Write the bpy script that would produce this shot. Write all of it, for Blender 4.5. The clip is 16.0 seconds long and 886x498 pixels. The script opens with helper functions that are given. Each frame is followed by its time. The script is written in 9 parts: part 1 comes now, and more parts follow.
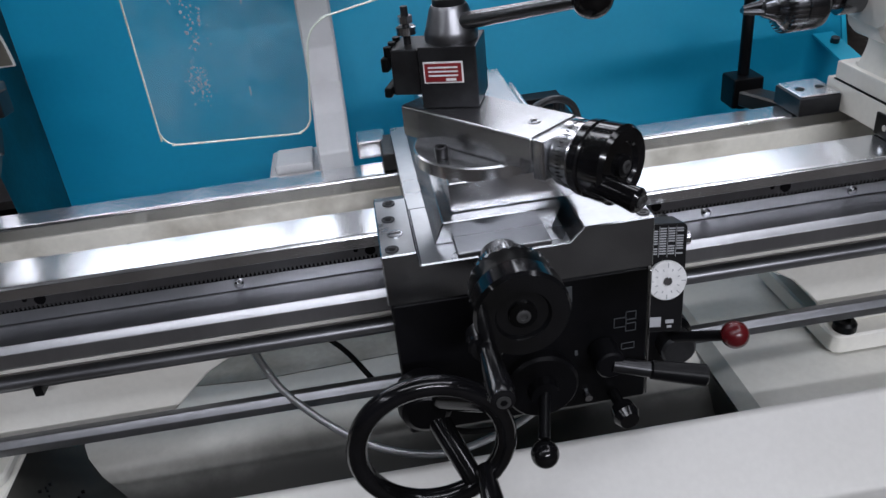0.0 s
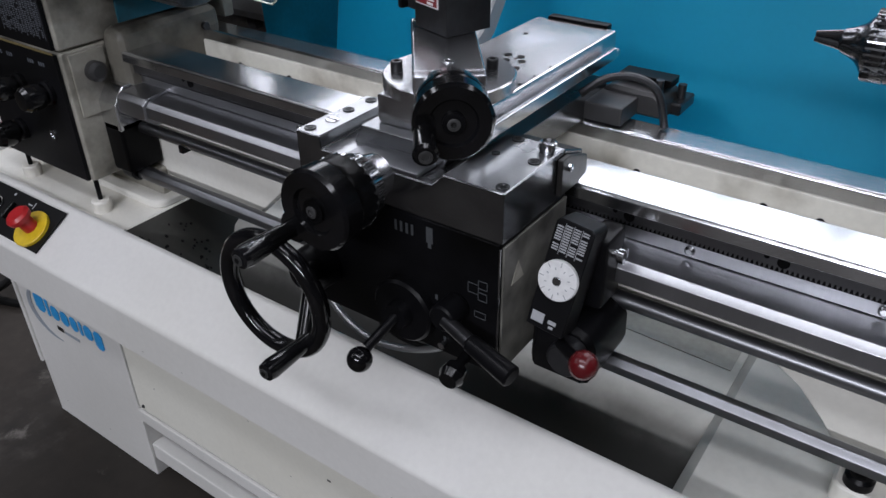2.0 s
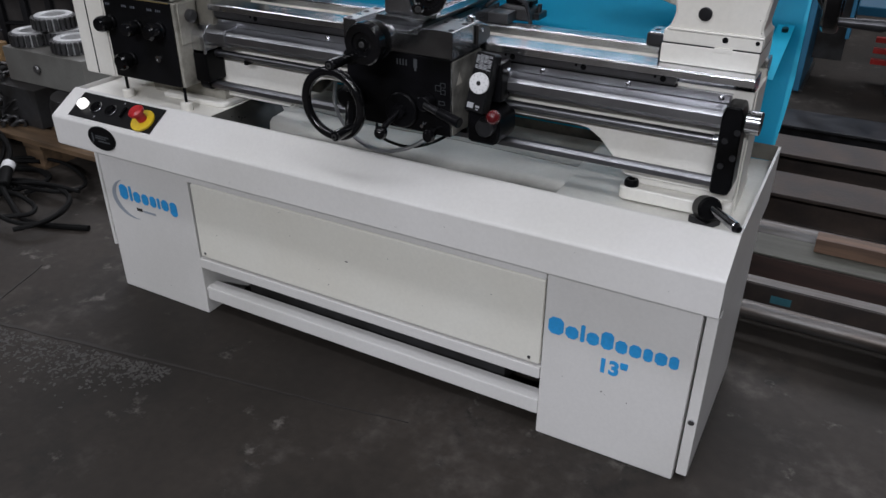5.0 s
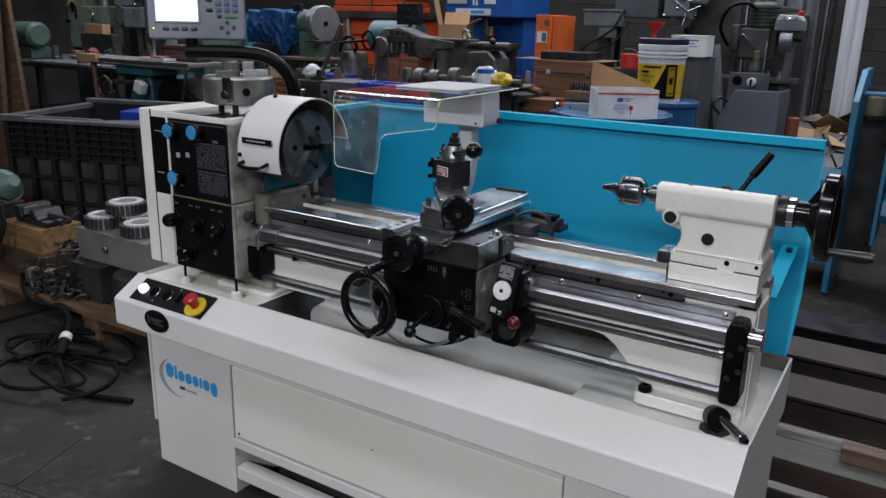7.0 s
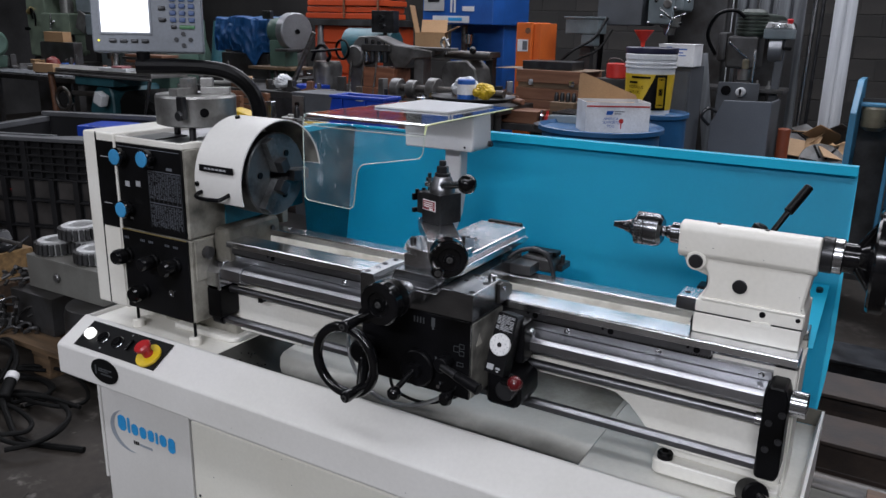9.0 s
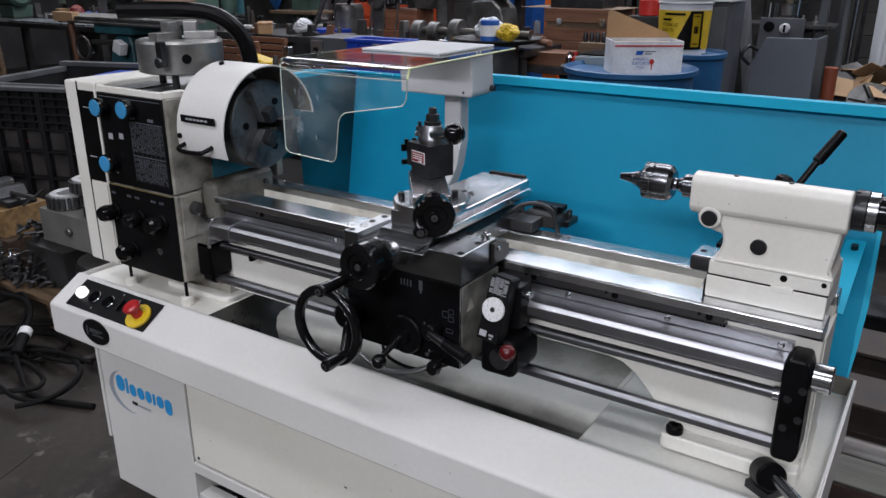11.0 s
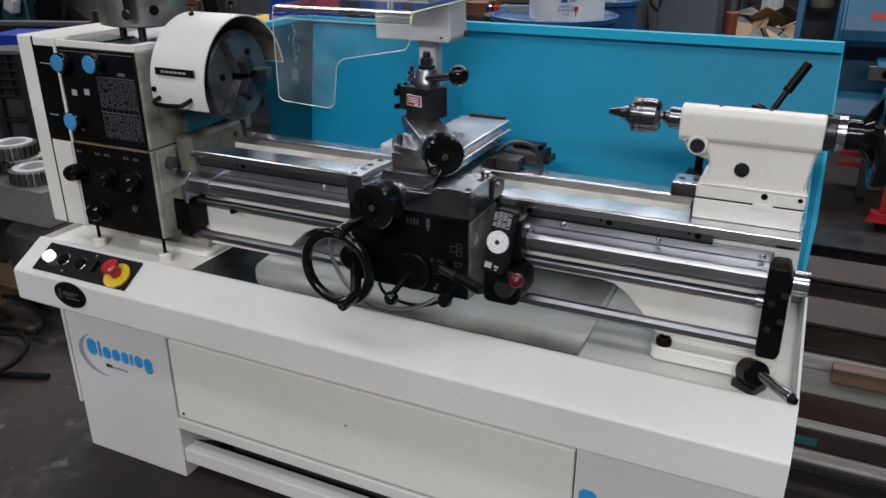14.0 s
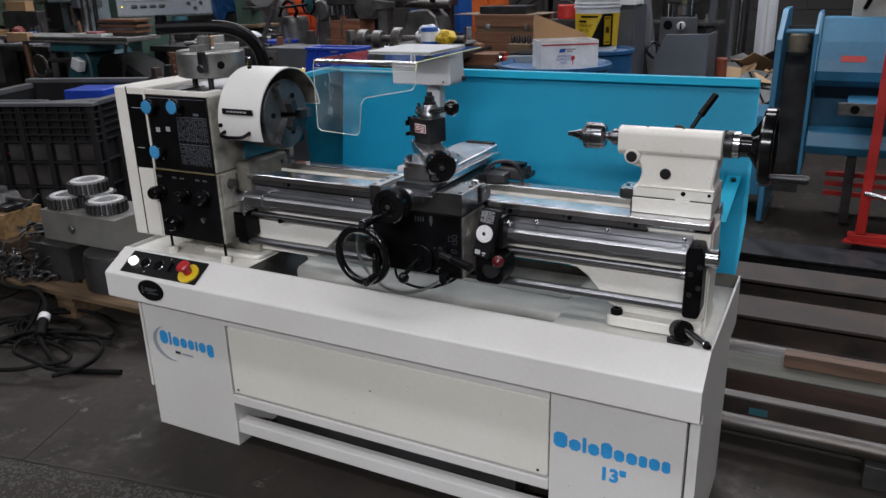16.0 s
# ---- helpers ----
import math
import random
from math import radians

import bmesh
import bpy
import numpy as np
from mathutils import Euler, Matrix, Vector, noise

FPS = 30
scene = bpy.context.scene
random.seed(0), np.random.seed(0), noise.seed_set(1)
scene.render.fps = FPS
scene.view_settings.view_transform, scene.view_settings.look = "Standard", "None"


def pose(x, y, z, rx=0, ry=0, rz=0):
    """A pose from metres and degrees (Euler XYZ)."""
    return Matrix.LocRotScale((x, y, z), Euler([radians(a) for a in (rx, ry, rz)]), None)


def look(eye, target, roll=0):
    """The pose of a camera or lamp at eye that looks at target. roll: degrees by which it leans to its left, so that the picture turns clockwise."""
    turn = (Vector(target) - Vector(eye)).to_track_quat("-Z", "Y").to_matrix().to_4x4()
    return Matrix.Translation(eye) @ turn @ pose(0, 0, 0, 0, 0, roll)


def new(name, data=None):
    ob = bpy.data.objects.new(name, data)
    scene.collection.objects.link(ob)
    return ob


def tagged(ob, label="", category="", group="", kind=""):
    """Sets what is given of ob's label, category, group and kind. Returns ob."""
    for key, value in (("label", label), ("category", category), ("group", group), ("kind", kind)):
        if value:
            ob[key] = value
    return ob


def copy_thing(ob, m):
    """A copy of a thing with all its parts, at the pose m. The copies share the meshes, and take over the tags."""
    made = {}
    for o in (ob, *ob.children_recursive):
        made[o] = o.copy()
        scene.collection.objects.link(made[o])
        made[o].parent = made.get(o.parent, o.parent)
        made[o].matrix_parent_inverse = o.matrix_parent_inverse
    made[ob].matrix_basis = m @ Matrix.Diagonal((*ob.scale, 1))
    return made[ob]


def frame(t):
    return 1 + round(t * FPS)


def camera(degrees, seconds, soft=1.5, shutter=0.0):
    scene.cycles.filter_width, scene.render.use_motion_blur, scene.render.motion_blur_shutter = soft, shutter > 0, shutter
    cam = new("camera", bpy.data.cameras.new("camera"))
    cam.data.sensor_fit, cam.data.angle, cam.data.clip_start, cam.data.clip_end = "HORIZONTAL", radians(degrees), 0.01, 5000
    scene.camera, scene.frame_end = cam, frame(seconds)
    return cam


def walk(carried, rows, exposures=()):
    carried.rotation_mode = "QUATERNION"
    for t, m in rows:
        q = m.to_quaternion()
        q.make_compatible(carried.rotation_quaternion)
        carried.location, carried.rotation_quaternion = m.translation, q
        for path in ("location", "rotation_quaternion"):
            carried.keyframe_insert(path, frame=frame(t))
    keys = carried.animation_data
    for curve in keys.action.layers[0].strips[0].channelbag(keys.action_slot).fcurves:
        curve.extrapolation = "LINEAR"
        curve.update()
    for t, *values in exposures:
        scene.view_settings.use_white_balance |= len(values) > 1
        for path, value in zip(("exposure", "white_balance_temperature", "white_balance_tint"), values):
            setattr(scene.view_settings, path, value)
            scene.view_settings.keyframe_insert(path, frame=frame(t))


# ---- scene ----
cam = camera(59.2, 16.0)
PATH = [
    (0, (-0.281, -0.719, 1.298), (-0.14, 1.01, 0.303), -6.3),
    (0.5, (-0.112, -0.571, 1.289), (-0.208, 1.117, 0.221), -3.6),
    (1, (0.017, -0.479, 1.238), (-0.576, 1.114, 0.184), -1.9),
    (1.5, (0.172, -0.452, 1.244), (-0.727, 0.922, 0.102), -1.6),
    (2, (0.278, -0.637, 1.279), (-0.702, 0.737, 0.205), -0.6),
    (2.5, (0.385, -0.811, 1.29), (-0.564, 0.632, 0.28), 0.8),
    (3, (0.513, -0.963, 1.262), (-0.438, 0.501, 0.286), 2.4),
    (3.2, (0.585, -1.028, 1.242), (-0.428, 0.361, 0.22), 1.0),
    (5.3, (0.719, -1.455, 1.339), (-0.106, 0.1, 0.39), 0.4),
    (5.5, (0.779, -1.46, 1.357), (-0.121, 0.108, 0.502), 0.2),
    (6, (0.841, -1.526, 1.412), (-0.19, 0.056, 0.753), 0.1),
    (6.5, (0.839, -1.526, 1.398), (-0.215, 0.065, 0.8), 1.2),
    (7, (0.751, -1.506, 1.411), (-0.264, 0.122, 0.845), 1.3),
    (7.5, (0.644, -1.477, 1.414), (-0.327, 0.178, 0.848), 1.1),
    (8, (0.594, -1.449, 1.418), (-0.351, 0.231, 0.884), 1.3),
    (8.2, (0.586, -1.428, 1.423), (-0.341, 0.26, 0.885), 1.4),
    (10.3, (0.624, -1.165, 1.42), (-0.42, 0.426, 0.803), 0.6),
    (10.5, (0.62, -1.163, 1.419), (-0.415, 0.423, 0.776), 0.5),
    (11, (0.612, -1.149, 1.404), (-0.417, 0.425, 0.722), -0.0),
    (11.5, (0.54, -1.165, 1.39), (-0.435, 0.431, 0.683), -0.0),
    (12, (0.413, -1.217, 1.391), (-0.368, 0.478, 0.673), -2.2),
    (12.5, (0.389, -1.213, 1.4), (-0.265, 0.526, 0.661), -0.5),
    (13, (0.394, -1.217, 1.398), (-0.271, 0.509, 0.637), 0.5),
    (13.5, (0.401, -1.248, 1.391), (-0.298, 0.455, 0.61), 0.3),
    (14, (0.479, -1.313, 1.396), (-0.301, 0.353, 0.612), -0.1),
    (14.5, (0.617, -1.397, 1.392), (-0.274, 0.198, 0.577), 0.3),
    (15, (0.681, -1.466, 1.394), (-0.277, 0.093, 0.587), -1.0),
    (15.5, (0.703, -1.58, 1.401), (-0.248, 0.0, 0.627), -1.1),
    (16, (0.739, -1.701, 1.439), (-0.127, -0.026, 0.772), -1.5),
]
walk(cam, [(t, look(eye, target, roll)) for t, eye, target, roll in PATH],
     exposures=((0, -0.12, 6400, 11.5), (1.0, -0.10, 6600, 12.5), (1.5, -0.15, 6500, 12), (2.5, -0.04, 6350, 11.5), (3.2, -0.02, 6350, 11), (5.4, -0.10, 6500, 11), (6.0, -0.12, 6500, 11), (8.0, -0.06, 6450, 11),
                (10.5, 0.06, 6500, 11.5), (12.5, 0.05, 6500, 11), (14.5, -0.02, 6700, 10.5), (16, -0.02, 6700, 10.5)))

# ---- world and lamps ----
world = bpy.data.worlds.new("world")
scene.world = world
world.use_nodes = True
world.node_tree.nodes["Background"].inputs[0].default_value = (0.55, 0.62, 0.7, 1)
world.node_tree.nodes["Background"].inputs[1].default_value = 0.01


def strip_lamp(x, y, z, length, width, watts, turn=0.0, colour=(0.905, 0.925, 1.0)):
    """A fluorescent ceiling strip that shines down."""
    data = bpy.data.lights.new("ceiling_strip_lamp", "AREA")
    data.shape, data.size, data.size_y = "RECTANGLE", length, width
    data.energy, data.color = watts, colour
    ob = new("ceiling_strip_lamp", data)
    ob.matrix_world = pose(x, y, z, 0, 0, turn)
    return ob


strip_lamp(-1.0, 1.7, 3.7, 3.6, 0.40, 46)
strip_lamp(1.6, 0.4, 3.7, 3.6, 0.40, 26, 90)
strip_lamp(-0.1, -1.6, 3.7, 3.6, 0.40, 50)
strip_lamp(1.0, -4.9, 3.5, 3.6, 0.40, 385)
strip_lamp(-3.6, -2.4, 3.6, 3.6, 0.40, 36, 90)
# unseen lamp added to brighten the machines at the far left
strip_lamp(-6.3, 2.7, 3.7, 3.6, 0.40, 56)
# a row of pale roof panels over the back of the hall, parted by bars
for k in range(11):
    strip_lamp(-5.63 + 0.84 * k, 4.60, 3.7, 0.64, 2.6, 31)


# ---- materials ----
def paint(name, colour, rough=0.4, metal=0.0, second=None, scale=6.0, fine=120.0, bump=0.05, vary=0.5, stretch=(1, 1, 1), spec=0.5, coat=0.0, grit=0.35, wobble=0.1, brushed=0.0):
    """A surface with broad stains, fine grain and a slight relief."""
    m = bpy.data.materials.new(name)
    m.use_nodes = True
    n, l = m.node_tree.nodes, m.node_tree.links
    b = n["Principled BSDF"]
    tc, mp = n.new("ShaderNodeTexCoord"), n.new("ShaderNodeMapping")
    mp.inputs["Scale"].default_value = stretch
    l.new(tc.outputs["Object"], mp.inputs["Vector"])
    broad, grain = n.new("ShaderNodeTexNoise"), n.new("ShaderNodeTexNoise")
    broad.inputs["Scale"].default_value, broad.inputs["Detail"].default_value = scale, 5
    grain.inputs["Scale"].default_value, grain.inputs["Detail"].default_value = fine, 3
    l.new(mp.outputs[0], broad.inputs["Vector"]), l.new(mp.outputs[0], grain.inputs["Vector"])
    second = second or tuple(c * 0.72 for c in colour)
    ramp = n.new("ShaderNodeValToRGB")
    ramp.color_ramp.elements[0].position, ramp.color_ramp.elements[1].position = 0.35, 0.35 + 0.4 * max(vary, 0.05) + 0.1
    ramp.color_ramp.elements[0].color, ramp.color_ramp.elements[1].color = (*second, 1), (*colour, 1)
    l.new(broad.outputs[0], ramp.inputs[0])
    mix = n.new("ShaderNodeMix")
    mix.data_type = "RGBA"
    mix.inputs[0].default_value = grit
    mix.blend_type = "MULTIPLY"
    l.new(ramp.outputs[0], mix.inputs[6])
    g2 = n.new("ShaderNodeValToRGB")
    g2.color_ramp.elements[0].color, g2.color_ramp.elements[1].color = (0.72, 0.72, 0.72, 1), (1.15, 1.15, 1.15, 1)
    g2.color_ramp.elements[0].position, g2.color_ramp.elements[1].position = 0.3, 0.7
    l.new(grain.outputs[0], g2.inputs[0]), l.new(g2.outputs[0], mix.inputs[7])
    l.new(mix.outputs[2], b.inputs["Base Color"])
    rr = n.new("ShaderNodeMapRange")
    rr.inputs[3].default_value, rr.inputs[4].default_value = max(rough - wobble, 0.03), min(rough + wobble, 1)
    l.new(broad.outputs[0], rr.inputs[0]), l.new(rr.outputs[0], b.inputs["Roughness"])
    b.inputs["Metallic"].default_value = metal
    if brushed:
        tg = n.new("ShaderNodeTangent")
        tg.direction_type, tg.axis = "RADIAL", "X"
        b.inputs["Anisotropic"].default_value, b.inputs["Anisotropic Rotation"].default_value = brushed, 0.0
        l.new(tg.outputs[0], b.inputs["Tangent"])
    b.inputs["Specular IOR Level"].default_value = spec
    b.inputs["Coat Weight"].default_value = coat
    bp = n.new("ShaderNodeBump")
    bp.inputs["Strength"].default_value, bp.inputs["Distance"].default_value = bump, 0.002
    l.new(grain.outputs[0], bp.inputs["Height"]), l.new(bp.outputs[0], b.inputs["Normal"])
    return m


def shine(name, colour, strength):
    m = bpy.data.materials.new(name)
    m.use_nodes = True
    b = m.node_tree.nodes["Principled BSDF"]
    b.inputs["Base Color"].default_value = (*colour, 1)
    b.inputs["Emission Color"].default_value, b.inputs["Emission Strength"].default_value = (*colour, 1), strength
    return m


def clear(name, colour, rough=0.02, bend=1.12):
    m = bpy.data.materials.new(name)
    m.use_nodes = True
    b = m.node_tree.nodes["Principled BSDF"]
    b.inputs["Base Color"].default_value = (*colour, 1)
    b.inputs["Transmission Weight"].default_value, b.inputs["IOR"].default_value = 1.0, bend
    b.inputs["Roughness"].default_value = rough
    return m


WHITE = paint("white_stand_paint", (0.685, 0.675, 0.655), 0.42, second=(0.605, 0.595, 0.565), scale=2, bump=0.015, grit=0.10, wobble=0.05)
CREAM = paint("cream_machine_paint", (0.77, 0.755, 0.70), 0.36, second=(0.67, 0.645, 0.58), scale=5, bump=0.03, grit=0.12, wobble=0.06)
DOORCREAM = paint("cream_door_paint", (0.76, 0.75, 0.68), 0.4, second=(0.72, 0.70, 0.62), scale=2.5, bump=0.015, grit=0.10, wobble=0.05)
# soiled cream, darkened further for the shade on the headstock's side
DARKCREAM = paint("soiled_and_shaded_cream", (0.33, 0.315, 0.27), 0.45, second=(0.10, 0.093, 0.077), scale=11, bump=0.08, vary=0.25)
TRAYGREY = paint("oily_tray_paint", (0.66, 0.65, 0.60), 0.52, second=(0.47, 0.46, 0.42), scale=3, bump=0.02, grit=0.15, wobble=0.06)
TEAL = paint("teal_splash_paint", (0.009, 0.385, 0.585), 0.45, second=(0.008, 0.34, 0.52), scale=2.0, bump=0.012, grit=0.08, wobble=0.04, spec=0.22)
STEEL = paint("ground_steel", (0.78, 0.79, 0.805), 0.22, 1.0, second=(0.64, 0.645, 0.655), scale=9, fine=60, bump=0.0, stretch=(2, 0.3, 0.3), grit=0.15, wobble=0.04, brushed=0.4)
COVERSTEEL = paint("rubbed_cover_steel", (0.45, 0.455, 0.475), 0.34, 1.0, second=(0.38, 0.385, 0.40), scale=7, bump=0.01, stretch=(2, 0.3, 0.3), grit=0.12, wobble=0.05)
CHUCKSTEEL = paint("dark_chrome", (0.16, 0.165, 0.175), 0.22, 1.0, second=(0.24, 0.245, 0.26), scale=20, bump=0.0, grit=0.15, wobble=0.03)
RODSTEEL = paint("dull_rod_steel", (0.26, 0.265, 0.28), 0.36, 1.0, second=(0.20, 0.20, 0.21), scale=9, bump=0.02, grit=0.15, wobble=0.05)
SLIDESTEEL = paint("scraped_slide_steel", (0.66, 0.67, 0.69), 0.26, 1.0, second=(0.47, 0.47, 0.48), scale=12, fine=220, bump=0.0, grit=0.08, wobble=0.02)
SADDLE = paint("dark_cast_saddle", (0.31, 0.32, 0.33), 0.25, 1.0, second=(0.22, 0.225, 0.235), scale=14, fine=200, bump=0.0, grit=0.08, wobble=0.03)
CHROME = paint("chrome", (0.55, 0.56, 0.58), 0.20, 1.0, second=(0.46, 0.465, 0.48), scale=20, bump=0.0, grit=0.2, wobble=0.03)
BLACK = paint("black_enamel", (0.005, 0.005, 0.006), 0.33, second=(0.002, 0.002, 0.002), scale=10, bump=0.05, spec=0.12)
PANELBLACK = paint("black_panel_print", (0.005, 0.005, 0.006), 0.42, second=(0.003, 0.003, 0.003), scale=10, bump=0.02, spec=0.2)
KNOB = paint("black_knob_plastic", (0.006, 0.006, 0.007), 0.14, second=(0.003, 0.003, 0.003), scale=20, bump=0.02, coat=0.1, spec=0.35)
GUNMETAL = paint("blackened_tool_steel", (0.055, 0.056, 0.06), 0.33, 0.7, second=(0.03, 0.03, 0.032), scale=16, bump=0.05)
DARKIRON = paint("dark_cast_iron", (0.06, 0.06, 0.062), 0.42, 0.4, second=(0.03, 0.028, 0.026), scale=8, fine=60, bump=0.3)
MIDIRON = paint("grey_cast_iron", (0.22, 0.22, 0.22), 0.38, 0.7, second=(0.10, 0.095, 0.09), scale=8, fine=60, bump=0.25)
APRONSIDE = paint("chipped_grey_paint", (0.22, 0.215, 0.19), 0.5, second=(0.05, 0.048, 0.042), scale=16, bump=0.15)
LABELGREY = paint("grey_print", (0.42, 0.43, 0.45), 0.5, bump=0.0)
DIMPRINT = paint("dim_grey_print", (0.12, 0.13, 0.15), 0.5, bump=0.0)
FAINTPRINT = paint("faint_grey_print", (0.06, 0.065, 0.07), 0.5, bump=0.0)
CHUCKGREY = paint("oiled_chuck_iron", (0.13, 0.137, 0.14), 0.36, 0.6, second=(0.045, 0.045, 0.046), scale=15, bump=0.04, vary=0.2)
PALECUT = paint("ground_cutter_face", (0.55, 0.56, 0.56), 0.5, 0.3, second=(0.40, 0.40, 0.40), scale=20, bump=0.03)
# grime on the neck; on the other parts its darkness paints in shade
GRIMESHADE = paint("grime_and_painted_shade", (0.13, 0.122, 0.10), 0.5, second=(0.020, 0.018, 0.015), scale=14, bump=0.12, vary=0.3)
LABELWHITE = paint("white_print", (0.80, 0.80, 0.80), 0.4, bump=0.0)
BLUEPRINT = paint("blue_lettering_vinyl", (0.03, 0.33, 0.72), 0.4, bump=0.0, second=(0.03, 0.30, 0.66))
GREYPRINT = paint("grey_swoosh_vinyl", (0.36, 0.40, 0.45), 0.4, bump=0.0)
BLUEKNOB = paint("blue_knob_cap", (0.05, 0.28, 0.55), 0.35, bump=0.02)
RED = paint("red_plastic", (0.46, 0.022, 0.026), 0.3, bump=0.02)
DEEPRED = paint("deep_red_ball", (0.085, 0.006, 0.008), 0.22, bump=0.01)
NICKEL = paint("worn_nickel", (0.06, 0.06, 0.06), 0.5, 0.35, bump=0.02)
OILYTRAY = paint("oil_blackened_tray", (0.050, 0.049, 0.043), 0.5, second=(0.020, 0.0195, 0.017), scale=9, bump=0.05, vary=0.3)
TRAYSHADE = paint("tray_brown_as_shade", (0.36, 0.35, 0.31), 0.5, second=(0.21, 0.20, 0.17), scale=9, bump=0.05, vary=0.3)
YELLOW = paint("yellow_plastic", (0.75, 0.52, 0.02), 0.4, bump=0.02)
REDLABEL = paint("red_label", (0.22, 0.018, 0.022), 0.4, bump=0.0)
BRASSY = paint("tarnished_trim", (0.42, 0.33, 0.15), 0.4, 0.6, bump=0.02)
LAMPWHITE = shine("lit_push_button", (1.0, 1.0, 0.97), 1.1)
SCREEN = shine("lit_display", (0.93, 0.96, 1.0), 1.3)
SCRATCHED = clear("scratched_hazy_acrylic", (0.93, 0.96, 0.95), 0.06)
nn = SCRATCHED.node_tree.nodes
film, cut, where = nn.new("ShaderNodeTexNoise"), nn.new("ShaderNodeMapRange"), nn.new("ShaderNodeTexCoord")
film.inputs["Scale"].default_value, film.inputs["Detail"].default_value, film.inputs["Roughness"].default_value = 14, 8, 0.75
cut.inputs[1].default_value, cut.inputs[2].default_value, cut.inputs[3].default_value, cut.inputs[4].default_value = 0.42, 0.78, 0.99, 0.925
SCRATCHED.node_tree.links.new(where.outputs["Object"], film.inputs["Vector"])
SCRATCHED.node_tree.links.new(film.outputs[0], cut.inputs[0])
SCRATCHED.node_tree.links.new(cut.outputs[0], nn["Principled BSDF"].inputs["Transmission Weight"])
ACRYLICTOP = clear("bent_clear_acrylic", (0.96, 0.975, 0.97), 0.03, 1.42)
YELLOWEDGE = paint("greenish_acrylic_edge", (0.62, 0.66, 0.34), 0.3, second=(0.52, 0.57, 0.26), bump=0.0)
EDGEANDGLINT = paint("acrylic_edge_and_glint", (0.45, 0.49, 0.42), 0.3, second=(0.36, 0.40, 0.33), bump=0.0)
PALEGREY = paint("pale_grey_sheet", (0.44, 0.45, 0.455), 0.4, bump=0.02, second=(0.40, 0.40, 0.41), grit=0.1)
HOSE = paint("braided_steel_hose", (0.50, 0.51, 0.52), 0.32, 0.9, fine=500, bump=0.4)
CONCRETE = paint("dark_oily_concrete", (0.034, 0.028, 0.023), 0.68, second=(0.016, 0.0135, 0.011), scale=1.6, fine=34, bump=0.2, vary=0.4, grit=0.6, spec=0.3)

# oil and painted-in shade darken this tray paint towards the front
OILSHADE = paint("tray_paint_oil_and_shade", (0.66, 0.65, 0.60), 0.5, second=(0.47, 0.46, 0.42), scale=3, bump=0.02, grit=0.15, wobble=0.06)
nd = OILSHADE.node_tree.nodes
place, split, blot, sway, line, darken = nd.new("ShaderNodeNewGeometry"), nd.new("ShaderNodeSeparateXYZ"), nd.new("ShaderNodeTexNoise"), nd.new("ShaderNodeMath"), nd.new("ShaderNodeMapRange"), nd.new("ShaderNodeMix")
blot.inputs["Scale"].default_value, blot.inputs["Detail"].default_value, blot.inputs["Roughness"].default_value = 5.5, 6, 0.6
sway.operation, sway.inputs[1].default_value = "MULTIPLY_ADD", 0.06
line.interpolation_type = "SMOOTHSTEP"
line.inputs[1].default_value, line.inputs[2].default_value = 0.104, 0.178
darken.data_type, darken.inputs[6].default_value = "RGBA", (0.036, 0.035, 0.030, 1)
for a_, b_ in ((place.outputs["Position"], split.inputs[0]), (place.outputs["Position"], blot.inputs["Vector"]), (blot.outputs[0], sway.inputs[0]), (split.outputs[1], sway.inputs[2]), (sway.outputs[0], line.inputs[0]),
               (line.outputs[0], darken.inputs[0]), (nd["Principled BSDF"].inputs["Base Color"].links[0].from_socket, darken.inputs[7])):
    OILSHADE.node_tree.links.new(a_, b_)
OILSHADE.node_tree.links.new(darken.outputs[2], nd["Principled BSDF"].inputs["Base Color"])


def worn(m, pale, size=1.9, low=0.52, high=0.66):
    """Rubbed or stained patches with ragged edges over a floor material."""
    n, l = m.node_tree.nodes, m.node_tree.links
    b = n["Principled BSDF"]
    old = b.inputs["Base Color"].links[0].from_socket
    tc, big, small = n.new("ShaderNodeTexCoord"), n.new("ShaderNodeTexNoise"), n.new("ShaderNodeTexNoise")
    big.inputs["Scale"].default_value, big.inputs["Detail"].default_value, big.inputs["Roughness"].default_value = size, 9, 0.68
    small.inputs["Scale"].default_value, small.inputs["Detail"].default_value = 22, 6
    l.new(tc.outputs["Object"], big.inputs["Vector"]), l.new(tc.outputs["Object"], small.inputs["Vector"])
    cut, cut2, both, mix = n.new("ShaderNodeMapRange"), n.new("ShaderNodeMapRange"), n.new("ShaderNodeMath"), n.new("ShaderNodeMix")
    cut.inputs[1].default_value, cut.inputs[2].default_value = low, high
    cut2.inputs[1].default_value, cut2.inputs[2].default_value = 0.36, 0.62
    l.new(big.outputs[0], cut.inputs[0]), l.new(small.outputs[0], cut2.inputs[0])
    both.operation = "MULTIPLY"
    l.new(cut.outputs[0], both.inputs[0]), l.new(cut2.outputs[0], both.inputs[1])
    mix.data_type = "RGBA"
    l.new(both.outputs[0], mix.inputs[0]), l.new(old, mix.inputs[6])
    mix.inputs[7].default_value = (*pale, 1)
    l.new(mix.outputs[2], b.inputs["Base Color"])


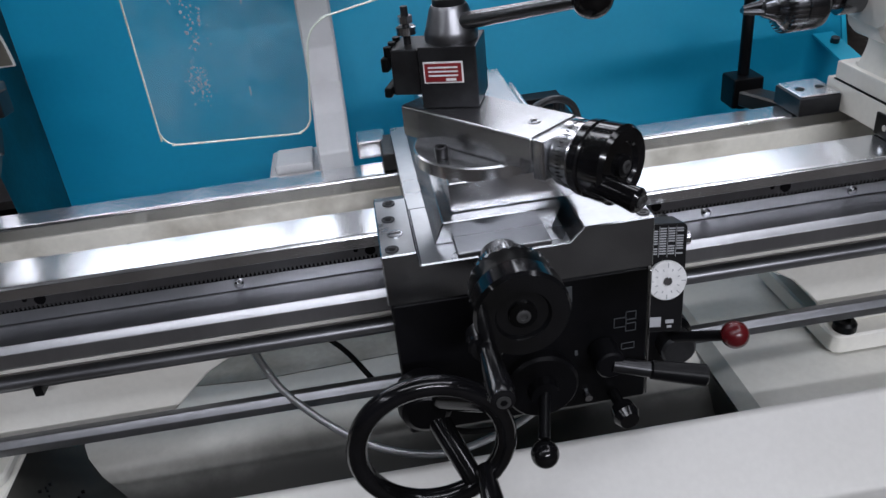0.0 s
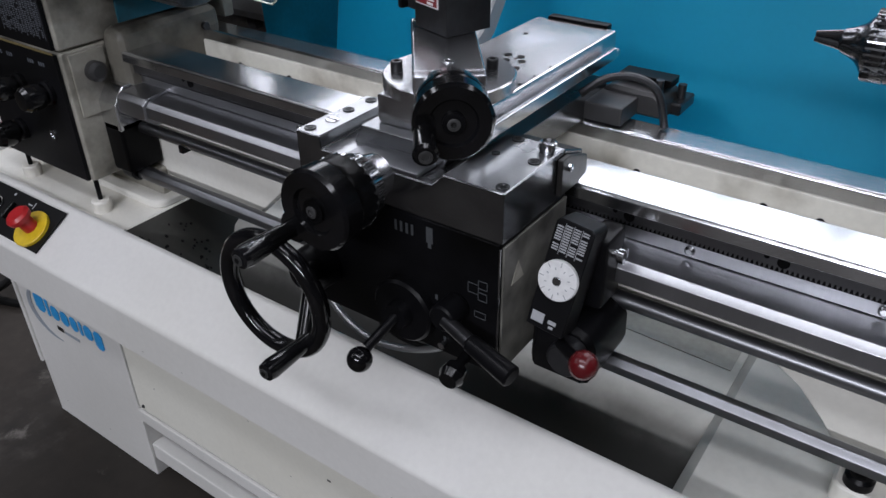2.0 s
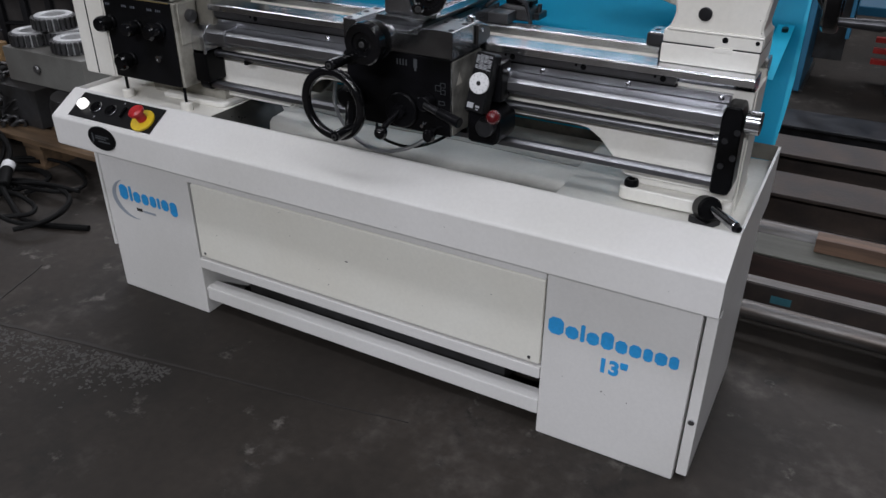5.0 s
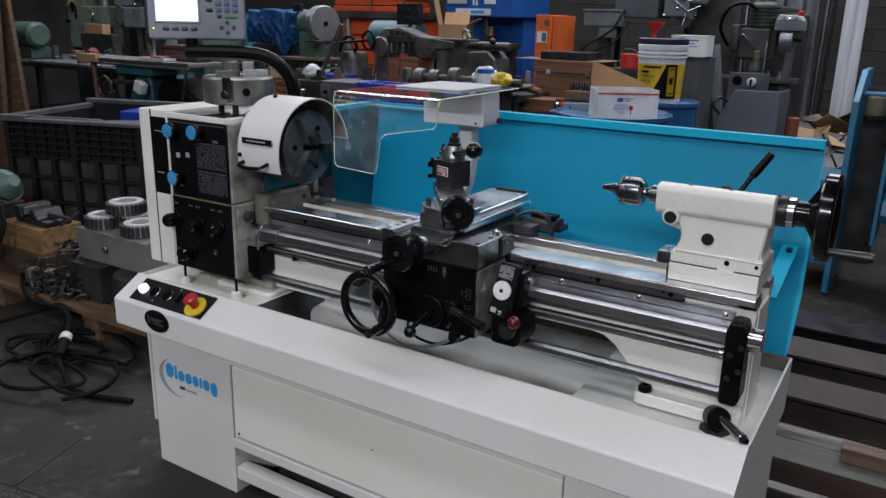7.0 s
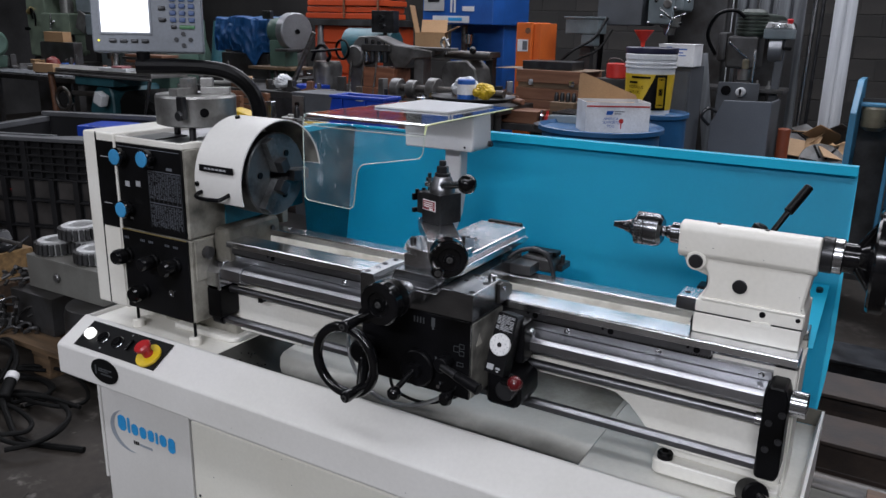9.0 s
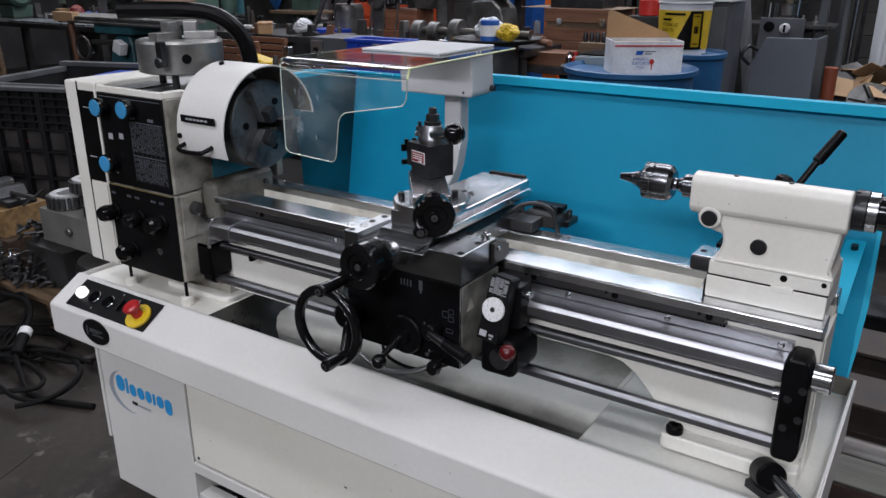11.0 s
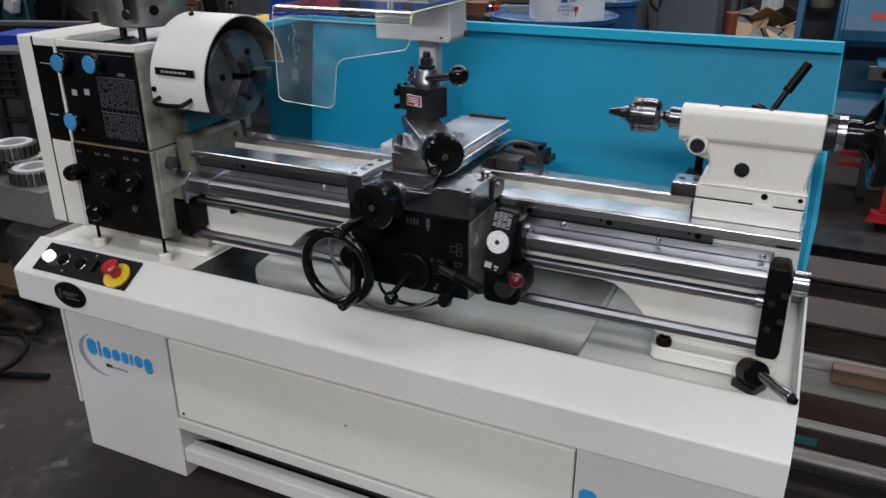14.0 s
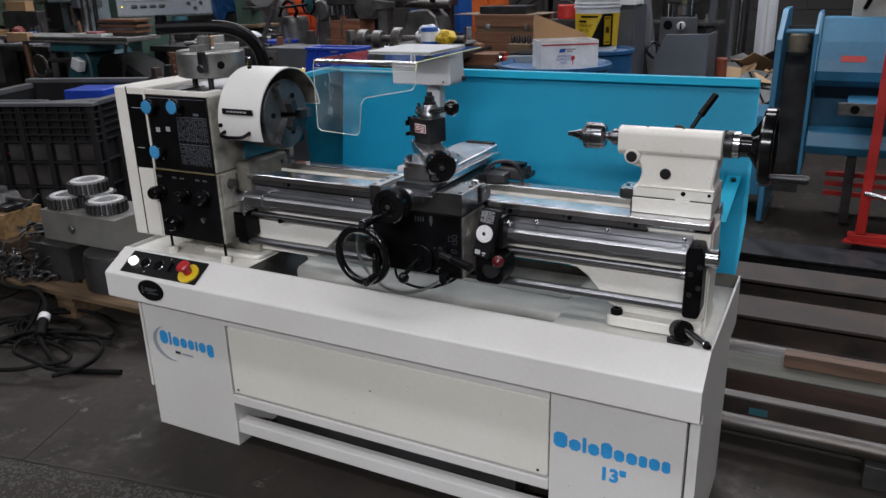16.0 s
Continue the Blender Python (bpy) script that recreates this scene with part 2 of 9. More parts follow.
worn(CONCRETE, (0.082, 0.073, 0.065))
worn(CONCRETE, (0.016, 0.014, 0.012), 3.4, 0.53, 0.62)
worn(CONCRETE, (0.11, 0.10, 0.09), 7.0, 0.60, 0.66)
BROWNIRON = paint("dirt_filled_joint", (0.028, 0.024, 0.021), 0.7)
WALLDARK = paint("dark_block_wall", (0.062, 0.061, 0.062), 0.8, second=(0.024, 0.0235, 0.023), scale=1.5, fine=30, bump=0.3)
DARKMORTAR = paint("dark_mortar_wall", (0.032, 0.031, 0.030), 0.85, second=(0.015, 0.0145, 0.014), scale=1.5, fine=30, bump=0.3)
WOOD = paint("weathered_pine", (0.155, 0.098, 0.054), 0.65, second=(0.075, 0.048, 0.027), scale=5, fine=60, stretch=(1, 8, 8), bump=0.3)
BROWNWOOD = paint("brown_hardwood", (0.17, 0.080, 0.045), 0.5, second=(0.11, 0.045, 0.022), scale=5, fine=60, stretch=(1, 8, 8), bump=0.2)
CARD = paint("corrugated_cardboard", (0.36, 0.22, 0.11), 0.75, second=(0.28, 0.165, 0.08), scale=4, bump=0.1)
BLUEPLASTIC = paint("blue_plastic", (0.012, 0.055, 0.42), 0.35, bump=0.03)
DRUMBLUE = paint("blue_drum_plastic", (0.015, 0.09, 0.22), 0.4, bump=0.05)
MACHBLUE = paint("blue_machine_enamel", (0.035, 0.19, 0.33), 0.42, second=(0.025, 0.13, 0.23), scale=4, bump=0.06)
DEEPBLUE = paint("deep_blue_enamel", (0.014, 0.10, 0.40), 0.4, bump=0.05)
MACHGREEN = paint("green_machine_enamel", (0.075, 0.13, 0.105), 0.45, second=(0.04, 0.075, 0.06), scale=5, bump=0.1)
TEALGREEN = paint("teal_machine_enamel", (0.03, 0.12, 0.15), 0.45, second=(0.02, 0.075, 0.09), scale=5, bump=0.1)
ORANGE = paint("orange_enamel", (0.52, 0.068, 0.016), 0.45, second=(0.36, 0.045, 0.012), scale=4, bump=0.05)
GALV = paint("galvanised_sheet", (0.30, 0.32, 0.34), 0.42, 0.6, second=(0.09, 0.095, 0.105), scale=4, stretch=(5, 5, 0.25), bump=0.05, vary=0.5)
RUST = paint("rusty_steel", (0.046, 0.031, 0.023), 0.65, 0.1, second=(0.018, 0.013, 0.011), scale=9, fine=80, bump=0.4)
BARSTEEL = paint("bar_stock_steel", (0.14, 0.136, 0.132), 0.45, 0.8, second=(0.085, 0.070, 0.060), scale=10, stretch=(0.4, 5, 5), bump=0.15)
BLACKPLASTIC = paint("black_crate_plastic", (0.014, 0.014, 0.0155), 0.45, bump=0.05)
RUBBER = paint("black_rubber", (0.006, 0.006, 0.006), 0.6, bump=0.1, spec=0.12)
CARTONWHITE = paint("white_carton", (0.72, 0.73, 0.75), 0.55, bump=0.03)
PAILWHITE = paint("white_pail_plastic", (0.66, 0.68, 0.70), 0.4, bump=0.02)
GREYSHEET = paint("grey_painted_sheet", (0.070, 0.077, 0.088), 0.5, bump=0.05)
TARP = paint("blue_tarpaulin", (0.02, 0.12, 0.34), 0.4, scale=20, fine=50, bump=0.4)
REDPAINT = paint("red_machine_paint", (0.50, 0.025, 0.02), 0.4, bump=0.05)
BINYELLOW = paint("yellow_bin_plastic", (0.62, 0.42, 0.02), 0.4, bump=0.03)
SCUFF = paint("pale_floor_scuff", (0.062, 0.058, 0.054), 0.75, second=(0.050, 0.046, 0.042), scale=14, fine=60, bump=0.15, vary=0.2, grit=0.6)
DUST = paint("dried_coolant_splash", (0.34, 0.43, 0.48), 0.7, bump=0.1)


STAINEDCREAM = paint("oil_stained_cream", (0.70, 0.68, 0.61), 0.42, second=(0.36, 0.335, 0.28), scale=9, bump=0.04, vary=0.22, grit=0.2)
MILLGREY = paint("blue_grey_mill_enamel", (0.15, 0.185, 0.20), 0.42, second=(0.09, 0.11, 0.12), scale=6, bump=0.06)
PALEGREEN = paint("pale_green_enamel", (0.17, 0.215, 0.16), 0.45, second=(0.10, 0.13, 0.10), scale=6, bump=0.06)
SATIN = paint("satin_machined_steel", (0.42, 0.42, 0.41), 0.42, 0.9, second=(0.27, 0.265, 0.255), scale=14, bump=0.03, wobble=0.06)
DISCSTEEL = paint("dull_disc_steel", (0.36, 0.37, 0.39), 0.36, 0.8, second=(0.26, 0.265, 0.28), scale=6, bump=0.02)
KEYBLUE = paint("slate_blue_keys", (0.06, 0.10, 0.22), 0.4, bump=0.0)
KEYGREEN = paint("green_key", (0.07, 0.20, 0.09), 0.4, bump=0.0)
OILGLASS = paint("oily_brown_cup", (0.16, 0.145, 0.10), 0.3, second=(0.07, 0.06, 0.04), scale=12, bump=0.02)
TANCARD = paint("pale_torn_cardboard", (0.42, 0.27, 0.15), 0.75, second=(0.33, 0.21, 0.115), scale=5, bump=0.08)
DARKGREEN = paint("dark_green_enamel", (0.030, 0.045, 0.034), 0.45, second=(0.016, 0.022, 0.017), scale=7, bump=0.1)
BRIGHTGALV = paint("bright_galvanised_sheet", (0.80, 0.82, 0.85), 0.40, 0.15, second=(0.50, 0.52, 0.55), scale=4, stretch=(5, 5, 0.25), bump=0.05, vary=0.5)
REDBLOCK = paint("red_brown_block", (0.24, 0.10, 0.055), 0.5, second=(0.14, 0.055, 0.03), scale=5, fine=60, stretch=(1, 8, 8), bump=0.2)
PINK = paint("faded_pink_cover", (0.42, 0.16, 0.17), 0.5, bump=0.02)


# ---- mesh helpers ----
def thing(name, at, label, category, group="", kind=""):
    ob = new(name)
    ob.location = at
    ob.empty_display_size = 0.05
    return tagged(ob, label, category, group, kind)


def root_of(ob):
    while ob.parent:
        ob = ob.parent
    return ob


def part(name, bm, material, parent, label="", angle=27, smooth=True):
    bmesh.ops.recalc_face_normals(bm, faces=bm.faces)
    base = root_of(parent).location if parent else Vector()
    bmesh.ops.translate(bm, vec=-Vector(base), verts=bm.verts)
    me = bpy.data.meshes.new(name)
    bm.to_mesh(me)
    bm.free()
    if smooth:
        me.shade_smooth()
        me.set_sharp_from_angle(angle=radians(angle))
    me.materials.append(material)
    ob = new(name, me)
    if smooth and len(me.polygons) < 4000:
        even = ob.modifiers.new("even_shading", "WEIGHTED_NORMAL")
        even.keep_sharp, even.weight = True, 80
    if parent:
        ob.parent = parent
    if label:
        ob["label"] = label
    return ob


def solo(name, bm, material, label, category, group="", kind=""):
    """A thing of one mesh, its origin in the middle of its foot."""
    cs = [v.co for v in bm.verts]
    at = Vector(((min(c.x for c in cs) + max(c.x for c in cs)) / 2, (min(c.y for c in cs) + max(c.y for c in cs)) / 2, min(c.z for c in cs)))
    bmesh.ops.translate(bm, vec=-at, verts=bm.verts)
    ob = part(name, bm, material, None, label)
    ob.location = at
    return tagged(ob, label, category, group, kind)


def B(x0, x1, y0, y1, z0, z1, bevel=0.0, seg=2, turn=None, into=None):
    """A box from corner to corner, with rounded edges; turn: a matrix laid over it."""
    bm = bmesh.new()
    bmesh.ops.create_cube(bm, size=1, matrix=Matrix.Translation(((x0 + x1) / 2, (y0 + y1) / 2, (z0 + z1) / 2)) @ Matrix.Diagonal((abs(x1 - x0), abs(y1 - y0), abs(z1 - z0), 1)))
    if bevel:
        bmesh.ops.bevel(bm, geom=bm.edges[:], offset=bevel, segments=seg, affect="EDGES", profile=0.5)
    if turn is not None:
        bmesh.ops.transform(bm, matrix=turn, verts=bm.verts)
    return joined(bm, into)


def joined(bm, into):
    if into is None:
        return bm
    me = bpy.data.meshes.new("tmp")
    bm.to_mesh(me)
    bm.free()
    into.from_mesh(me)
    bpy.data.meshes.remove(me)
    return into


def R(profile, at, way, seg=32, into=None):
    """A turned body: profile of (distance along way, radius)."""
    bm = bmesh.new()
    q = Vector(way).normalized().to_track_quat("Z", "Y").to_matrix().to_4x4()
    rings = []
    for s, r in profile:
        rings.append([bm.verts.new((max(r, 1e-5) * math.cos(2 * math.pi * k / seg), max(r, 1e-5) * math.sin(2 * math.pi * k / seg), s)) for k in range(seg)])
    for a, b in zip(rings, rings[1:]):
        for k in range(seg):
            bm.faces.new((a[k], a[(k + 1) % seg], b[(k + 1) % seg], b[k]))
    bm.faces.new(rings[0][::-1])
    bm.faces.new(rings[-1])
    bmesh.ops.transform(bm, matrix=Matrix.Translation(at) @ q, verts=bm.verts)
    return joined(bm, into)


def C(a, b, r, r2=None, chamfer=0.0, seg=28, into=None):
    """A cylinder or cone from a to b with chamfered ends."""
    a, b = Vector(a), Vector(b)
    h, r2 = (b - a).length, r if r2 is None else r2
    c = min(chamfer, h / 3)
    prof = [(0, r - c), (c, r), (h - c, r2), (h, r2 - c)] if c else [(0, r), (h, r2)]
    return R(prof, a, b - a, seg, into)


def P(pts, axis, lo, hi, bevel=0.0, into=None):
    """A prism: a flat outline drawn along an axis. Outline in (y, z) for x, (x, z) for y, (x, y) for z."""
    bm = bmesh.new()
    put = {"x": lambda p, s: (s, p[0], p[1]), "y": lambda p, s: (p[0], s, p[1]), "z": lambda p, s: (p[0], p[1], s)}[axis]
    lows, highs = [bm.verts.new(put(p, lo)) for p in pts], [bm.verts.new(put(p, hi)) for p in pts]
    bm.faces.new(lows[::-1]), bm.faces.new(highs)
    for k in range(len(pts)):
        j = (k + 1) % len(pts)
        bm.faces.new((lows[k], lows[j], highs[j], highs[k]))
    bmesh.ops.recalc_face_normals(bm, faces=bm.faces)
    if bevel:
        bmesh.ops.bevel(bm, geom=bm.edges[:], offset=bevel, segments=1, affect="EDGES", profile=0.5)
    return joined(bm, into)


def T(pts, r, seg=10, closed=False, steps=6, into=None):
    """A bent tube through points, rounded as a smooth curve."""
    pts = [Vector(p) for p in pts]
    n = len(pts)
    line = []
    for k in range(n if closed else n - 1):
        p0, p1, p2, p3 = (pts[(k + d) % n] if closed else pts[min(max(k + d, 0), n - 1)] for d in (-1, 0, 1, 2))
        for s in range(steps):
            t = s / steps
            line.append(0.5 * (2 * p1 + (p2 - p0) * t + (2 * p0 - 5 * p1 + 4 * p2 - p3) * t * t + (3 * p1 - 3 * p2 + p3 - p0) * t ** 3))
    if not closed:
        line.append(pts[-1])
    bm = bmesh.new()
    rings, side = [], None
    for k, p in enumerate(line):
        d = (line[(k + 1) % len(line)] - line[k - 1]) if closed else (line[min(k + 1, len(line) - 1)] - line[max(k - 1, 0)])
        d.normalize()
        side = d.orthogonal().normalized() if side is None else (side - d * side.dot(d)).normalized()
        up = d.cross(side)
        rings.append([bm.verts.new(p + r * (math.cos(2 * math.pi * j / seg) * side + math.sin(2 * math.pi * j / seg) * up)) for j in range(seg)])
    pairs = list(zip(rings, rings[1:])) + ([(rings[-1], rings[0])] if closed else [])
    for a, b in pairs:
        for j in range(seg):
            bm.faces.new((a[j], a[(j + 1) % seg], b[(j + 1) % seg], b[j]))
    if not closed:
        bm.faces.new(rings[0][::-1]), bm.faces.new(rings[-1])
    return joined(bm, into)


def ball(at, r, into=None, squash=1.0):
    bm = bmesh.new()
    bmesh.ops.create_uvsphere(bm, u_segments=24, v_segments=14, radius=r, matrix=Matrix.Translation(at) @ Matrix.Diagonal((1, 1, squash, 1)))
    return joined(bm, into)


def letters(text, size, m, depth=0.0006, align="LEFT", bold=0.0):
    """Words in the built-in font, laid down by the matrix m."""
    cu = bpy.data.curves.new("words", "FONT")
    cu.body, cu.size, cu.extrude, cu.align_x, cu.offset = text, size, depth, align, bold
    ob = bpy.data.objects.new("words", cu)
    me = bpy.data.meshes.new_from_object(ob)
    bm = bmesh.new()
    bm.from_mesh(me)
    bmesh.ops.transform(bm, matrix=m, verts=bm.verts)
    bpy.data.objects.remove(ob), bpy.data.curves.remove(cu), bpy.data.meshes.remove(me)
    return bm


def bars(rows, m, thick=0.0006):
    """Printed bars (u0, u1, v0, v1) on a plane laid down by m."""
    bm = bmesh.new()
    for u0, u1, v0, v1 in rows:
        B(u0, u1, v0, v1, 0, thick, into=bm)
    bmesh.ops.transform(bm, matrix=m, verts=bm.verts)
    return bm


def socket_screw(at, r, up, parent, head=SADDLE, h=0.002):
    """A recessed cap screw: a ring, and a dark hexagon in it."""
    at, up = Vector(at), Vector(up).normalized()
    s = part("screw", R([(0, r), (h, r), (h, r * 0.72), (h * 0.4, r * 0.66)], at, up, 20), head, parent)
    part("socket", R([(0, r * 0.5), (h * 0.9, r * 0.5)], at, up, 6), BLACK, s)
    return s


def marks(name, rows, m, material, parent, place=None):
    """Each printed bar as a part of its own."""
    for r in rows:
        bm = bars([r], m)
        part(name, place(bm) if place else bm, material, parent)

# ---- the hall ----
bm = bmesh.new()
bmesh.ops.create_grid(bm, x_segments=40, y_segments=40, size=9, matrix=Matrix.Translation((-2.0, 1.0, 0)))
floor = tagged(part("floor", bm, CONCRETE, None), "dark oil-stained worn concrete workshop floor", "floor", kind="structure")
for k, (x0, x1, y0, y1) in enumerate(((-11, 7, 7.2, 7.4), (-11, 7, -8.2, -8.0), (-11.2, -11, -8, 7.2), (7, 7.2, -8, 7.2))):
    nm = ("wall_north", "wall_south", "wall_west", "wall_east")[k]
    tagged(part(nm, B(x0, x1, y0, y1, 0, 4.2), WALLDARK if k else DARKMORTAR, None), "dark block wall of the workshop", "wall", kind="structure")
BLOCK = paint("dark_concrete_block", (0.026, 0.0235, 0.021), 0.85, second=(0.012, 0.011, 0.010), scale=3.0, fine=40, bump=0.3, vary=0.4)
nb = BLOCK.node_tree.nodes
tone, tmix = nb.new("ShaderNodeObjectInfo"), nb.new("ShaderNodeMix")
tmix.data_type, tmix.blend_type = "RGBA", "MULTIPLY"
tmix.inputs[0].default_value = 0.55
BLOCK.node_tree.links.new(nb["Principled BSDF"].inputs["Base Color"].links[0].from_socket, tmix.inputs[6])
BLOCK.node_tree.links.new(tone.outputs["Random"], tmix.inputs[7])
BLOCK.node_tree.links.new(tmix.outputs[2], nb["Principled BSDF"].inputs["Base Color"])
tagged(part("ceiling", B(-11, 7, -8, 7.2, 4.2, 4.4), WALLDARK, None), "dark workshop ceiling", "ceiling", kind="structure")
# expansion joints of the slab, wide and ragged, closing up under the lathe
def slab_joint(a, b, wide, seed, lab, m_=BROWNIRON):
    """A dark crack from a to b; wide: its half widths at the two ends."""
    random.seed(seed)
    pa, pb = Vector((*a, 0)), Vector((*b, 0))
    d = (pb - pa).normalized()
    nrm = Vector((-d.y, d.x, 0))
    n = max(6, int((pb - pa).length / 0.03))
    up, down = [], []
    drift = 0.0
    for k in range(n + 1):
        t = k / n
        w = wide[0] * (1 - t) + wide[1] * t
        drift = drift * 0.8 + random.uniform(-0.0022, 0.0022)
        c = pa + (pb - pa) * t + nrm * drift
        up.append((c + nrm * w * random.uniform(0.6, 1.4))[:2])
        down.append((c - nrm * w * random.uniform(0.6, 1.4))[:2])
    tagged(part("trim", P(up + down[::-1], "z", -0.01, 0.0022), m_, None), lab, "floor joint", kind="structure")
slab_joint((-4.0, -0.853), (-1.46, -0.421), (0.006, 0.006), 1, "dark dirt-filled joint across the concrete slab")
slab_joint((-1.46, -0.421), (-0.10, -0.190), (0.006, 0.0012), 2, "dark ragged joint across the concrete slab")
slab_joint((-1.46, -0.421), (-1.56, -0.12), (0.0035, 0.0015), 3, "thin dark crack branching off the slab joint")
random.seed(12)
bm = bmesh.new()
for k in range(1300):
    t = random.random()
    x = -1.62 + 0.86 * t
    y = -0.853 + (x + 4.0) * 0.1698 - 0.014 - abs(random.gauss(0, 0.085)) * (1.2 - abs(t - 0.5) * 1.4)
    s_ = random.uniform(0.0015, 0.008)
    turn_ = pose(x, y, 0, 0, 0, random.uniform(0, 180))
    pts_ = [(s_ * random.uniform(0.5, 1.3) * math.cos(a_), 0.6 * s_ * random.uniform(0.5, 1.3) * math.sin(a_)) for a_ in (0, 1.1, 2.2, 3.2, 4.2, 5.3)]
    q_ = P(pts_, "z", -0.003, 0.0012 + 0.0004 * random.random())
    bmesh.ops.transform(q_, matrix=turn_, verts=q_.verts)
    joined(q_, bm)
tagged(part("trim", bm, SCUFF, None), "pale chipped concrete along the slab joint", "floor wear", kind="structure")

# ---- lathe stand with chip tray ----
stand = thing("lathe_stand", (-0.345, 0.17, 0), "white and cream steel lathe stand with chip tray and blue lettering", "machine stand")
XL, XR, YF, YB = -1.248, 0.553, -0.066, 0.42
bm = B(-1.222, -0.872, YF, 0.40, 0.0, 0.505, 0.004)
leg_l = part("left_cabinet", bm, WHITE, stand)
bm = B(-1.232, -1.2221, YF - 0.004, 0.41, 0.145, 0.505, 0.002)
part("side_skin", bm, WHITE, leg_l)
leg_r = part("right_cabinet", B(0.184, 0.516, YF, 0.40, 0.0, 0.505, 0.004), WHITE, stand)
part("end_door", B(0.5195, 0.545, YF + 0.012, 0.405, 0.012, 0.50, 0.004), WHITE, leg_r)
part("door_screw", C((0.532, YF + 0.0115, 0.17), (0.532, YF + 0.006, 0.17), 0.007, chamfer=0.001), CHROME, leg_r)
bm = B(-0.864, 0.1815, YF - 0.001, YF + 0.014, 0.200, 0.429, 0.005, 3)
door = part("centre_panel", bm, DOORCREAM, stand, "cream sheet-steel centre panel")
part("head_rail", P([(YF - 0.003, 0.4335), (YF - 0.003, 0.452), (YF + 0.012, 0.466), (YF + 0.03, 0.466), (YF + 0.03, 0.4335)], "x", -0.8715, 0.1835), WHITE, stand, "white folded rail over the panel")
# black strips added behind the gaps to paint in their shade
for x0, x1, z0, z1 in ((-0.8717, -0.8645, 0.196, 0.4330), (0.1820, 0.1838, 0.196, 0.4330), (-0.864, 0.1815, 0.4295, 0.4330)):
    part("panel_seal", B(x0, x1, YF + 0.010, YF + 0.018, z0, z1), RUBBER, stand, "black strip standing in for the shade of the panel gap")
for x in (-0.845, 0.155):
    part("panel_screw", C((x, YF - 0.0011, 0.215), (x, YF - 0.004, 0.215), 0.004, chamfer=0.001, seg=14), GUNMETAL, door)
part("upper_rail", B(-0.872, 0.184, YF - 0.002, YF + 0.03, 0.160, 0.192, 0.004), WHITE, stand)
part("lower_rail", B(-0.8715, 0.1835, YF + 0.005, YF + 0.050, 0.048, 0.092, 0.005), WHITE, stand)
# back panel coloured dark for the shade inside the stand
part("inner_back", B(-0.872, 0.184, 0.30, 0.31, 0.02, 0.5), DARKIRON, stand)
part("coolant_tank", B(-0.78, 0.06, 0.02, 0.27, 0.03, 0.13, 0.01), DARKIRON, stand)
part("caster", C((-0.74, 0.0, 0.028), (-0.71, 0.0, 0.028), 0.027, chamfer=0.004), RUBBER, stand)
# apron of the tray, bent from one sheet
outline = [(-0.060, 0.638), (-0.066, 0.6405), (-0.072, 0.6385), (-0.1535, 0.5905), (-0.1580, 0.5868), (-0.1600, 0.5815), (-0.160, 0.510), (-0.156, 0.504), (-0.070, 0.500),
           (-0.070, 0.504), (-0.150, 0.508), (-0.152, 0.578), (-0.066, 0.632), (-0.060, 0.621)]
part("tray_apron", P(outline, "x", XL, XR), WHITE, stand, angle=50)
for x, nm in ((XL, "tray_end"), (XR - 0.003, "tray_end")):
    part(nm, P([(-0.062, 0.638), (-0.158, 0.582), (-0.158, 0.508), (-0.07, 0.502), (YB, 0.502), (YB, 0.6415)], "x", x, x + 0.003), WHITE, stand)
part("tray_end_lip", P([(0.540, 0.600), (0.5475, 0.6415), (XR - 0.0032, 0.6415), (XR - 0.0032, 0.600)], "y", -0.06, YB), WHITE, stand)
TROUGH = [(-0.062, 0.456), (-0.024, 0.453), (0.004, 0.459), (0.030, 0.475), (0.056, 0.501), (0.080, 0.530), (0.104, 0.554), (0.128, 0.567), (0.150, 0.572), (YB, 0.572)]
part("tray_floor", P([(-0.062, TROUGH[0][1])] + TROUGH[1:] + [(YB, 0.566)] + [(y + 0.003, z - 0.007) for y, z in TROUGH[-2:0:-1]] + [(-0.062, 0.446)], "x", -0.7745, 0.1395), OILSHADE, stand, "oily grey-painted chip tray floor dipping to the front, its shade painted in", angle=40)
part("tray_floor", B(XL + 0.003, -0.7750, -0.062, YB, 0.566, 0.572), TRAYGREY, stand)
part("pit_end", B(0.1400, 0.1455, -0.062, 0.150, 0.452, 0.5660), OILSHADE, stand)
part("tray_front", B(XL + 0.003, XR - 0.004, -0.0655, -0.0625, 0.452, 0.624), WHITE, stand)
part("tray_slope", P([(0.14, 0.572), (0.155, 0.596), (0.55, 0.604), (0.55, 0.598), (0.158, 0.590), (0.146, 0.566)], "y", -0.062, YB), TRAYGREY, stand)
# dark back sheet, its tone standing in for shade behind the bed
part("tray_back", B(XL, XR, YB, YB + 0.003, 0.5, 0.642), GRIMESHADE, stand)
# brown strip paints the bed's shade onto the rear of the floor
part("sludge", P([(-0.76, 0.26), (-0.50, 0.235), (-0.20, 0.25), (0.13, 0.235), (0.13, YB), (-0.76, YB)], "z", 0.5721, 0.5732), TRAYSHADE, stand, "brown strip painted as the bed's shade along the tray back")
part("tray_left_inner", P([(XL + 0.004, -0.06), (-0.775, -0.06), (-0.775, 0.36), (XL + 0.004, 0.36)], "z", 0.574, 0.628, 0.003), CREAM, stand)
bm = bmesh.new()
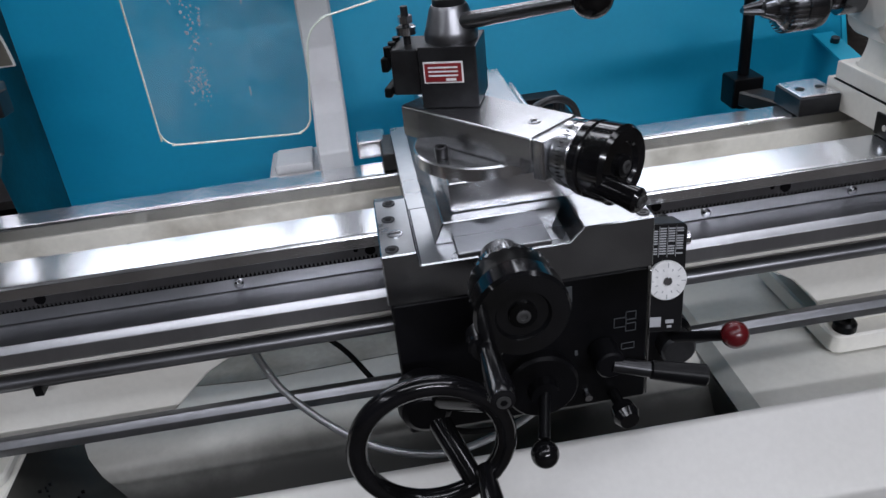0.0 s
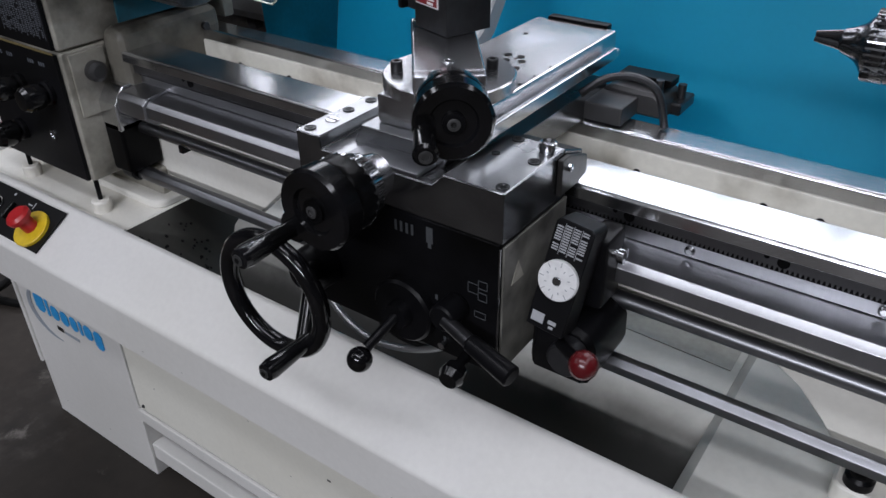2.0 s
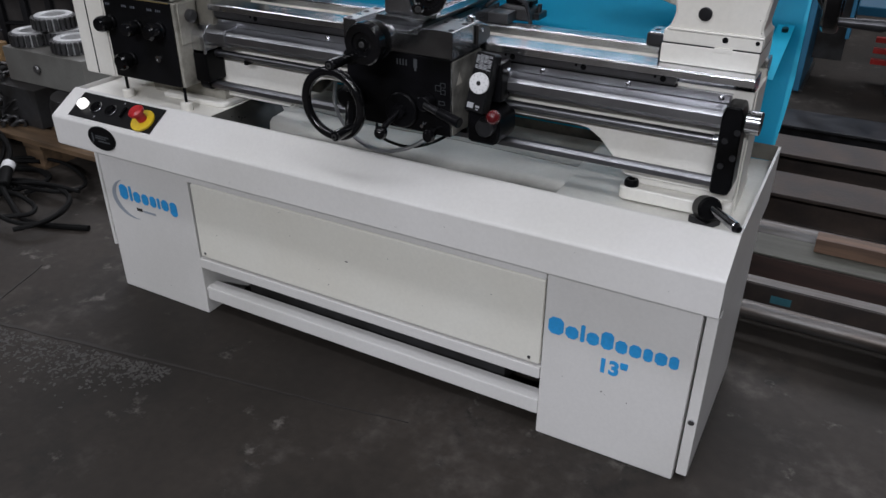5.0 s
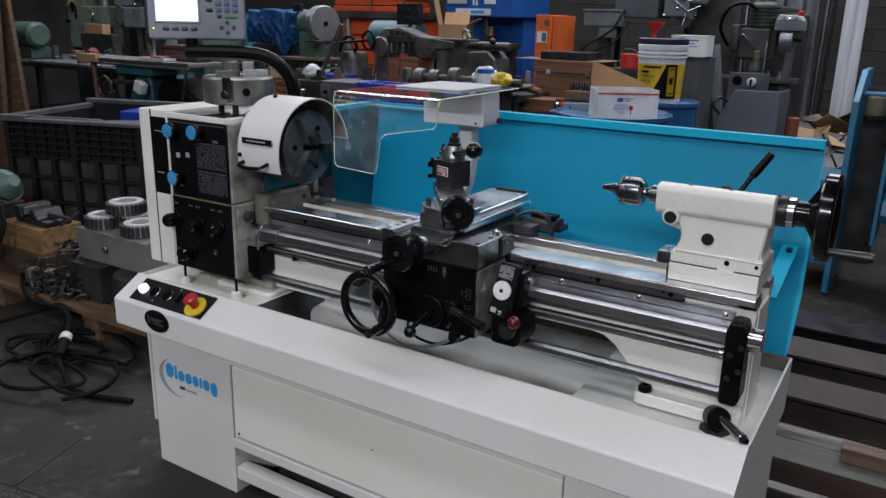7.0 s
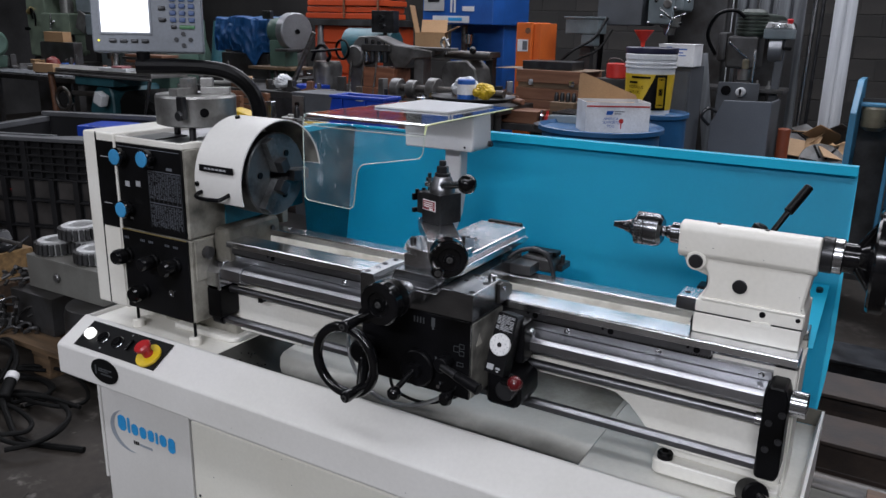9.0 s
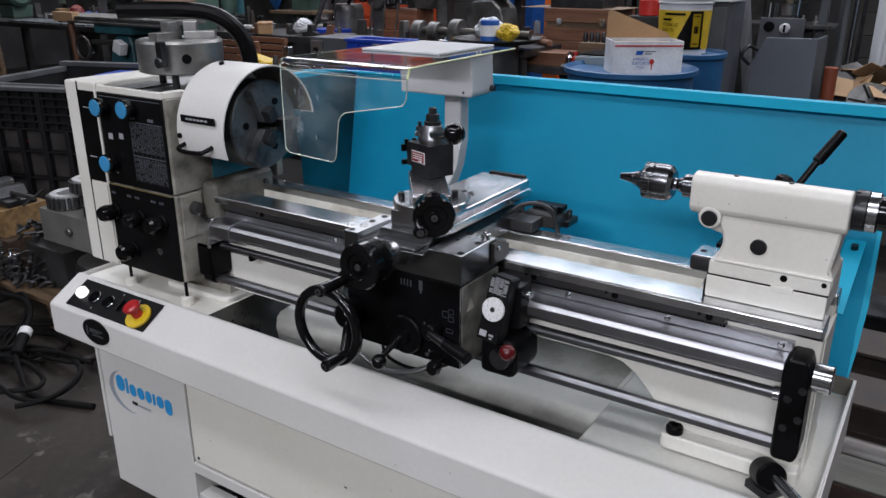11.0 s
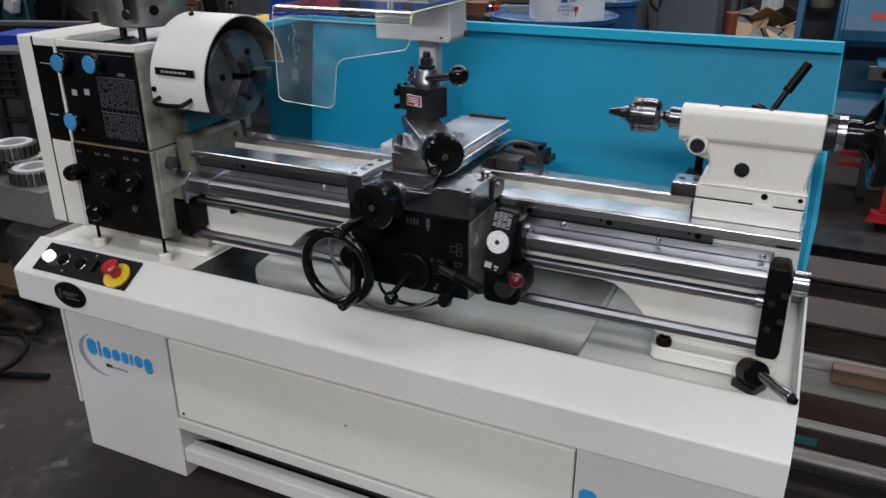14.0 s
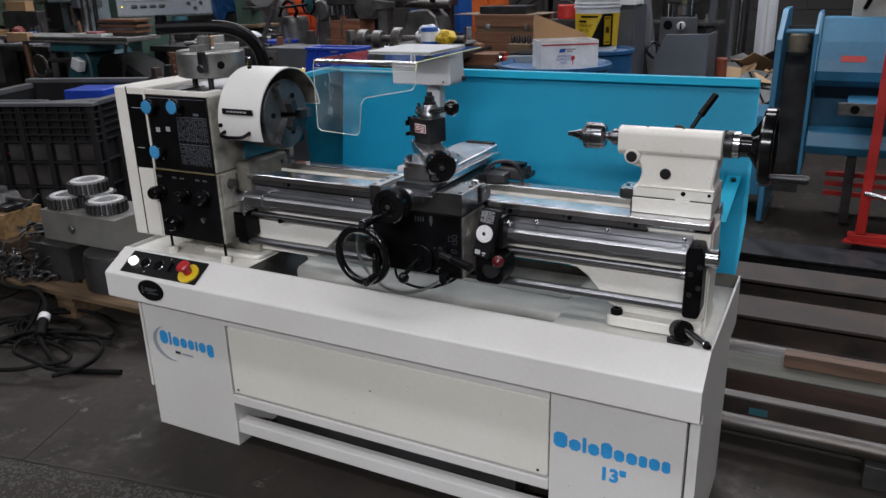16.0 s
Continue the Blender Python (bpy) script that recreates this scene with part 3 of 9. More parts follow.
tv = [bm.verts.new(c) for c in ((-0.7748, -0.0600, 0.627), (-0.7748, 0.215, 0.627), (-0.745, 0.215, 0.5725), (-0.560, -0.0600, 0.4565), (-0.7742, -0.0600, 0.4565), (-0.7742, 0.215, 0.5725))]
for f in ((0, 3, 2, 1), (0, 4, 3), (1, 2, 5), (0, 1, 5, 4), (2, 3, 4, 5)):
    bm.faces.new([tv[k] for k in f])
bmesh.ops.recalc_face_normals(bm, faces=bm.faces)
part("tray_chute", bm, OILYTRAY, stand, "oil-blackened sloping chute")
random.seed(31)
bm = bmesh.new()
for k in range(46):
    x, y = random.uniform(-0.76, -0.67), random.uniform(-0.05, 0.06)
    z = 0.628 - (x + 0.7748) * (0.1565 / 0.2028)
    s = random.uniform(0.0008, 0.0024)
    B(x - s, x + s, y - s * 0.6, y + s * 0.6, z - 0.002, z + 0.0012, into=bm)
part("swarf", bm, BLACK, stand, "fine dark metal chips")["kind"] = "stuff"
for x in (-1.09, -0.865):
    part("jacking_stud", R([(0, 0.016), (0.018, 0.016), (0.021, 0.013)], (x, -0.02 if x < -1 else -0.028, 0.628), (0, 0, 1), 20), CREAM, stand)
    part("stud_pin", C((x, -0.02 if x < -1 else -0.028, 0.645), (x, -0.02 if x < -1 else -0.028, 0.70), 0.004, seg=12), BLACK, stand)
random.seed(61)
bm = bmesh.new()
for k in range(9):
    x, z, s = random.uniform(-0.85, 0.16), random.uniform(0.21, 0.42), random.uniform(0.0006, 0.0018) * (2.2 if k % 8 == 0 else 1)
    B(x - s, x + s * random.uniform(0.6, 2.2), YF - 0.0016, YF - 0.0008, z - s * 0.5, z + s * 0.5, into=bm)
for k in range(6):
    x, z, s = random.uniform(XL + 0.02, XR - 0.02), random.uniform(0.52, 0.57), random.uniform(0.0005, 0.0014)
    B(x - s, x + s * random.uniform(0.6, 2.5), -0.1606, -0.1598, z - s * 0.5, z + s * 0.5, into=bm)
for k in range(6):
    x, z, s = random.choice((random.uniform(-1.21, -0.88), random.uniform(0.19, 0.50))), random.uniform(0.03, 0.2), random.uniform(0.0006, 0.0016)
    B(x - s, x + s, YF - 0.0006, YF + 0.0002, z - s, z + s, into=bm)
part("paint_chip", bm, MIDIRON, stand, "small dark chips in the paint")["kind"] = "stuff"
# control plate on the slope
tilt = math.atan2(0.054, 0.085)
SL = Matrix.Translation((0, -0.1145, 0.6150)) @ Matrix.Rotation(tilt, 4, "X")
plate = part("control_plate", B(-1.192, -0.886, -0.040, 0.041, 0.0005, 0.003, 0.0008, turn=SL), PANELBLACK, stand, "black control plate")
part("lit_button", R([(0, 0.015), (0.012, 0.015), (0.016, 0.010)], SL @ Vector((-1.160, 0.000, 0.003)), SL.to_3x3() @ Vector((0, 0, 1)), 24), LAMPWHITE, plate, "white lit push button")
for x in (-1.111, -1.055):
    part("button_ring", R([(0, 0.018), (0.004, 0.018), (0.005, 0.0165)], SL @ Vector((x, 0.0, 0.003)), SL.to_3x3() @ Vector((0, 0, 1)), 24), CHROME, plate)
    part("push_button", R([(0, 0.016), (0.007, 0.016), (0.007, 0.011), (0.004, 0.011), (0.010, 0.010)], SL @ Vector((x, 0.0, 0.003)), SL.to_3x3() @ Vector((0, 0, 1)), 24), KNOB, plate)
part("selector", B(-1.012, -1.006, -0.014, 0.018, 0.003, 0.012, 0.002, turn=SL), KNOB, plate)
bm = R([(0, 0.0335), (0.005, 0.0335), (0.006, 0.032)], SL @ Vector((-0.930, -0.008, 0.003)), SL.to_3x3() @ Vector((0, 0, 1)), 36)
part("yellow_ring", bm, YELLOW, plate, "yellow disc under the stop button")
bm = R([(0, 0.013), (0.022, 0.013), (0.024, 0.020), (0.032, 0.0215), (0.037, 0.017)], SL @ Vector((-0.930, -0.006, 0.006)), SL.to_3x3() @ Vector((-0.15, 0.1, 1)), 32)
part("stop_button", bm, RED, plate, "red mushroom stop button")
marks("print_mark", [(-0.982, -0.970, 0.026, 0.028), (-0.966, -0.964, 0.022, 0.034), (-1.03, -1.026, 0.03, 0.034), (-1.1, -1.096, -0.03, -0.026)], SL @ Matrix.Translation((0, 0, 0.003)), LABELGREY, plate)
bm = R([(0, 0.046), (0.003, 0.046), (0.004, 0.042)], (0, 0, 0), (0, 0, 1), 40)
bmesh.ops.transform(bm, matrix=pose(-1.057, -0.1602, 0.555, 90) @ Matrix.Diagonal((1.12, 0.72, 1, 1)), verts=bm.verts)
oval = part("maker_badge", bm, PANELBLACK, stand, "oval black badge")
part("badge_print", bars([(-0.02, 0.03, 0.004, 0.008), (-0.022, 0.018, -0.002, 0.002), (-0.012, 0.032, -0.010, -0.006), (-0.034, -0.028, -0.012, 0.012)], pose(-1.057, -0.1645, 0.555, 90)), FAINTPRINT, oval)
# blue vinyl word shapes and the grey crescent
def word_shapes(x0, z0, widths, h, tall, low, gap, parent):
    """One plain rounded bar for each letter."""
    x = x0
    for k, w in enumerate(widths):
        top = h * (1.38 if k in tall else 1.0)
        bot = -0.3 * h if k in low else 0.0
        c = min(w, h) * 0.28
        bm = P([(x + c, bot), (x + w - c, bot), (x + w, bot + c), (x + w, top - c), (x + w - c, top), (x + c, top), (x, top - c), (x, bot + c)], "z", 0, 0.0008)
        x += w + gap
        bmesh.ops.transform(bm, matrix=pose(0, YF - 0.0008, z0, 90), verts=bm.verts)
        part("word_shape", bm, BLUEPRINT, parent, "blue vinyl bar")
word_shapes(-1.158, 0.318, (0.034, 0.010, 0.027, 0.027, 0.024, 0.010, 0.027, 0.027), 0.034, (0, 1), (7,), 0.006, leg_l)
word_shapes(0.196, 0.300, (0.036, 0.030, 0.010, 0.028, 0.028, 0.026, 0.026, 0.02, 0.026, 0.02), 0.032, (0, 2, 4), (), 0.0045, leg_r)
part("size_number", letters('13"', 0.050, pose(0.316, YF - 0.0008, 0.238, 90), bold=0.0022), BLUEPRINT, leg_r, "blue vinyl size number")
bm = bmesh.new()
ring = []
for k in range(25):
    a = radians(112 + k * 7.2)
    w = 0.013 * math.sin(math.pi * k / 24) + 0.0006
    ring.append(((0.080 + 0.0) * math.cos(a), 0.062 * math.sin(a), (0.080 - w) * math.cos(a) + w * 0.3, (0.062 - w) * math.sin(a)))
for (a0, b0, c0, d0), (a1, b1, c1, d1) in zip(ring, ring[1:]):
    P([(a0, b0), (a1, b1), (c1, d1), (c0, d0)], "z", 0, 0.0006, into=bm)
bmesh.ops.transform(bm, matrix=pose(-1.112, YF - 0.0007, 0.322, 90, 0, 0), verts=bm.verts)
part("swoosh", bm, GREYPRINT, leg_l, "grey vinyl crescent")
part("sub_word", bars([(0, 0.006, 0, 0.010), (0.008, 0.014, 0, 0.010), (0.016, 0.022, 0, 0.010)], pose(-1.098, YF - 0.0007, 0.290, 90)), GUNMETAL, leg_l)
part("sub_word", bars([(0, 0.05, 0, 0.007)], pose(-1.072, YF - 0.0007, 0.290, 90)), GREYPRINT, leg_l)

# ---- bed ----
bed = thing("lathe_bed", (-0.2, 0.13, 0.60), "cream cast lathe bed with ground steel ways and feed rods", "lathe bed")
ZW = 0.897
bx0, bx1 = -0.862, 0.512
part("front_way", P([(0.034, 0.8805), (0.034, 0.8935), (0.0365, ZW), (0.097, ZW), (0.101, 0.892), (0.101, 0.866), (0.060, 0.866), (0.050, 0.8805)], "x", bx0, bx1, 0.0008), STEEL, bed, "bright ground steel front way")
part("rear_way", P([(0.205, 0.866), (0.197, 0.8785), (0.186, 0.8785), (0.186, 0.894), (0.189, ZW), (0.228, ZW), (0.232, 0.892), (0.232, 0.866)], "x", bx0, bx1, 0.0012), STEEL, bed, "bright ground steel rear way")
web = [(bx0, 0.8655), (bx0, 0.650), (-0.597, 0.651), (-0.585, 0.661), (-0.549, 0.695), (-0.518, 0.724), (-0.491, 0.739), (-0.47, 0.743), (0.175, 0.743), (0.200, 0.739), (0.227, 0.722), (0.256, 0.691), (0.282, 0.658), (0.292, 0.652), (bx1, 0.652), (bx1, 0.8655)]
part("front_wall", P(web, "y", 0.066, 0.088, 0.002), CREAM, bed)
# rear wall coloured dark for the shade inside the bed
part("rear_wall", P(web, "y", 0.1972, 0.216, 0.002), GRIMESHADE, bed)
for x in (-0.80, -0.60, -0.33, -0.10, 0.118, 0.30, 0.45):
    bm = P([(0.088, 0.846), (0.100, 0.856), (0.120, 0.850), (0.150, 0.832), (0.1838, 0.852), (0.1838, 0.77), (0.088, 0.77)], "x", x - 0.011, x + 0.011, 0.003)
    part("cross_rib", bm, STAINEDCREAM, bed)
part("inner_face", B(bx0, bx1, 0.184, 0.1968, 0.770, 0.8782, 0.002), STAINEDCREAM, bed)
part("inner_floor", B(bx0, bx1, 0.089, 0.1838, 0.765, 0.785), DARKCREAM, bed)
for x in (-0.71, -0.60, -0.02, 0.13, 0.19, 0.34):
    part("drain_hole", C((x, 0.1840, 0.850), (x, 0.1825, 0.850), 0.005, seg=14), BLACK, bed)
# rack with teeth
prof = []
x = -0.80
while x < 0.366:
    prof += [(x, 0.8615), (x + 0.0012, 0.8615), (x + 0.0022, 0.8655), (x + 0.0037, 0.8655)]
    x += 0.0047
part("rack", P([(-0.80, 0.8800)] + prof + [(0.37, 0.8655), (0.37, 0.8800)], "y", 0.0445, 0.0655), RODSTEEL, bed, "dark steel feed rack", smooth=False)
part("rack_shadow_gap", B(-0.80, 0.37, 0.0500, 0.0655, 0.8574, 0.8613), BLACK, bed)
for x in (-0.66, -0.30, 0.03, 0.185, 0.345):
    part("rack_screw", C((x, 0.0444, 0.8725), (x, 0.0425, 0.8725), 0.0060, seg=14), BLACK, bed)
    part("dowel_hole", C((x - 0.016, 0.0444, 0.8745), (x - 0.016, 0.0436, 0.8745), 0.0028, seg=10), BLACK, bed)
part("cover_strip", B(-0.80, 0.474, 0.054, 0.0655, 0.8405, 0.8572, 0.0008), COVERSTEEL, bed, "polished steel cover strip")
for x in (-0.451, -0.27, 0.095, 0.276, 0.456):
    part("strip_bolt", R([(0, 0.0055), (0.003, 0.0055), (0.005, 0.003)], (x, 0.054, 0.849), (0, -1, 0), 14), CHROME, bed)
# leadscrew cover, a bent bright bar with a flat top and a sloped shoulder
cov = [(0.010, 0.812), (0.010, 0.829), (0.0175, 0.8365), (0.062, 0.8400), (0.062, 0.800), (0.026, 0.800)]
part("leadscrew_cover", P(cov, "x", -0.735, 0.470, 0.0009), COVERSTEEL, bed, "polished leadscrew cover")
part("leadscrew_sleeve", P([(0.006, 0.808), (0.006, 0.832), (0.0150, 0.8405), (0.064, 0.844), (0.064, 0.794), (0.024, 0.794)], "x", -0.80, -0.735, 0.0015), COVERSTEEL, bed)
part("feed_rod", C((-0.81, 0.040, 0.7715), (0.486, 0.040, 0.7715), 0.0095, seg=24), RODSTEEL, bed, "polished round feed rod")
part("rod_clip", B(-0.70, -0.69, 0.028, 0.06, 0.756, 0.768, 0.001), BLACK, bed)
part("switch_rod", P([(0.020, 0.683), (0.020, 0.694), (0.027, 0.701), (0.036, 0.701), (0.038, 0.698), (0.038, 0.683)], "x", -0.85, 0.487, 0.001), RODSTEEL, bed, "square switch rod")
eb = part("end_bracket", P([(0.474, 0.676), (0.470, 0.683), (0.470, 0.832), (0.476, 0.850), (0.502, 0.850), (0.508, 0.832), (0.510, 0.69), (0.504, 0.676)], "y", 0.006, 0.066, 0.003), BLACK, bed, "black cast end bracket")
for z in (0.735, 0.785):
    for x in (0.483, 0.502):
        part("bracket_screw", R([(0, 0.006), (0.003, 0.006), (0.003, 0.004)], (x, 0.0062, z + (x - 0.483)), (0, -1, 0), 12), GUNMETAL, eb)
part("shaft_end", C((0.509, 0.036, 0.818), (0.537, 0.036, 0.818), 0.0225, chamfer=0.0015), CHROME, bed, "bright shaft end collar")
part("rod_end", C((0.458, 0.040, 0.7715), (0.470, 0.040, 0.7715), 0.012), CHROME, bed)
part("foot_flange", P([(0.284, 0.056), (0.288, 0.048), (0.297, 0.044), (0.500, 0.044), (0.512, 0.050), (0.512, 0.25), (0.284, 0.25)], "z", 0.606, 0.635, 0.003), CREAM, bed)
part("foot_body", B(0.30, 0.510, 0.070, 0.2, 0.6352, 0.70, 0.006), CREAM, bed)
part("foot_bolt", R([(0, 0.015), (0.010, 0.015), (0.014, 0.012), (0.014, 0.007), (0.008, 0.006)], (0.307, 0.0605, 0.635), (0, 0, 1), 20), BLACK, bed)
part("end_face", B(bx1 - 0.004, bx1 + 0.002, 0.090, 0.196, 0.60, 0.862), CREAM, bed)
# cast post with the clamp handle at the tray corner
clamp = thing("clamp_handle", (0.49, 0.008, 0.604), "black knurled clamp knob with a chromed lever", "handle")
part("knob", C((0.463, 0.030, 0.634), (0.482, -0.005, 0.648), 0.024, chamfer=0.004), BLACK, clamp)
part("foot_plate", P([(0.44, 0.018), (0.48, -0.007), (0.50, 0.028), (0.46, 0.048)], "z", 0.602, 0.616), GUNMETAL, clamp)
part("lever", C((0.486, -0.004, 0.649), (0.540, -0.060, 0.648), 0.009, 0.010, chamfer=0.002), CHROME, clamp)
part("lever_tip", C((0.540, -0.060, 0.648), (0.547, -0.067, 0.648), 0.0095, 0.006), BLACK, clamp)

# ---- headstock ----
head = thing("headstock", (-1.03, 0.12, 0.628), "cream lathe headstock with black control panel and knobs", "headstock")
hx0, hx1, hf = -1.088, -0.853, -0.044
part("upper_body", B(hx0, hx1 + 0.006, hf + 0.004, 0.30, 0.9065, 1.128, 0.006, 3), DARKCREAM, head, "soiled cream upper casting, darkened as in shade")
part("lower_body", B(hx0, hx1 + 0.006, hf + 0.004, 0.26, 0.690, 0.905, 0.006, 3), DARKCREAM, head, "soiled cream gearbox casting, darkened as in shade")
part("base_pad", B(-1.07, -0.80, 0.05, 0.25, 0.628, 0.6895, 0.006), DARKCREAM, head)
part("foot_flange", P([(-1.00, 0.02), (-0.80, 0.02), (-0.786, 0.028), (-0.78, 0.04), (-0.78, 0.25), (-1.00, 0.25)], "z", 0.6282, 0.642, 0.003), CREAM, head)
part("neck_plate", B(-0.8465, -0.842, -0.030, 0.03, 0.80, 0.90, 0.002), DARKCREAM, head)
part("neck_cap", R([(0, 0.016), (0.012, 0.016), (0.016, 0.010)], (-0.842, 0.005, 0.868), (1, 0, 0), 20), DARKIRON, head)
part("neck", B(-0.85, -0.795, 0.03, 0.23, 0.80, 0.93, 0.02, 3), GRIMESHADE, head, "oil-soaked spindle neck, also darkened as shade")
part("oil_port", R([(0, 0.017), (0.003, 0.017), (0.003, 0.013), (0.001, 0.012), (0.001, 0.0)], (-0.7952, 0.085, 0.872), (1, 0, 0), 24), BLACK, head, "round black hole in the neck")
for y, z in ((0.065, 0.822), (0.15, 0.822), (0.19, 0.90), (0.20, 0.845)):
    part("neck_bolt", C((-0.795, y, z), (-0.788, y, z), 0.007, chamfer=0.001, seg=14), GUNMETAL, head)
part("top_rim", P([(hx0, hf), (hx1, hf), (hx1 + 0.006, 0.02), (hx1 - 0.012, 0.02), (hx1 - 0.014, hf + 0.009), (hx0 + 0.010, hf + 0.009), (hx0, 0.0)], "z", 1.126, 1.142, 0.002), CREAM, head)
part("top_recess", B(hx0, hx1, hf + 0.0095, 0.29, 1.1285, 1.133), COVERSTEEL, head, "oily grey recessed top")
part("top_hatch", P([(hx0 + 0.012, -0.028), (hx0 + 0.085, -0.028), (hx0 + 0.10, 0.0), (hx0 + 0.10, 0.10), (hx0 + 0.012, 0.10)], "z", 1.1332, 1.1365, 0.001), GUNMETAL, head, "dark glossy inspection hatch")
up = part("upper_panel", B(hx0, hx1, hf - 0.003, hf + 0.0035, 0.910, 1.126, 0.001), PANELBLACK, head, "black printed speed panel")
lo = part("lower_panel", B(hx0, hx1, hf - 0.003, hf + 0.0035, 0.693, 0.903, 0.001), PANELBLACK, head, "black feed panel")
part("panel_trim", B(hx0, hx1, hf - 0.0045, hf - 0.0032, 0.9035, 0.9065), BRASSY, head)
part("trim_strip", B(hx0 - 0.001, hx0 + 0.006, hf - 0.0065, hf - 0.0035, 0.905, 1.128), CREAM, head)
# end cover
cover = part("end_cover", B(-1.212, hx0 - 0.003, hf - 0.002, 0.33, 0.685, 1.146, 0.006, 3), CREAM, head, "cream end cover")
part("cover_inset", B(-1.156, hx0 - 0.0032, hf - 0.0045, hf - 0.0022, 0.905, 1.126), PANELBLACK, cover)
part("cover_seam", B(-1.160, -1.157, hf - 0.0045, hf - 0.0022, 0.69, 1.146), BLACK, cover)
part("lower_door", B(-1.155, -1.094, hf - 0.005, hf - 0.0021, 0.692, 0.900, 0.001), CREAM, cover)
for mk in ((-1.143, -1.115, 0.965, 0.967), (-1.143, -1.105, 1.085, 1.087)):
    part("inset_mark", bars([mk], Matrix.Translation((0, hf - 0.0046, 0)) @ Matrix.Rotation(radians(90), 4, "X")), LABELGREY, cover)
MF = pose(0, hf - 0.0031, 0, 90)
# charts as plain bars
random.seed(9)
rows = []
for col in range(7):
    for half in (0, 1):
        u = -0.9690 + col * 0.0162 + half * 0.0068
        for top, n_ in ((1.0615, 20), (0.9815, 17)):
            for r in range(n_):
                w = random.uniform(0.0026, 0.0050)
                if random.random() < 0.86:
                    rows.append((u, u + w, top - r * 0.0033, top - r * 0.0033 + 0.0017))
part("speed_chart", bars(rows, MF), DIMPRINT, up)["kind"] = "stuff"
part("chart_lines", bars([(-0.972, -0.858, 1.066, 1.068), (-0.972, -0.858, 0.987, 0.989), (-0.97, -0.95, 1.073, 1.080), (-0.905, -0.885, 1.073, 1.080), (hx0 + 0.01, hx1 - 0.004, 1.118, 1.1195)]
     + [(-0.9715 + c * 0.0162, -0.9711 + c * 0.0162, 0.925, 1.066) for c in range(8)], MF), DIMPRINT, up)
marks("panel_symbol", [(-1.058, -1.042, 1.018, 1.032), (-1.018, -1.002, 1.022, 1.036), (-1.05, -1.04, 0.935, 0.94)], MF, LABELGREY, up)
for nm, x, z, bl in (("speed_knob", -1.055, 1.095, 1), ("speed_knob", -0.956, 1.099, 1), ("speed_knob", -1.048, 0.963, 1)):
    k = part(nm, R([(0, 0.012), (0.008, 0.013), (0.009, 0.021), (0.024, 0.0225), (0.028, 0.0200)], (x, hf - 0.003, z), (0, -1, 0), 28), KNOB, head)
    part("blue_cap", R([(0, 0.0196), (0.003, 0.0190), (0.0042, 0.015)], (x, hf - 0.0302, z), (0, -1, 0), 28), BLUEKNOB, k, "light blue knob cap")
    part("grip", B(x - 0.003, x + 0.026, hf - 0.030, hf - 0.012, z - 0.006, z + 0.006, 0.003), KNOB, k)
for x, z, r in ((-1.068, 0.838, 0.0205), (-0.972, 0.836, 0.019), (-0.893, 0.838, 0.021), (-1.015, 0.748, 0.0215)):
    k = part("feed_knob", R([(0, 0.010), (0.014, 0.011), (0.016, r - 0.002), (0.026, r), (0.040, r - 0.001), (0.047, r * 0.75), (0.049, r * 0.3)], (x, hf - 0.003, z), (0, -1, 0), 28), KNOB, head)
    part("collar", R([(0, 0.019), (0.007, 0.019), (0.009, 0.016)], (x, hf - 0.003, z), (0, -1, 0), 24), BLACK, k)
part("key_screw", R([(0, 0.009), (0.003, 0.009), (0.003, 0.0065), (0.001, 0.006)], (-0.918, hf - 0.003, 0.760), (0, -1, 0), 20), CHROME, head)
marks("feed_mark", [(-1.08 + 0.03 * k + 0.006 * j, -1.077 + 0.03 * k + 0.006 * j, 0.880, 0.886) for k in (0, 2, 3, 5, 6) for j in (0, 1, 2)], MF, DIMPRINT, lo)
# bed-end gear bracket
part("rod_bracket", B(-0.846, -0.80, 0.0, 0.066, 0.70, 0.79, 0.006), BLACK, head, "black oily rod bracket")
part("rod_bracket", C((-0.845, 0.03, 0.695), (-0.815, 0.03, 0.695), 0.020, chamfer=0.003), BLACK, head)
part("seal_plate", P([(0.00, 0.775), (0.00, 0.82), (0.02, 0.846), (0.066, 0.846), (0.066, 0.775)], "x", -0.845, -0.80, 0.002), STEEL, head)
part("socket_plug", C((-0.846, 0.055, 0.862), (-0.842, 0.055, 0.862), 0.02), BLACK, head)

# ---- spindle chuck and its guard ----
SY, SZ = 0.120, 1.062
chuck = thing("spindle_chuck", (-0.72, SY, SZ), "grey steel three-jaw lathe chuck under the guard", "lathe chuck")
part("chuck_body", R([(0, 0.06), (0.012, 0.100), (0.10, 0.102), (0.104, 0.099), (0.104, 0.026), (0.06, 0.024)], (-0.810, SY, SZ), (1, 0, 0), 48), CHUCKGREY, chuck)
part("spindle_nose", C((-0.85, SY, SZ), (-0.809, SY, SZ), 0.055), GUNMETAL, chuck)
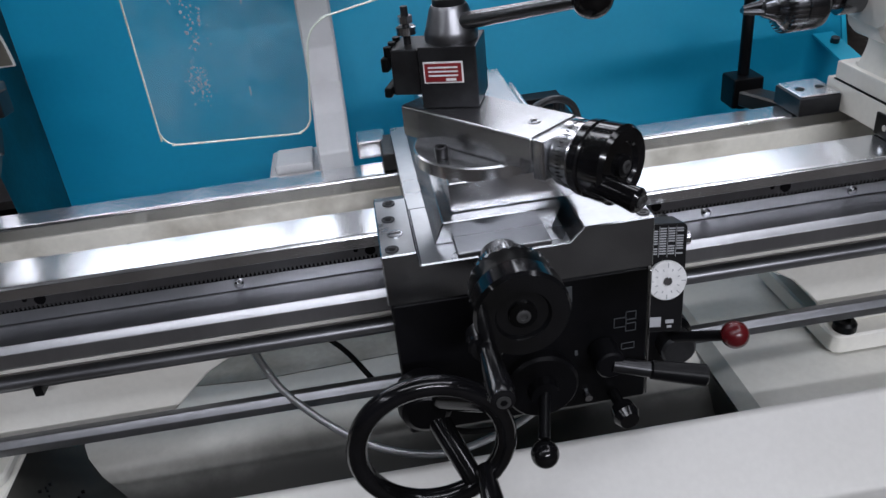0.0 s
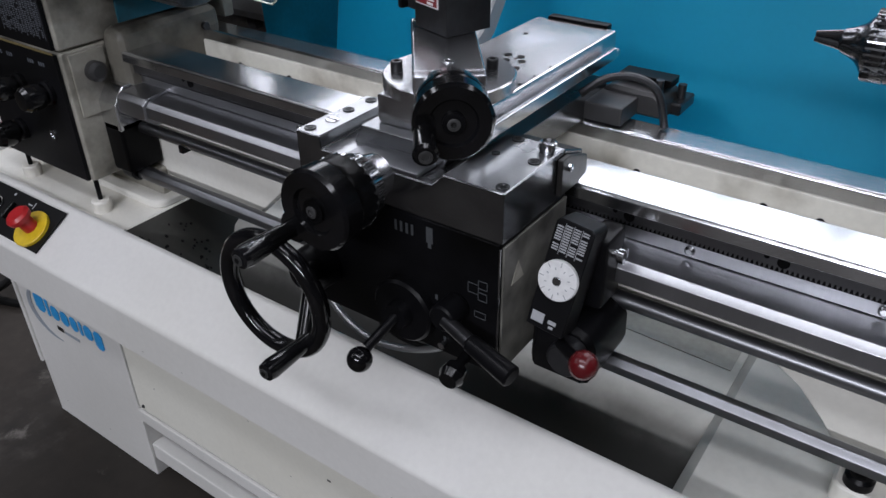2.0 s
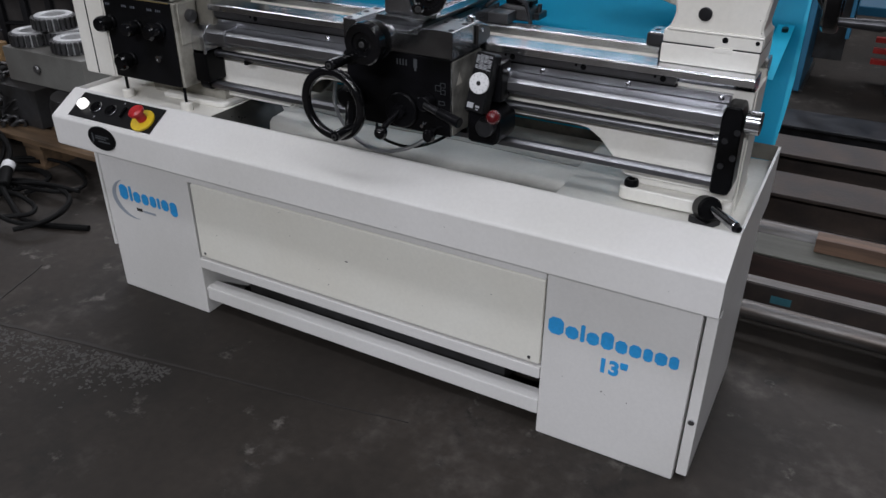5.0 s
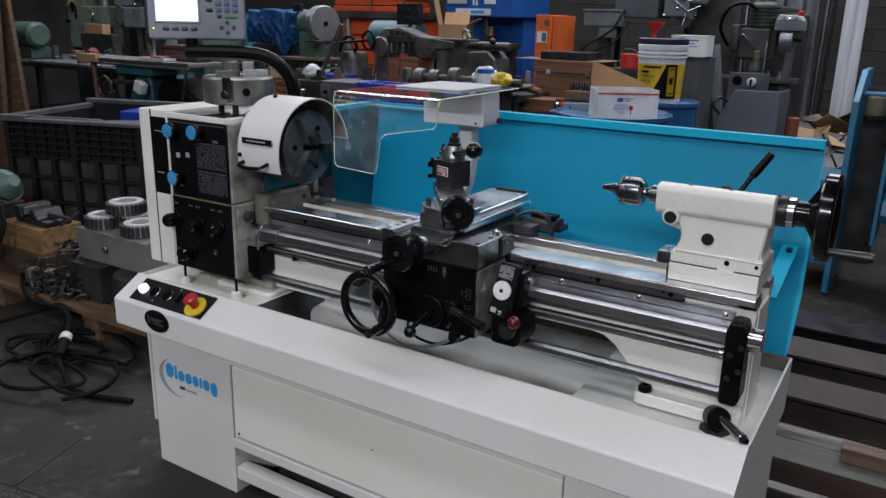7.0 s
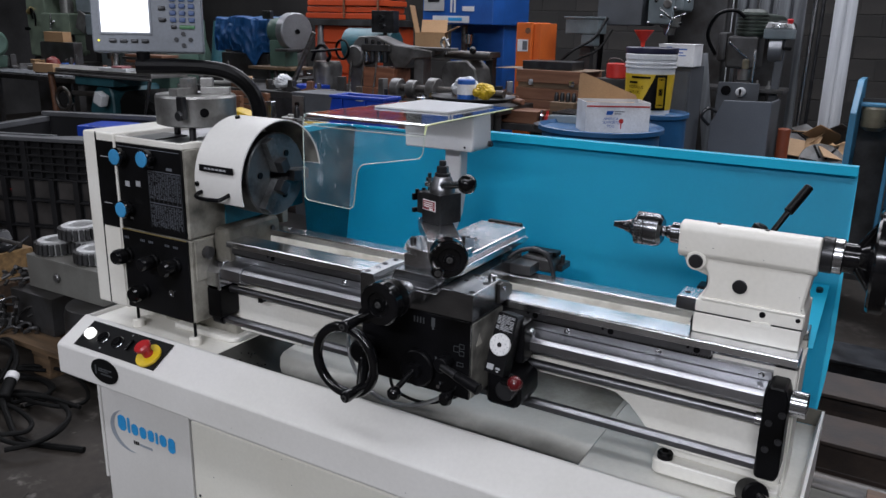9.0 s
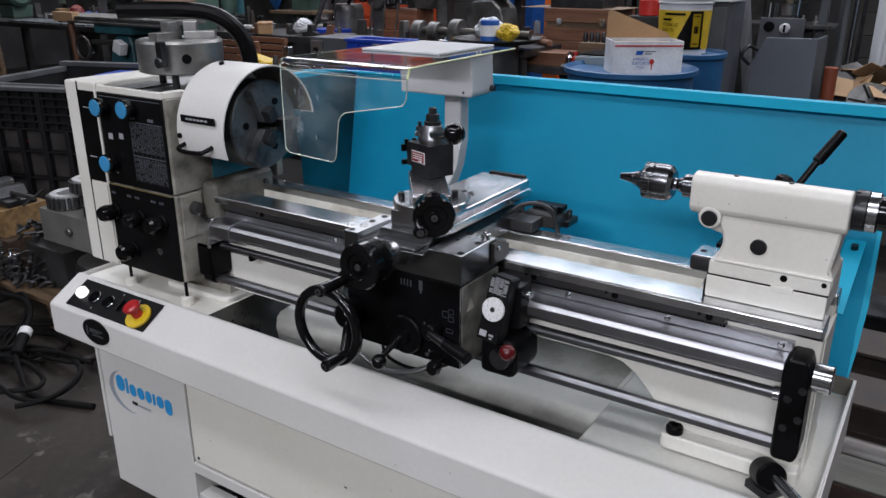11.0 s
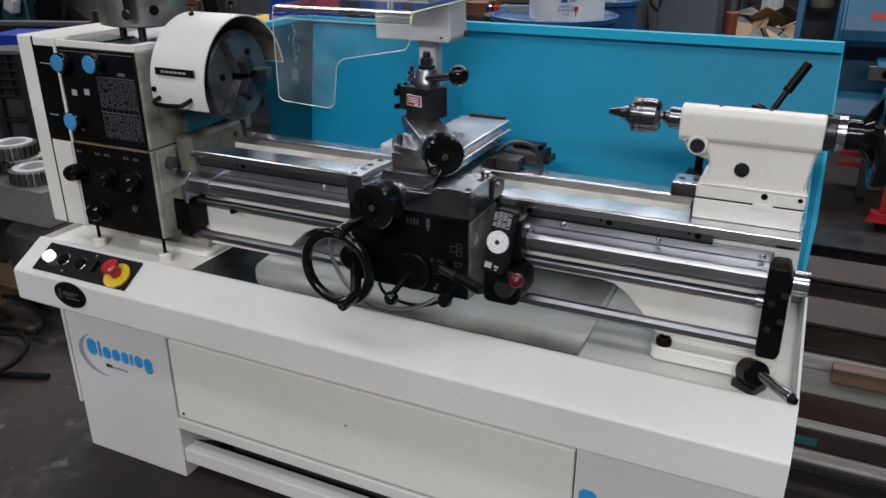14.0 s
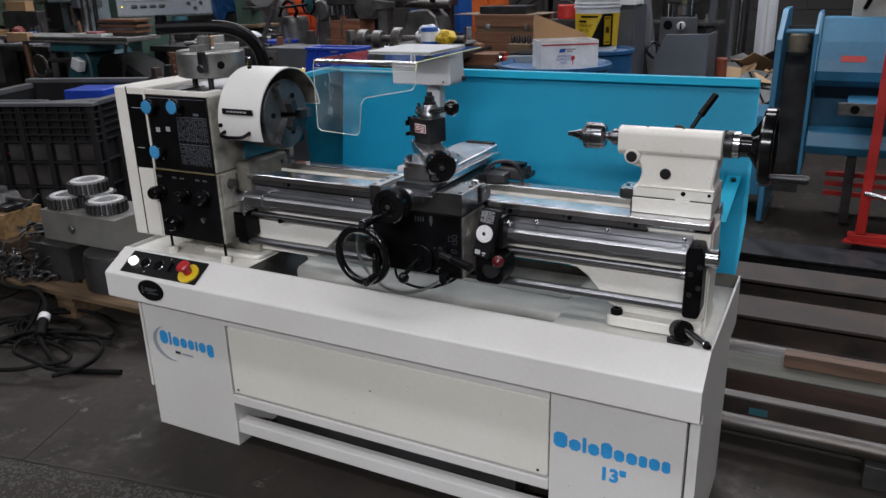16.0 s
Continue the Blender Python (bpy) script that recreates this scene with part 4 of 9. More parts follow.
for k in range(3):
    a = radians(90 + 120 * k + 25)
    turn = Matrix.Translation((-0.706, SY, SZ)) @ Matrix.Rotation(a, 4, "X")
    j = part("jaw", B(-0.002, 0.020, 0.016, 0.098, -0.014, 0.014, 0.002, turn=turn), CHUCKGREY, chuck)
    part("jaw_step", B(0.019, 0.042, 0.016, 0.046, -0.013, 0.013, 0.002, turn=turn), GUNMETAL, j)
    a2 = a + radians(60)
    part("face_screw", C((-0.7058, SY + 0.06 * math.cos(a2), SZ + 0.06 * math.sin(a2)), (-0.703, SY + 0.06 * math.cos(a2), SZ + 0.06 * math.sin(a2)), 0.008, seg=14), BLACK, chuck)
guard = thing("chuck_guard", (-0.762, 0.105, 0.9), "white rolled-sheet chuck guard with small black handle", "chuck guard")
gy, gz, gr = 0.120, 1.052, 0.145
out, inn = [], []
for k in range(41):
    a = radians(-18 + k * 190 / 40)
    out.append((gy - gr * math.cos(a), gz + gr * math.sin(a)))
    inn.append((gy - (gr - 0.003) * math.cos(a), gz + (gr - 0.003) * math.sin(a)))
part("shell", P(out + inn[::-1], "x", -0.832, -0.686), WHITE, guard)
# added inner sheet, dark to paint the shade under the guard
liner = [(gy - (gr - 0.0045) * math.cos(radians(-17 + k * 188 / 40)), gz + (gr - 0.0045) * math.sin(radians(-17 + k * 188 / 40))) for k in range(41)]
part("liner", P([((y - gy) * (gr - 0.0032) / (gr - 0.0045) + gy, (z - gz) * (gr - 0.0032) / (gr - 0.0045) + gz) for y, z in liner] + liner[::-1], "x", -0.831, -0.688), GRIMESHADE, guard, "inner sheet painting the shade inside the guard")
part("end_ring", P([(y * 0.999 + 0.001 * gy, z) for y, z in out] + [(gy - 0.118 * math.cos(radians(-18 + k * 190 / 40)), gz + 0.118 * math.sin(radians(-18 + k * 190 / 40))) for k in range(40, -1, -1)], "x", -0.8345, -0.8322), WHITE, guard)
part("handle", T([(-0.815, gy - gr + 0.004, 1.030), (-0.813, gy - gr - 0.018, 1.024), (-0.79, gy - gr - 0.024, 1.020), (-0.74, gy - gr - 0.024, 1.022), (-0.728, gy - gr - 0.016, 1.026), (-0.726, gy - gr + 0.004, 1.032)], 0.005, 10), BLACK, guard)
part("name_strip", B(-0.812, -0.706, gy - gr - 0.0045, gy - gr - 0.001, 1.082, 1.097), PANELBLACK, guard)
part("strip_print", bars([(-0.795 + k * 0.012, -0.786 + k * 0.012, 1.087, 1.0915) for k in range(6)], Matrix.Translation((0, gy - gr - 0.0046, 0)) @ Matrix.Rotation(radians(90), 4, "X")), LABELGREY, guard)
part("rivet", C((-0.825, gy - gr + 0.001, 1.048), (-0.825, gy - gr - 0.004, 1.048), 0.006, seg=14), BLACK, guard)
part("rivet", C((-0.80, gy - 0.028, gz + gr - 0.004), (-0.80, gy - 0.030, gz + gr + 0.003), 0.006, seg=14), BLACK, guard)
part("hinge_bracket", B(-0.85, -0.80, 0.24, 0.262, 0.90, 1.06, 0.004), DARKCREAM, guard)

# ---- loose chuck lying on the headstock ----
spare = thing("loose_chuck", (-0.955, 0.105, 1.133), "bright steel three-jaw chuck lying face up on the headstock", "lathe chuck")
part("body", R([(0.030, 0.085), (0.034, 0.098), (0.100, 0.099), (0.106, 0.096), (0.106, 0.022), (0.07, 0.02)], (-0.955, 0.105, 1.137), (0, 0, 1), 48), SATIN, spare)
for k in range(3):
    a = radians(40 + 120 * k)
    tu = Matrix.Translation((-0.955, 0.105, 1.243)) @ Matrix.Rotation(a, 4, "Z")
    j = part("jaw", B(0.014, 0.086, -0.013, 0.013, 0, 0.018, 0.002, turn=tu), SATIN, spare)
    part("jaw_step", B(0.014, 0.045, -0.012, 0.012, 0.018, 0.040, 0.002, turn=tu), SATIN, j)
    part("stud", C(tu @ Vector((0.06, 0.03, -0.11)), tu @ Vector((0.06, 0.03, -0.07)), 0.0085, seg=16), GUNMETAL, spare)
    a3 = a + radians(-72)
    p = Vector((-0.955 + 0.0985 * math.cos(a3), 0.105 + 0.0985 * math.sin(a3), 1.205))
    part("key_socket", C(p, p + Vector((math.cos(a3), math.sin(a3), 0)) * 0.002, 0.011, seg=20), BLACK, spare)

part("key_boss", B(-0.905, -0.885, -0.004, 0.012, 1.190, 1.246, 0.003), GUNMETAL, spare, "blackened jaw screw boss")
part("chuck_screw", C((-0.895, -0.003, 1.200), (-0.895, -0.010, 1.200), 0.012, chamfer=0.002, seg=20), GUNMETAL, spare)

# ---- splash guard ----
splash = thing("splash_guard", (-0.2, 0.45, 0.60), "teal painted sheet-steel splash guard behind the lathe", "splash guard")
def ys(z):
    return 0.425 + (z - 0.62) / (1.14 - 0.62) * 0.165
def xb(z):
    """Where the back sheet is folded forward at its headstock end."""
    return -0.812 + 0.118 * (1.138 - z)
bm = bmesh.new()
bm.faces.new([bm.verts.new(c) for c in ((0.533, ys(0.60), 0.60), (0.533, ys(1.138), 1.138), (xb(1.138), ys(1.138), 1.138), (xb(0.60), ys(0.60), 0.60))])
bmesh.ops.solidify(bm, geom=bm.faces[:], thickness=0.003)
part("back_sheet", bm, TEAL, splash)
FOLD = [(0.003, 1.150), (-0.026, 1.150), (-0.026, 1.130), (-0.023, 1.130), (-0.023, 1.147), (0.0, 1.147), (0.0, 1.136), (0.003, 1.136)]
part("top_fold", P([(ys(1.138) + y, z) for y, z in FOLD], "x", -0.815, 0.534), TEAL, splash)
bm = bmesh.new()
bm.faces.new([bm.verts.new(c) for c in ((xb(0.60) - 0.001, ys(0.60), 0.60), (xb(1.138) - 0.001, ys(1.138), 1.138), (-0.786, 0.30, 1.138), (-0.752, 0.30, 0.60))])
bmesh.ops.solidify(bm, geom=bm.faces[:], thickness=0.003)
# darker teal paints in the shade of the corner by the chuck
TEALSHADE = paint("teal_with_painted_shade", (0.006, 0.16, 0.24), 0.42, second=(0.004, 0.07, 0.10), scale=4.5, bump=0.02, vary=0.35, spec=0.35)
part("left_wing", bm, TEALSHADE, splash, "teal end wing folded forward")
bm = P([(-0.018, 1.150), (0.003, 1.150), (0.003, 1.136), (0.0, 1.136), (0.0, 1.147), (-0.018, 1.147)], "x", 0, 0.29)
bmesh.ops.transform(bm, matrix=Matrix.Translation((-0.812, ys(1.138) - 0.028, 0)) @ Matrix.Rotation(radians(-85), 4, "Z") @ Matrix.Diagonal((0.9, 1, 1, 1)), verts=bm.verts)
part("wing_fold", bm, TEAL, splash)
part("spindle_plate", P([(0.05, 0.935), (0.05, 1.00), (0.255, 1.00), (0.34, 1.06), (0.34, 0.935)], "x", -0.8185, -0.8155), TEALSHADE, splash, "teal plate under the spindle")
bm = bmesh.new()
rows_h = [(1.138, 0.5345), (1.0, 0.538), (0.78, 0.545), (0.70, 0.542), (0.62, 0.536)]
for (z0, w0), (z1, w1) in zip(rows_h, rows_h[1:]):
    bm.faces.new([bm.verts.new(c) for c in ((0.5332, ys(z0), z0), (w0, ys(z0), z0), (w1, ys(z1), z1), (0.5332, ys(z1), z1))])
bmesh.ops.remove_doubles(bm, verts=bm.verts, dist=0.0001)
bmesh.ops.solidify(bm, geom=bm.faces[:], thickness=0.003)
part("end_hem", bm, TEAL, splash)
stay = part("stay", B(-0.018, 0.018, -0.13, 0.13, -0.0015, 0.0015, turn=Matrix.Translation((0.500, 0.385, 0.866)) @ Matrix.Rotation(math.atan2(0.05, 0.22), 4, "X")), TEAL, splash)
part("stay_bolt", C((0.502, 0.478, 0.8885), (0.502, 0.476, 0.897), 0.007, seg=12), GUNMETAL, splash)

# ---- carriage ----
car = thing("carriage", (-0.16, 0.05, 0.73), "dark steel lathe carriage with black apron, handwheel and levers", "lathe carriage")
cx0, cx1, cf, ct = -0.288, -0.032, -0.108, 0.947
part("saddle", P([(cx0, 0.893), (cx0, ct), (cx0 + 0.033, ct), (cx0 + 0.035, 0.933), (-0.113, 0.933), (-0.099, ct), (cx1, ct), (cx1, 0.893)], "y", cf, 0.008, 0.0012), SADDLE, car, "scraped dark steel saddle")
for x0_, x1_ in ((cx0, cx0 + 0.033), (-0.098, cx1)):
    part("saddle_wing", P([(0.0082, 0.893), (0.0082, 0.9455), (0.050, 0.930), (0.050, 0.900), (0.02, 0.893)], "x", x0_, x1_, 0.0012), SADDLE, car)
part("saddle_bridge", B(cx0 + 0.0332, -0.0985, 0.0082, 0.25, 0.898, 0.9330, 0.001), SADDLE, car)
PALETOP = paint("pale_saddle_top", (0.43, 0.44, 0.45), 0.28, 1.0, second=(0.32, 0.325, 0.335), scale=14, fine=200, bump=0.0, grit=0.10, wobble=0.04)
# faces that look up take the paler steel
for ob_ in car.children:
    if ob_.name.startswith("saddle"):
        ob_.data.materials.append(PALETOP)
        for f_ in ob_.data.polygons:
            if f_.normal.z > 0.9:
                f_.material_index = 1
part("rear_wing", B(-0.27, -0.05, 0.19, 0.26, 0.8985, 0.922, 0.003), DARKIRON, car)
part("dovetail", P([(-0.236, 0.933), (-0.226, 0.955), (-0.112, 0.955), (-0.122, 0.933)], "y", -0.075, 0.27, 0.0008), SADDLE, car)
part("chip_plate", P([(-0.218, 0.9335), (-0.218, 0.9385), (-0.130, 0.9385), (-0.130, 0.9335)], "y", -0.107, -0.060, 0.0008), RODSTEEL, car, "dark steel chip plate")
for x, y in ((-0.040, -0.097), (-0.081, 0.000), (-0.042, -0.036), (-0.281 + 0.004, -0.097), (-0.276, -0.037), (-0.273, -0.002)):
    socket_screw((x, y, ct), 0.0066, (0, 0, 1), car, GUNMETAL, 0.0012)
part("oil_plug", R([(0, 0.0075), (0.001, 0.0075), (0.0012, 0.0065)], (-0.272, -0.068, ct), (0, 0, 1), 24), CHROME, car)
part("plug_slot", B(-0.2785, -0.2655, -0.0686, -0.0674, ct + 0.0012, ct + 0.0016), BLACK, car)
part("small_plug", C((-0.083, -0.040, ct), (-0.083, -0.040, ct + 0.0008), 0.0045, seg=16), GUNMETAL, car)
part("lock_screw", R([(0, 0.008), (0.002, 0.008), (0.003, 0.0090), (0.010, 0.0092), (0.011, 0.007), (0.008, 0.005)], (-0.043, -0.008, ct), (0, 0, 1), 20), CHROME, car, "knurled lock screw")
part("wiper", P([(-0.006, 0.900), (-0.006, 0.940), (0.010, 0.940), (0.050, 0.926), (0.050, 0.905), (0.03, 0.900)], "x", cx1, cx1 + 0.006, 0.001), DARKIRON, car, "black way wiper")
part("wiper_screw", R([(0, 0.004), (0.005, 0.004), (0.006, 0.002)], (cx1 + 0.006, 0.004, 0.930), (1, 0, 0), 12), CHROME, car)
# apron
ap = part("apron", B(cx0 + 0.002, cx1 - 0.002, cf + 0.001, 0.024, 0.731, 0.892, 0.004, 3), BLACK, car, "black enamelled apron")
part("apron_side", B(cx1 - 0.0018, cx1 + 0.001, cf + 0.004, 0.020, 0.735, 0.888, 0.0008), APRONSIDE, car, "chipped grey apron side")
part("edge_wear", B(cx1 - 0.0025, cx1 - 0.0012, cf - 0.0002, cf + 0.0012, 0.735, 0.888), CHROME, car)
part("warning_mark", P([(-0.090, 0.838), (-0.066, 0.838), (-0.078, 0.862)], "x", cx1 + 0.0011, cx1 + 0.0016), DARKCREAM, car)
AF = pose(0, cf + 0.0008, 0, 90)
marks("apron_symbol", [(-0.120, -0.112, 0.866, 0.884), (-0.118, -0.114, 0.860, 0.866), (-0.160, -0.157, 0.868, 0.880), (-0.153, -0.150, 0.868, 0.880), (-0.146, -0.143, 0.868, 0.880), (-0.139, -0.136, 0.868, 0.880), (-0.110, -0.107, 0.80, 0.806), (-0.100, -0.097, 0.75, 0.755)], AF, FAINTPRINT, ap)
for u0, u1, v0, v1 in ((-0.070, -0.057, 0.826, 0.838), (-0.058, -0.047, 0.834, 0.844), (-0.058, -0.047, 0.820, 0.830), (-0.062, -0.048, 0.798, 0.806)):
    marks("apron_outline", [(u0, u1, v0, v0 + 0.0008), (u0, u1, v1 - 0.0008, v1), (u0, u0 + 0.0008, v0, v1), (u1 - 0.0008, u1, v0, v1)], AF, FAINTPRINT, ap)
# handwheel
wx, wz, wy = -0.267, 0.789, -0.187
wheel = part("handwheel", T([(wx + 0.069 * math.cos(2 * math.pi * k / 16), wy, wz + 0.069 * math.sin(2 * math.pi * k / 16)) for k in range(16)], 0.0100, 14, True, 3), KNOB, car, "black gloss rim handwheel")
part("wheel_hub", R([(0, 0.028), (0.026, 0.027), (0.034, 0.024), (0.038, 0.018)], (wx, cf, wz), (0, -1, 0), 32), BLACK, wheel)
for k in range(2):
    a = radians(38 - 95 * k)
    part("spoke", C((wx + 0.018 * math.cos(a), cf - 0.030, wz + 0.018 * math.sin(a)), (wx + 0.066 * math.cos(a), wy, wz + 0.066 * math.sin(a)), 0.012, 0.010, seg=16), KNOB, wheel)
a = radians(-42)
hx, hz2 = wx + 0.062 * math.cos(a), wz + 0.062 * math.sin(a)
part("wheel_grip", R([(0, 0.009), (0.012, 0.0085), (0.02, 0.0095), (0.056, 0.0115), (0.064, 0.010), (0.066, 0.006)], (hx, wy, hz2), (0, -1, 0), 20), KNOB, wheel)
part("grip_screw", C((hx, wy - 0.0661, hz2), (hx, wy - 0.0672, hz2), 0.0058, seg=16), NICKEL, wheel)
part("grip_recess", C((hx, wy - 0.0672, hz2), (hx, wy - 0.0676, hz2), 0.003, seg=6), BLACK, wheel)
# cross-feed dial and crank
fx, fz = -0.179, 0.926
cfd = part("cross_feed_dial", R([(0, 0.029), (0.003, 0.031), (0.016, 0.032), (0.018, 0.030)], (fx, cf - 0.022, fz), (0, -1, 0), 40), CHROME, car, "chrome graduated cross-feed dial")
part("dial_neck", R([(0, 0.022), (0.010, 0.024), (0.022, 0.026)], (fx, cf, fz), (0, -1, 0), 32), SLIDESTEEL, cfd)
bm = bmesh.new()
for k in range(60):
    a = 2 * math.pi * k / 60
    B(-0.0004, 0.0004, -0.014, -0.002 - 0.004 * (k % 5 != 0), 0.0318, 0.0323, turn=Matrix.Translation((fx, cf - 0.022, fz)) @ Matrix.Rotation(a, 4, "Y"), into=bm)
part("graduations", bm, BLACK, cfd)
part("dial_ring", R([(0, 0.033), (0.004, 0.038), (0.022, 0.038), (0.026, 0.036)], (fx, cf - 0.040, fz), (0, -1, 0), 40), BLACK, cfd)
bm = bmesh.new()
for k in range(24):
    a = 2 * math.pi * k / 24
    C((fx + 0.0375 * math.cos(a), cf - 0.046, fz + 0.0375 * math.sin(a)), (fx + 0.0392 * math.cos(a), cf - 0.046, fz + 0.0392 * math.sin(a)), 0.0022, seg=8, into=bm)
part("ring_dots", bm, CHROME, cfd)["kind"] = "stuff"
crank = part("cross_feed_crank", R([(0, 0.036), (0.002, 0.041), (0.022, 0.0415), (0.026, 0.039), (0.026, 0.024), (0.022, 0.022)], (fx, cf - 0.068, fz), (0, -1, 0), 40), KNOB, car, "black gloss crank disc")
part("crank_centre", R([(0, 0.012), (0.004, 0.012), (0.005, 0.008)], (fx, cf - 0.089, fz), (0, -1, 0), 24), BLACK, crank)
part("crank_screw", R([(0, 0.0062), (0.0015, 0.0062), (0.002, 0.005), (0.002, 0.0032), (0.0005, 0.003)], (fx, cf - 0.0938, fz), (0, -1, 0), 18), NICKEL, crank)
ga = radians(-138)
gx, gz3 = fx + 0.043 * math.cos(ga), fz + 0.043 * math.sin(ga)
part("crank_lobe", C((gx, cf - 0.070, gz3), (gx, cf - 0.092, gz3), 0.016, chamfer=0.002), KNOB, crank)
part("crank_grip", R([(0, 0.009), (0.010, 0.0085), (0.016, 0.0095), (0.058, 0.0115), (0.066, 0.010), (0.068, 0.006)], (gx, cf - 0.092, gz3), (0, -1, 0), 20), KNOB, crank)
part("grip_screw", C((gx, cf - 0.1601, gz3), (gx, cf - 0.1612, gz3), 0.0058, seg=16), NICKEL, crank)
part("grip_recess", C((gx, cf - 0.1612, gz3), (gx, cf - 0.1616, gz3), 0.003, seg=6), BLACK, crank)
# feed selector disc and ball levers
sx, szz = -0.147, 0.775
sd = part("selector_disc", R([(0, 0.038), (0.010, 0.038), (0.013, 0.035), (0.013, 0.016), (0.024, 0.014)], (sx, cf + 0.001, szz), (0, -1, 0), 36), BLACK, car)
part("selector_lever", C((sx, cf - 0.020, szz), (-0.158, cf - 0.058, 0.752), 0.0055, 0.006, seg=14), BLACK, sd)
part("lever_ball", ball((-0.160, cf - 0.068, 0.742), 0.0140), KNOB, sd)
hub = part("half_nut_hub", C((-0.082, cf, 0.804), (-0.082, cf - 0.030, 0.804), 0.015, chamfer=0.002), BLACK, car)
part("half_nut_lever", C((-0.079, cf - 0.026, 0.803), (-0.045, cf - 0.034, 0.796), 0.0075, 0.008, seg=16), GUNMETAL, hub)
part("half_nut_grip", C((-0.045, cf - 0.034, 0.796), (0.010, cf - 0.044, 0.785), 0.0095, 0.0115, chamfer=0.002, seg=18), BLACK, hub)
part("button_knob", R([(0, 0.006), (0.018, 0.006), (0.022, 0.012), (0.034, 0.014), (0.042, 0.010)], (-0.070, cf, 0.744), (0.1, -1, -0.1), 22), KNOB, car)
part("apron_stud", C((-0.098, cf, 0.748), (-0.098, cf - 0.008, 0.748), 0.004, seg=12), CHROME, car)
# thread dial indicator with its chart plate
ind = part("thread_indicator", P([(-0.016, 0.775), (-0.016, 0.891), (-0.012, 0.895), (0.022, 0.895), (0.026, 0.891), (0.026, 0.775)], "y", -0.053, -0.020, 0.001), PANELBLACK, car, "black thread-dial plate")
TI = Matrix.Translation((0.007, -0.0365, 0.846)) @ Matrix.Rotation(radians(-14), 4, "X") @ Matrix.Rotation(radians(6), 4, "Y") @ Matrix.Translation((-0.007, 0.0365, -0.846))
def on_ind(bm):
    bmesh.ops.transform(bm, matrix=TI, verts=bm.verts)
    return bm
ind.data.transform(Matrix.Translation(-car.location) @ TI @ Matrix.Translation(car.location))
rows = [(-0.0130 + c * 0.0092, -0.0062 + c * 0.0092, 0.889 - r * 0.0027, 0.8904 - r * 0.0027) for c in range(4) for r in range(11) if (c * 4 + r) % 7 or c == 1]
part("chart_print", on_ind(bars(rows, pose(0, -0.0532, 0, 90))), LABELGREY, ind)["kind"] = "stuff"
marks("chart_line", [(-0.0140 + c * 0.0092, -0.0136 + c * 0.0092, 0.859, 0.892) for c in range(1, 4)], pose(0, -0.0532, 0, 90), LABELGREY, ind, on_ind)
marks("dial_symbol", [(-0.012, 0.002, 0.7815, 0.7925), (0.007, 0.016, 0.785, 0.789), (0.009, 0.014, 0.780, 0.7825)], pose(0, -0.0532, 0, 90), LABELGREY, ind, on_ind)
part("thread_dial", on_ind(R([(0, 0.0215), (0.004, 0.0215), (0.005, 0.0205)], (0.005, -0.0531, 0.834), (0, -1, 0), 40)), LABELWHITE, ind, "white numbered dial")
bm = bmesh.new()
for k in range(8):
    B(-0.0004, 0.0004, 0.0150, 0.0200, 0, 0.0006, turn=pose(0.005, -0.0582, 0.834, 90) @ Matrix.Rotation(2 * math.pi * k / 8, 4, "Z"), into=bm)
    B(-0.0005, 0.0005, 0.0115, 0.0140, 0, 0.0006, turn=pose(0.005, -0.0582, 0.834, 90) @ Matrix.Rotation(2 * math.pi * (k + 0.5) / 8, 4, "Z"), into=bm)
part("dial_marks", on_ind(bm), LABELGREY, ind)
part("dial_screw", on_ind(C((0.005, -0.058, 0.834), (0.005, -0.0605, 0.834), 0.0048, chamfer=0.0008, seg=18)), CHROME, ind)
part("indicator_body", B(0.010, 0.036, -0.020, 0.028, 0.79, 0.874, 0.006), BLACK, car)
part("pivot_knob", R([(0, 0.005), (0.006, 0.005), (0.007, 0.0085), (0.013, 0.0085), (0.014, 0.006)], (0.036, -0.004, 0.855), (1, 0, 0), 16), CHROME, car)
# switch-rod housing with the red ball lever
hs = part("switch_housing", P([(-0.026, 0.704), (-0.030, 0.712), (-0.028, 0.772), (-0.018, 0.780), (0.030, 0.776), (0.044, 0.762), (0.046, 0.722), (0.036, 0.704)], "y", -0.045, 0.045, 0.006), BLACK, car)
part("switch_boss", C((0.02, -0.040, 0.748), (0.02, -0.066, 0.748), 0.020, chamfer=0.003), GUNMETAL, hs)
part("switch_lever", C((0.014, -0.06, 0.765), (0.052, -0.098, 0.787), 0.006, seg=14), BLACK, hs)
part("red_ball", ball((0.060, -0.106, 0.792), 0.0145), DEEPRED, hs, "deep red gloss ball")
# hose under the apron
part("hose", T([(-0.47, 0.10, 0.735), (-0.425, 0.03, 0.700), (-0.345, -0.03, 0.664), (-0.265, -0.05, 0.643), (-0.19, -0.05, 0.655), (-0.125, -0.045, 0.692), (-0.08, -0.02, 0.735)], 0.0045, 10), HOSE, car, "braided steel coolant hose")
part("hose", T([(-0.43, 0.155, 0.735), (-0.36, 0.11, 0.70), (-0.31, 0.035, 0.678), (-0.25, -0.04, 0.672), (-0.17, -0.045, 0.664), (-0.10, -0.02, 0.69), (-0.06, 0.01, 0.735)], 0.0035, 10), RUBBER, car)
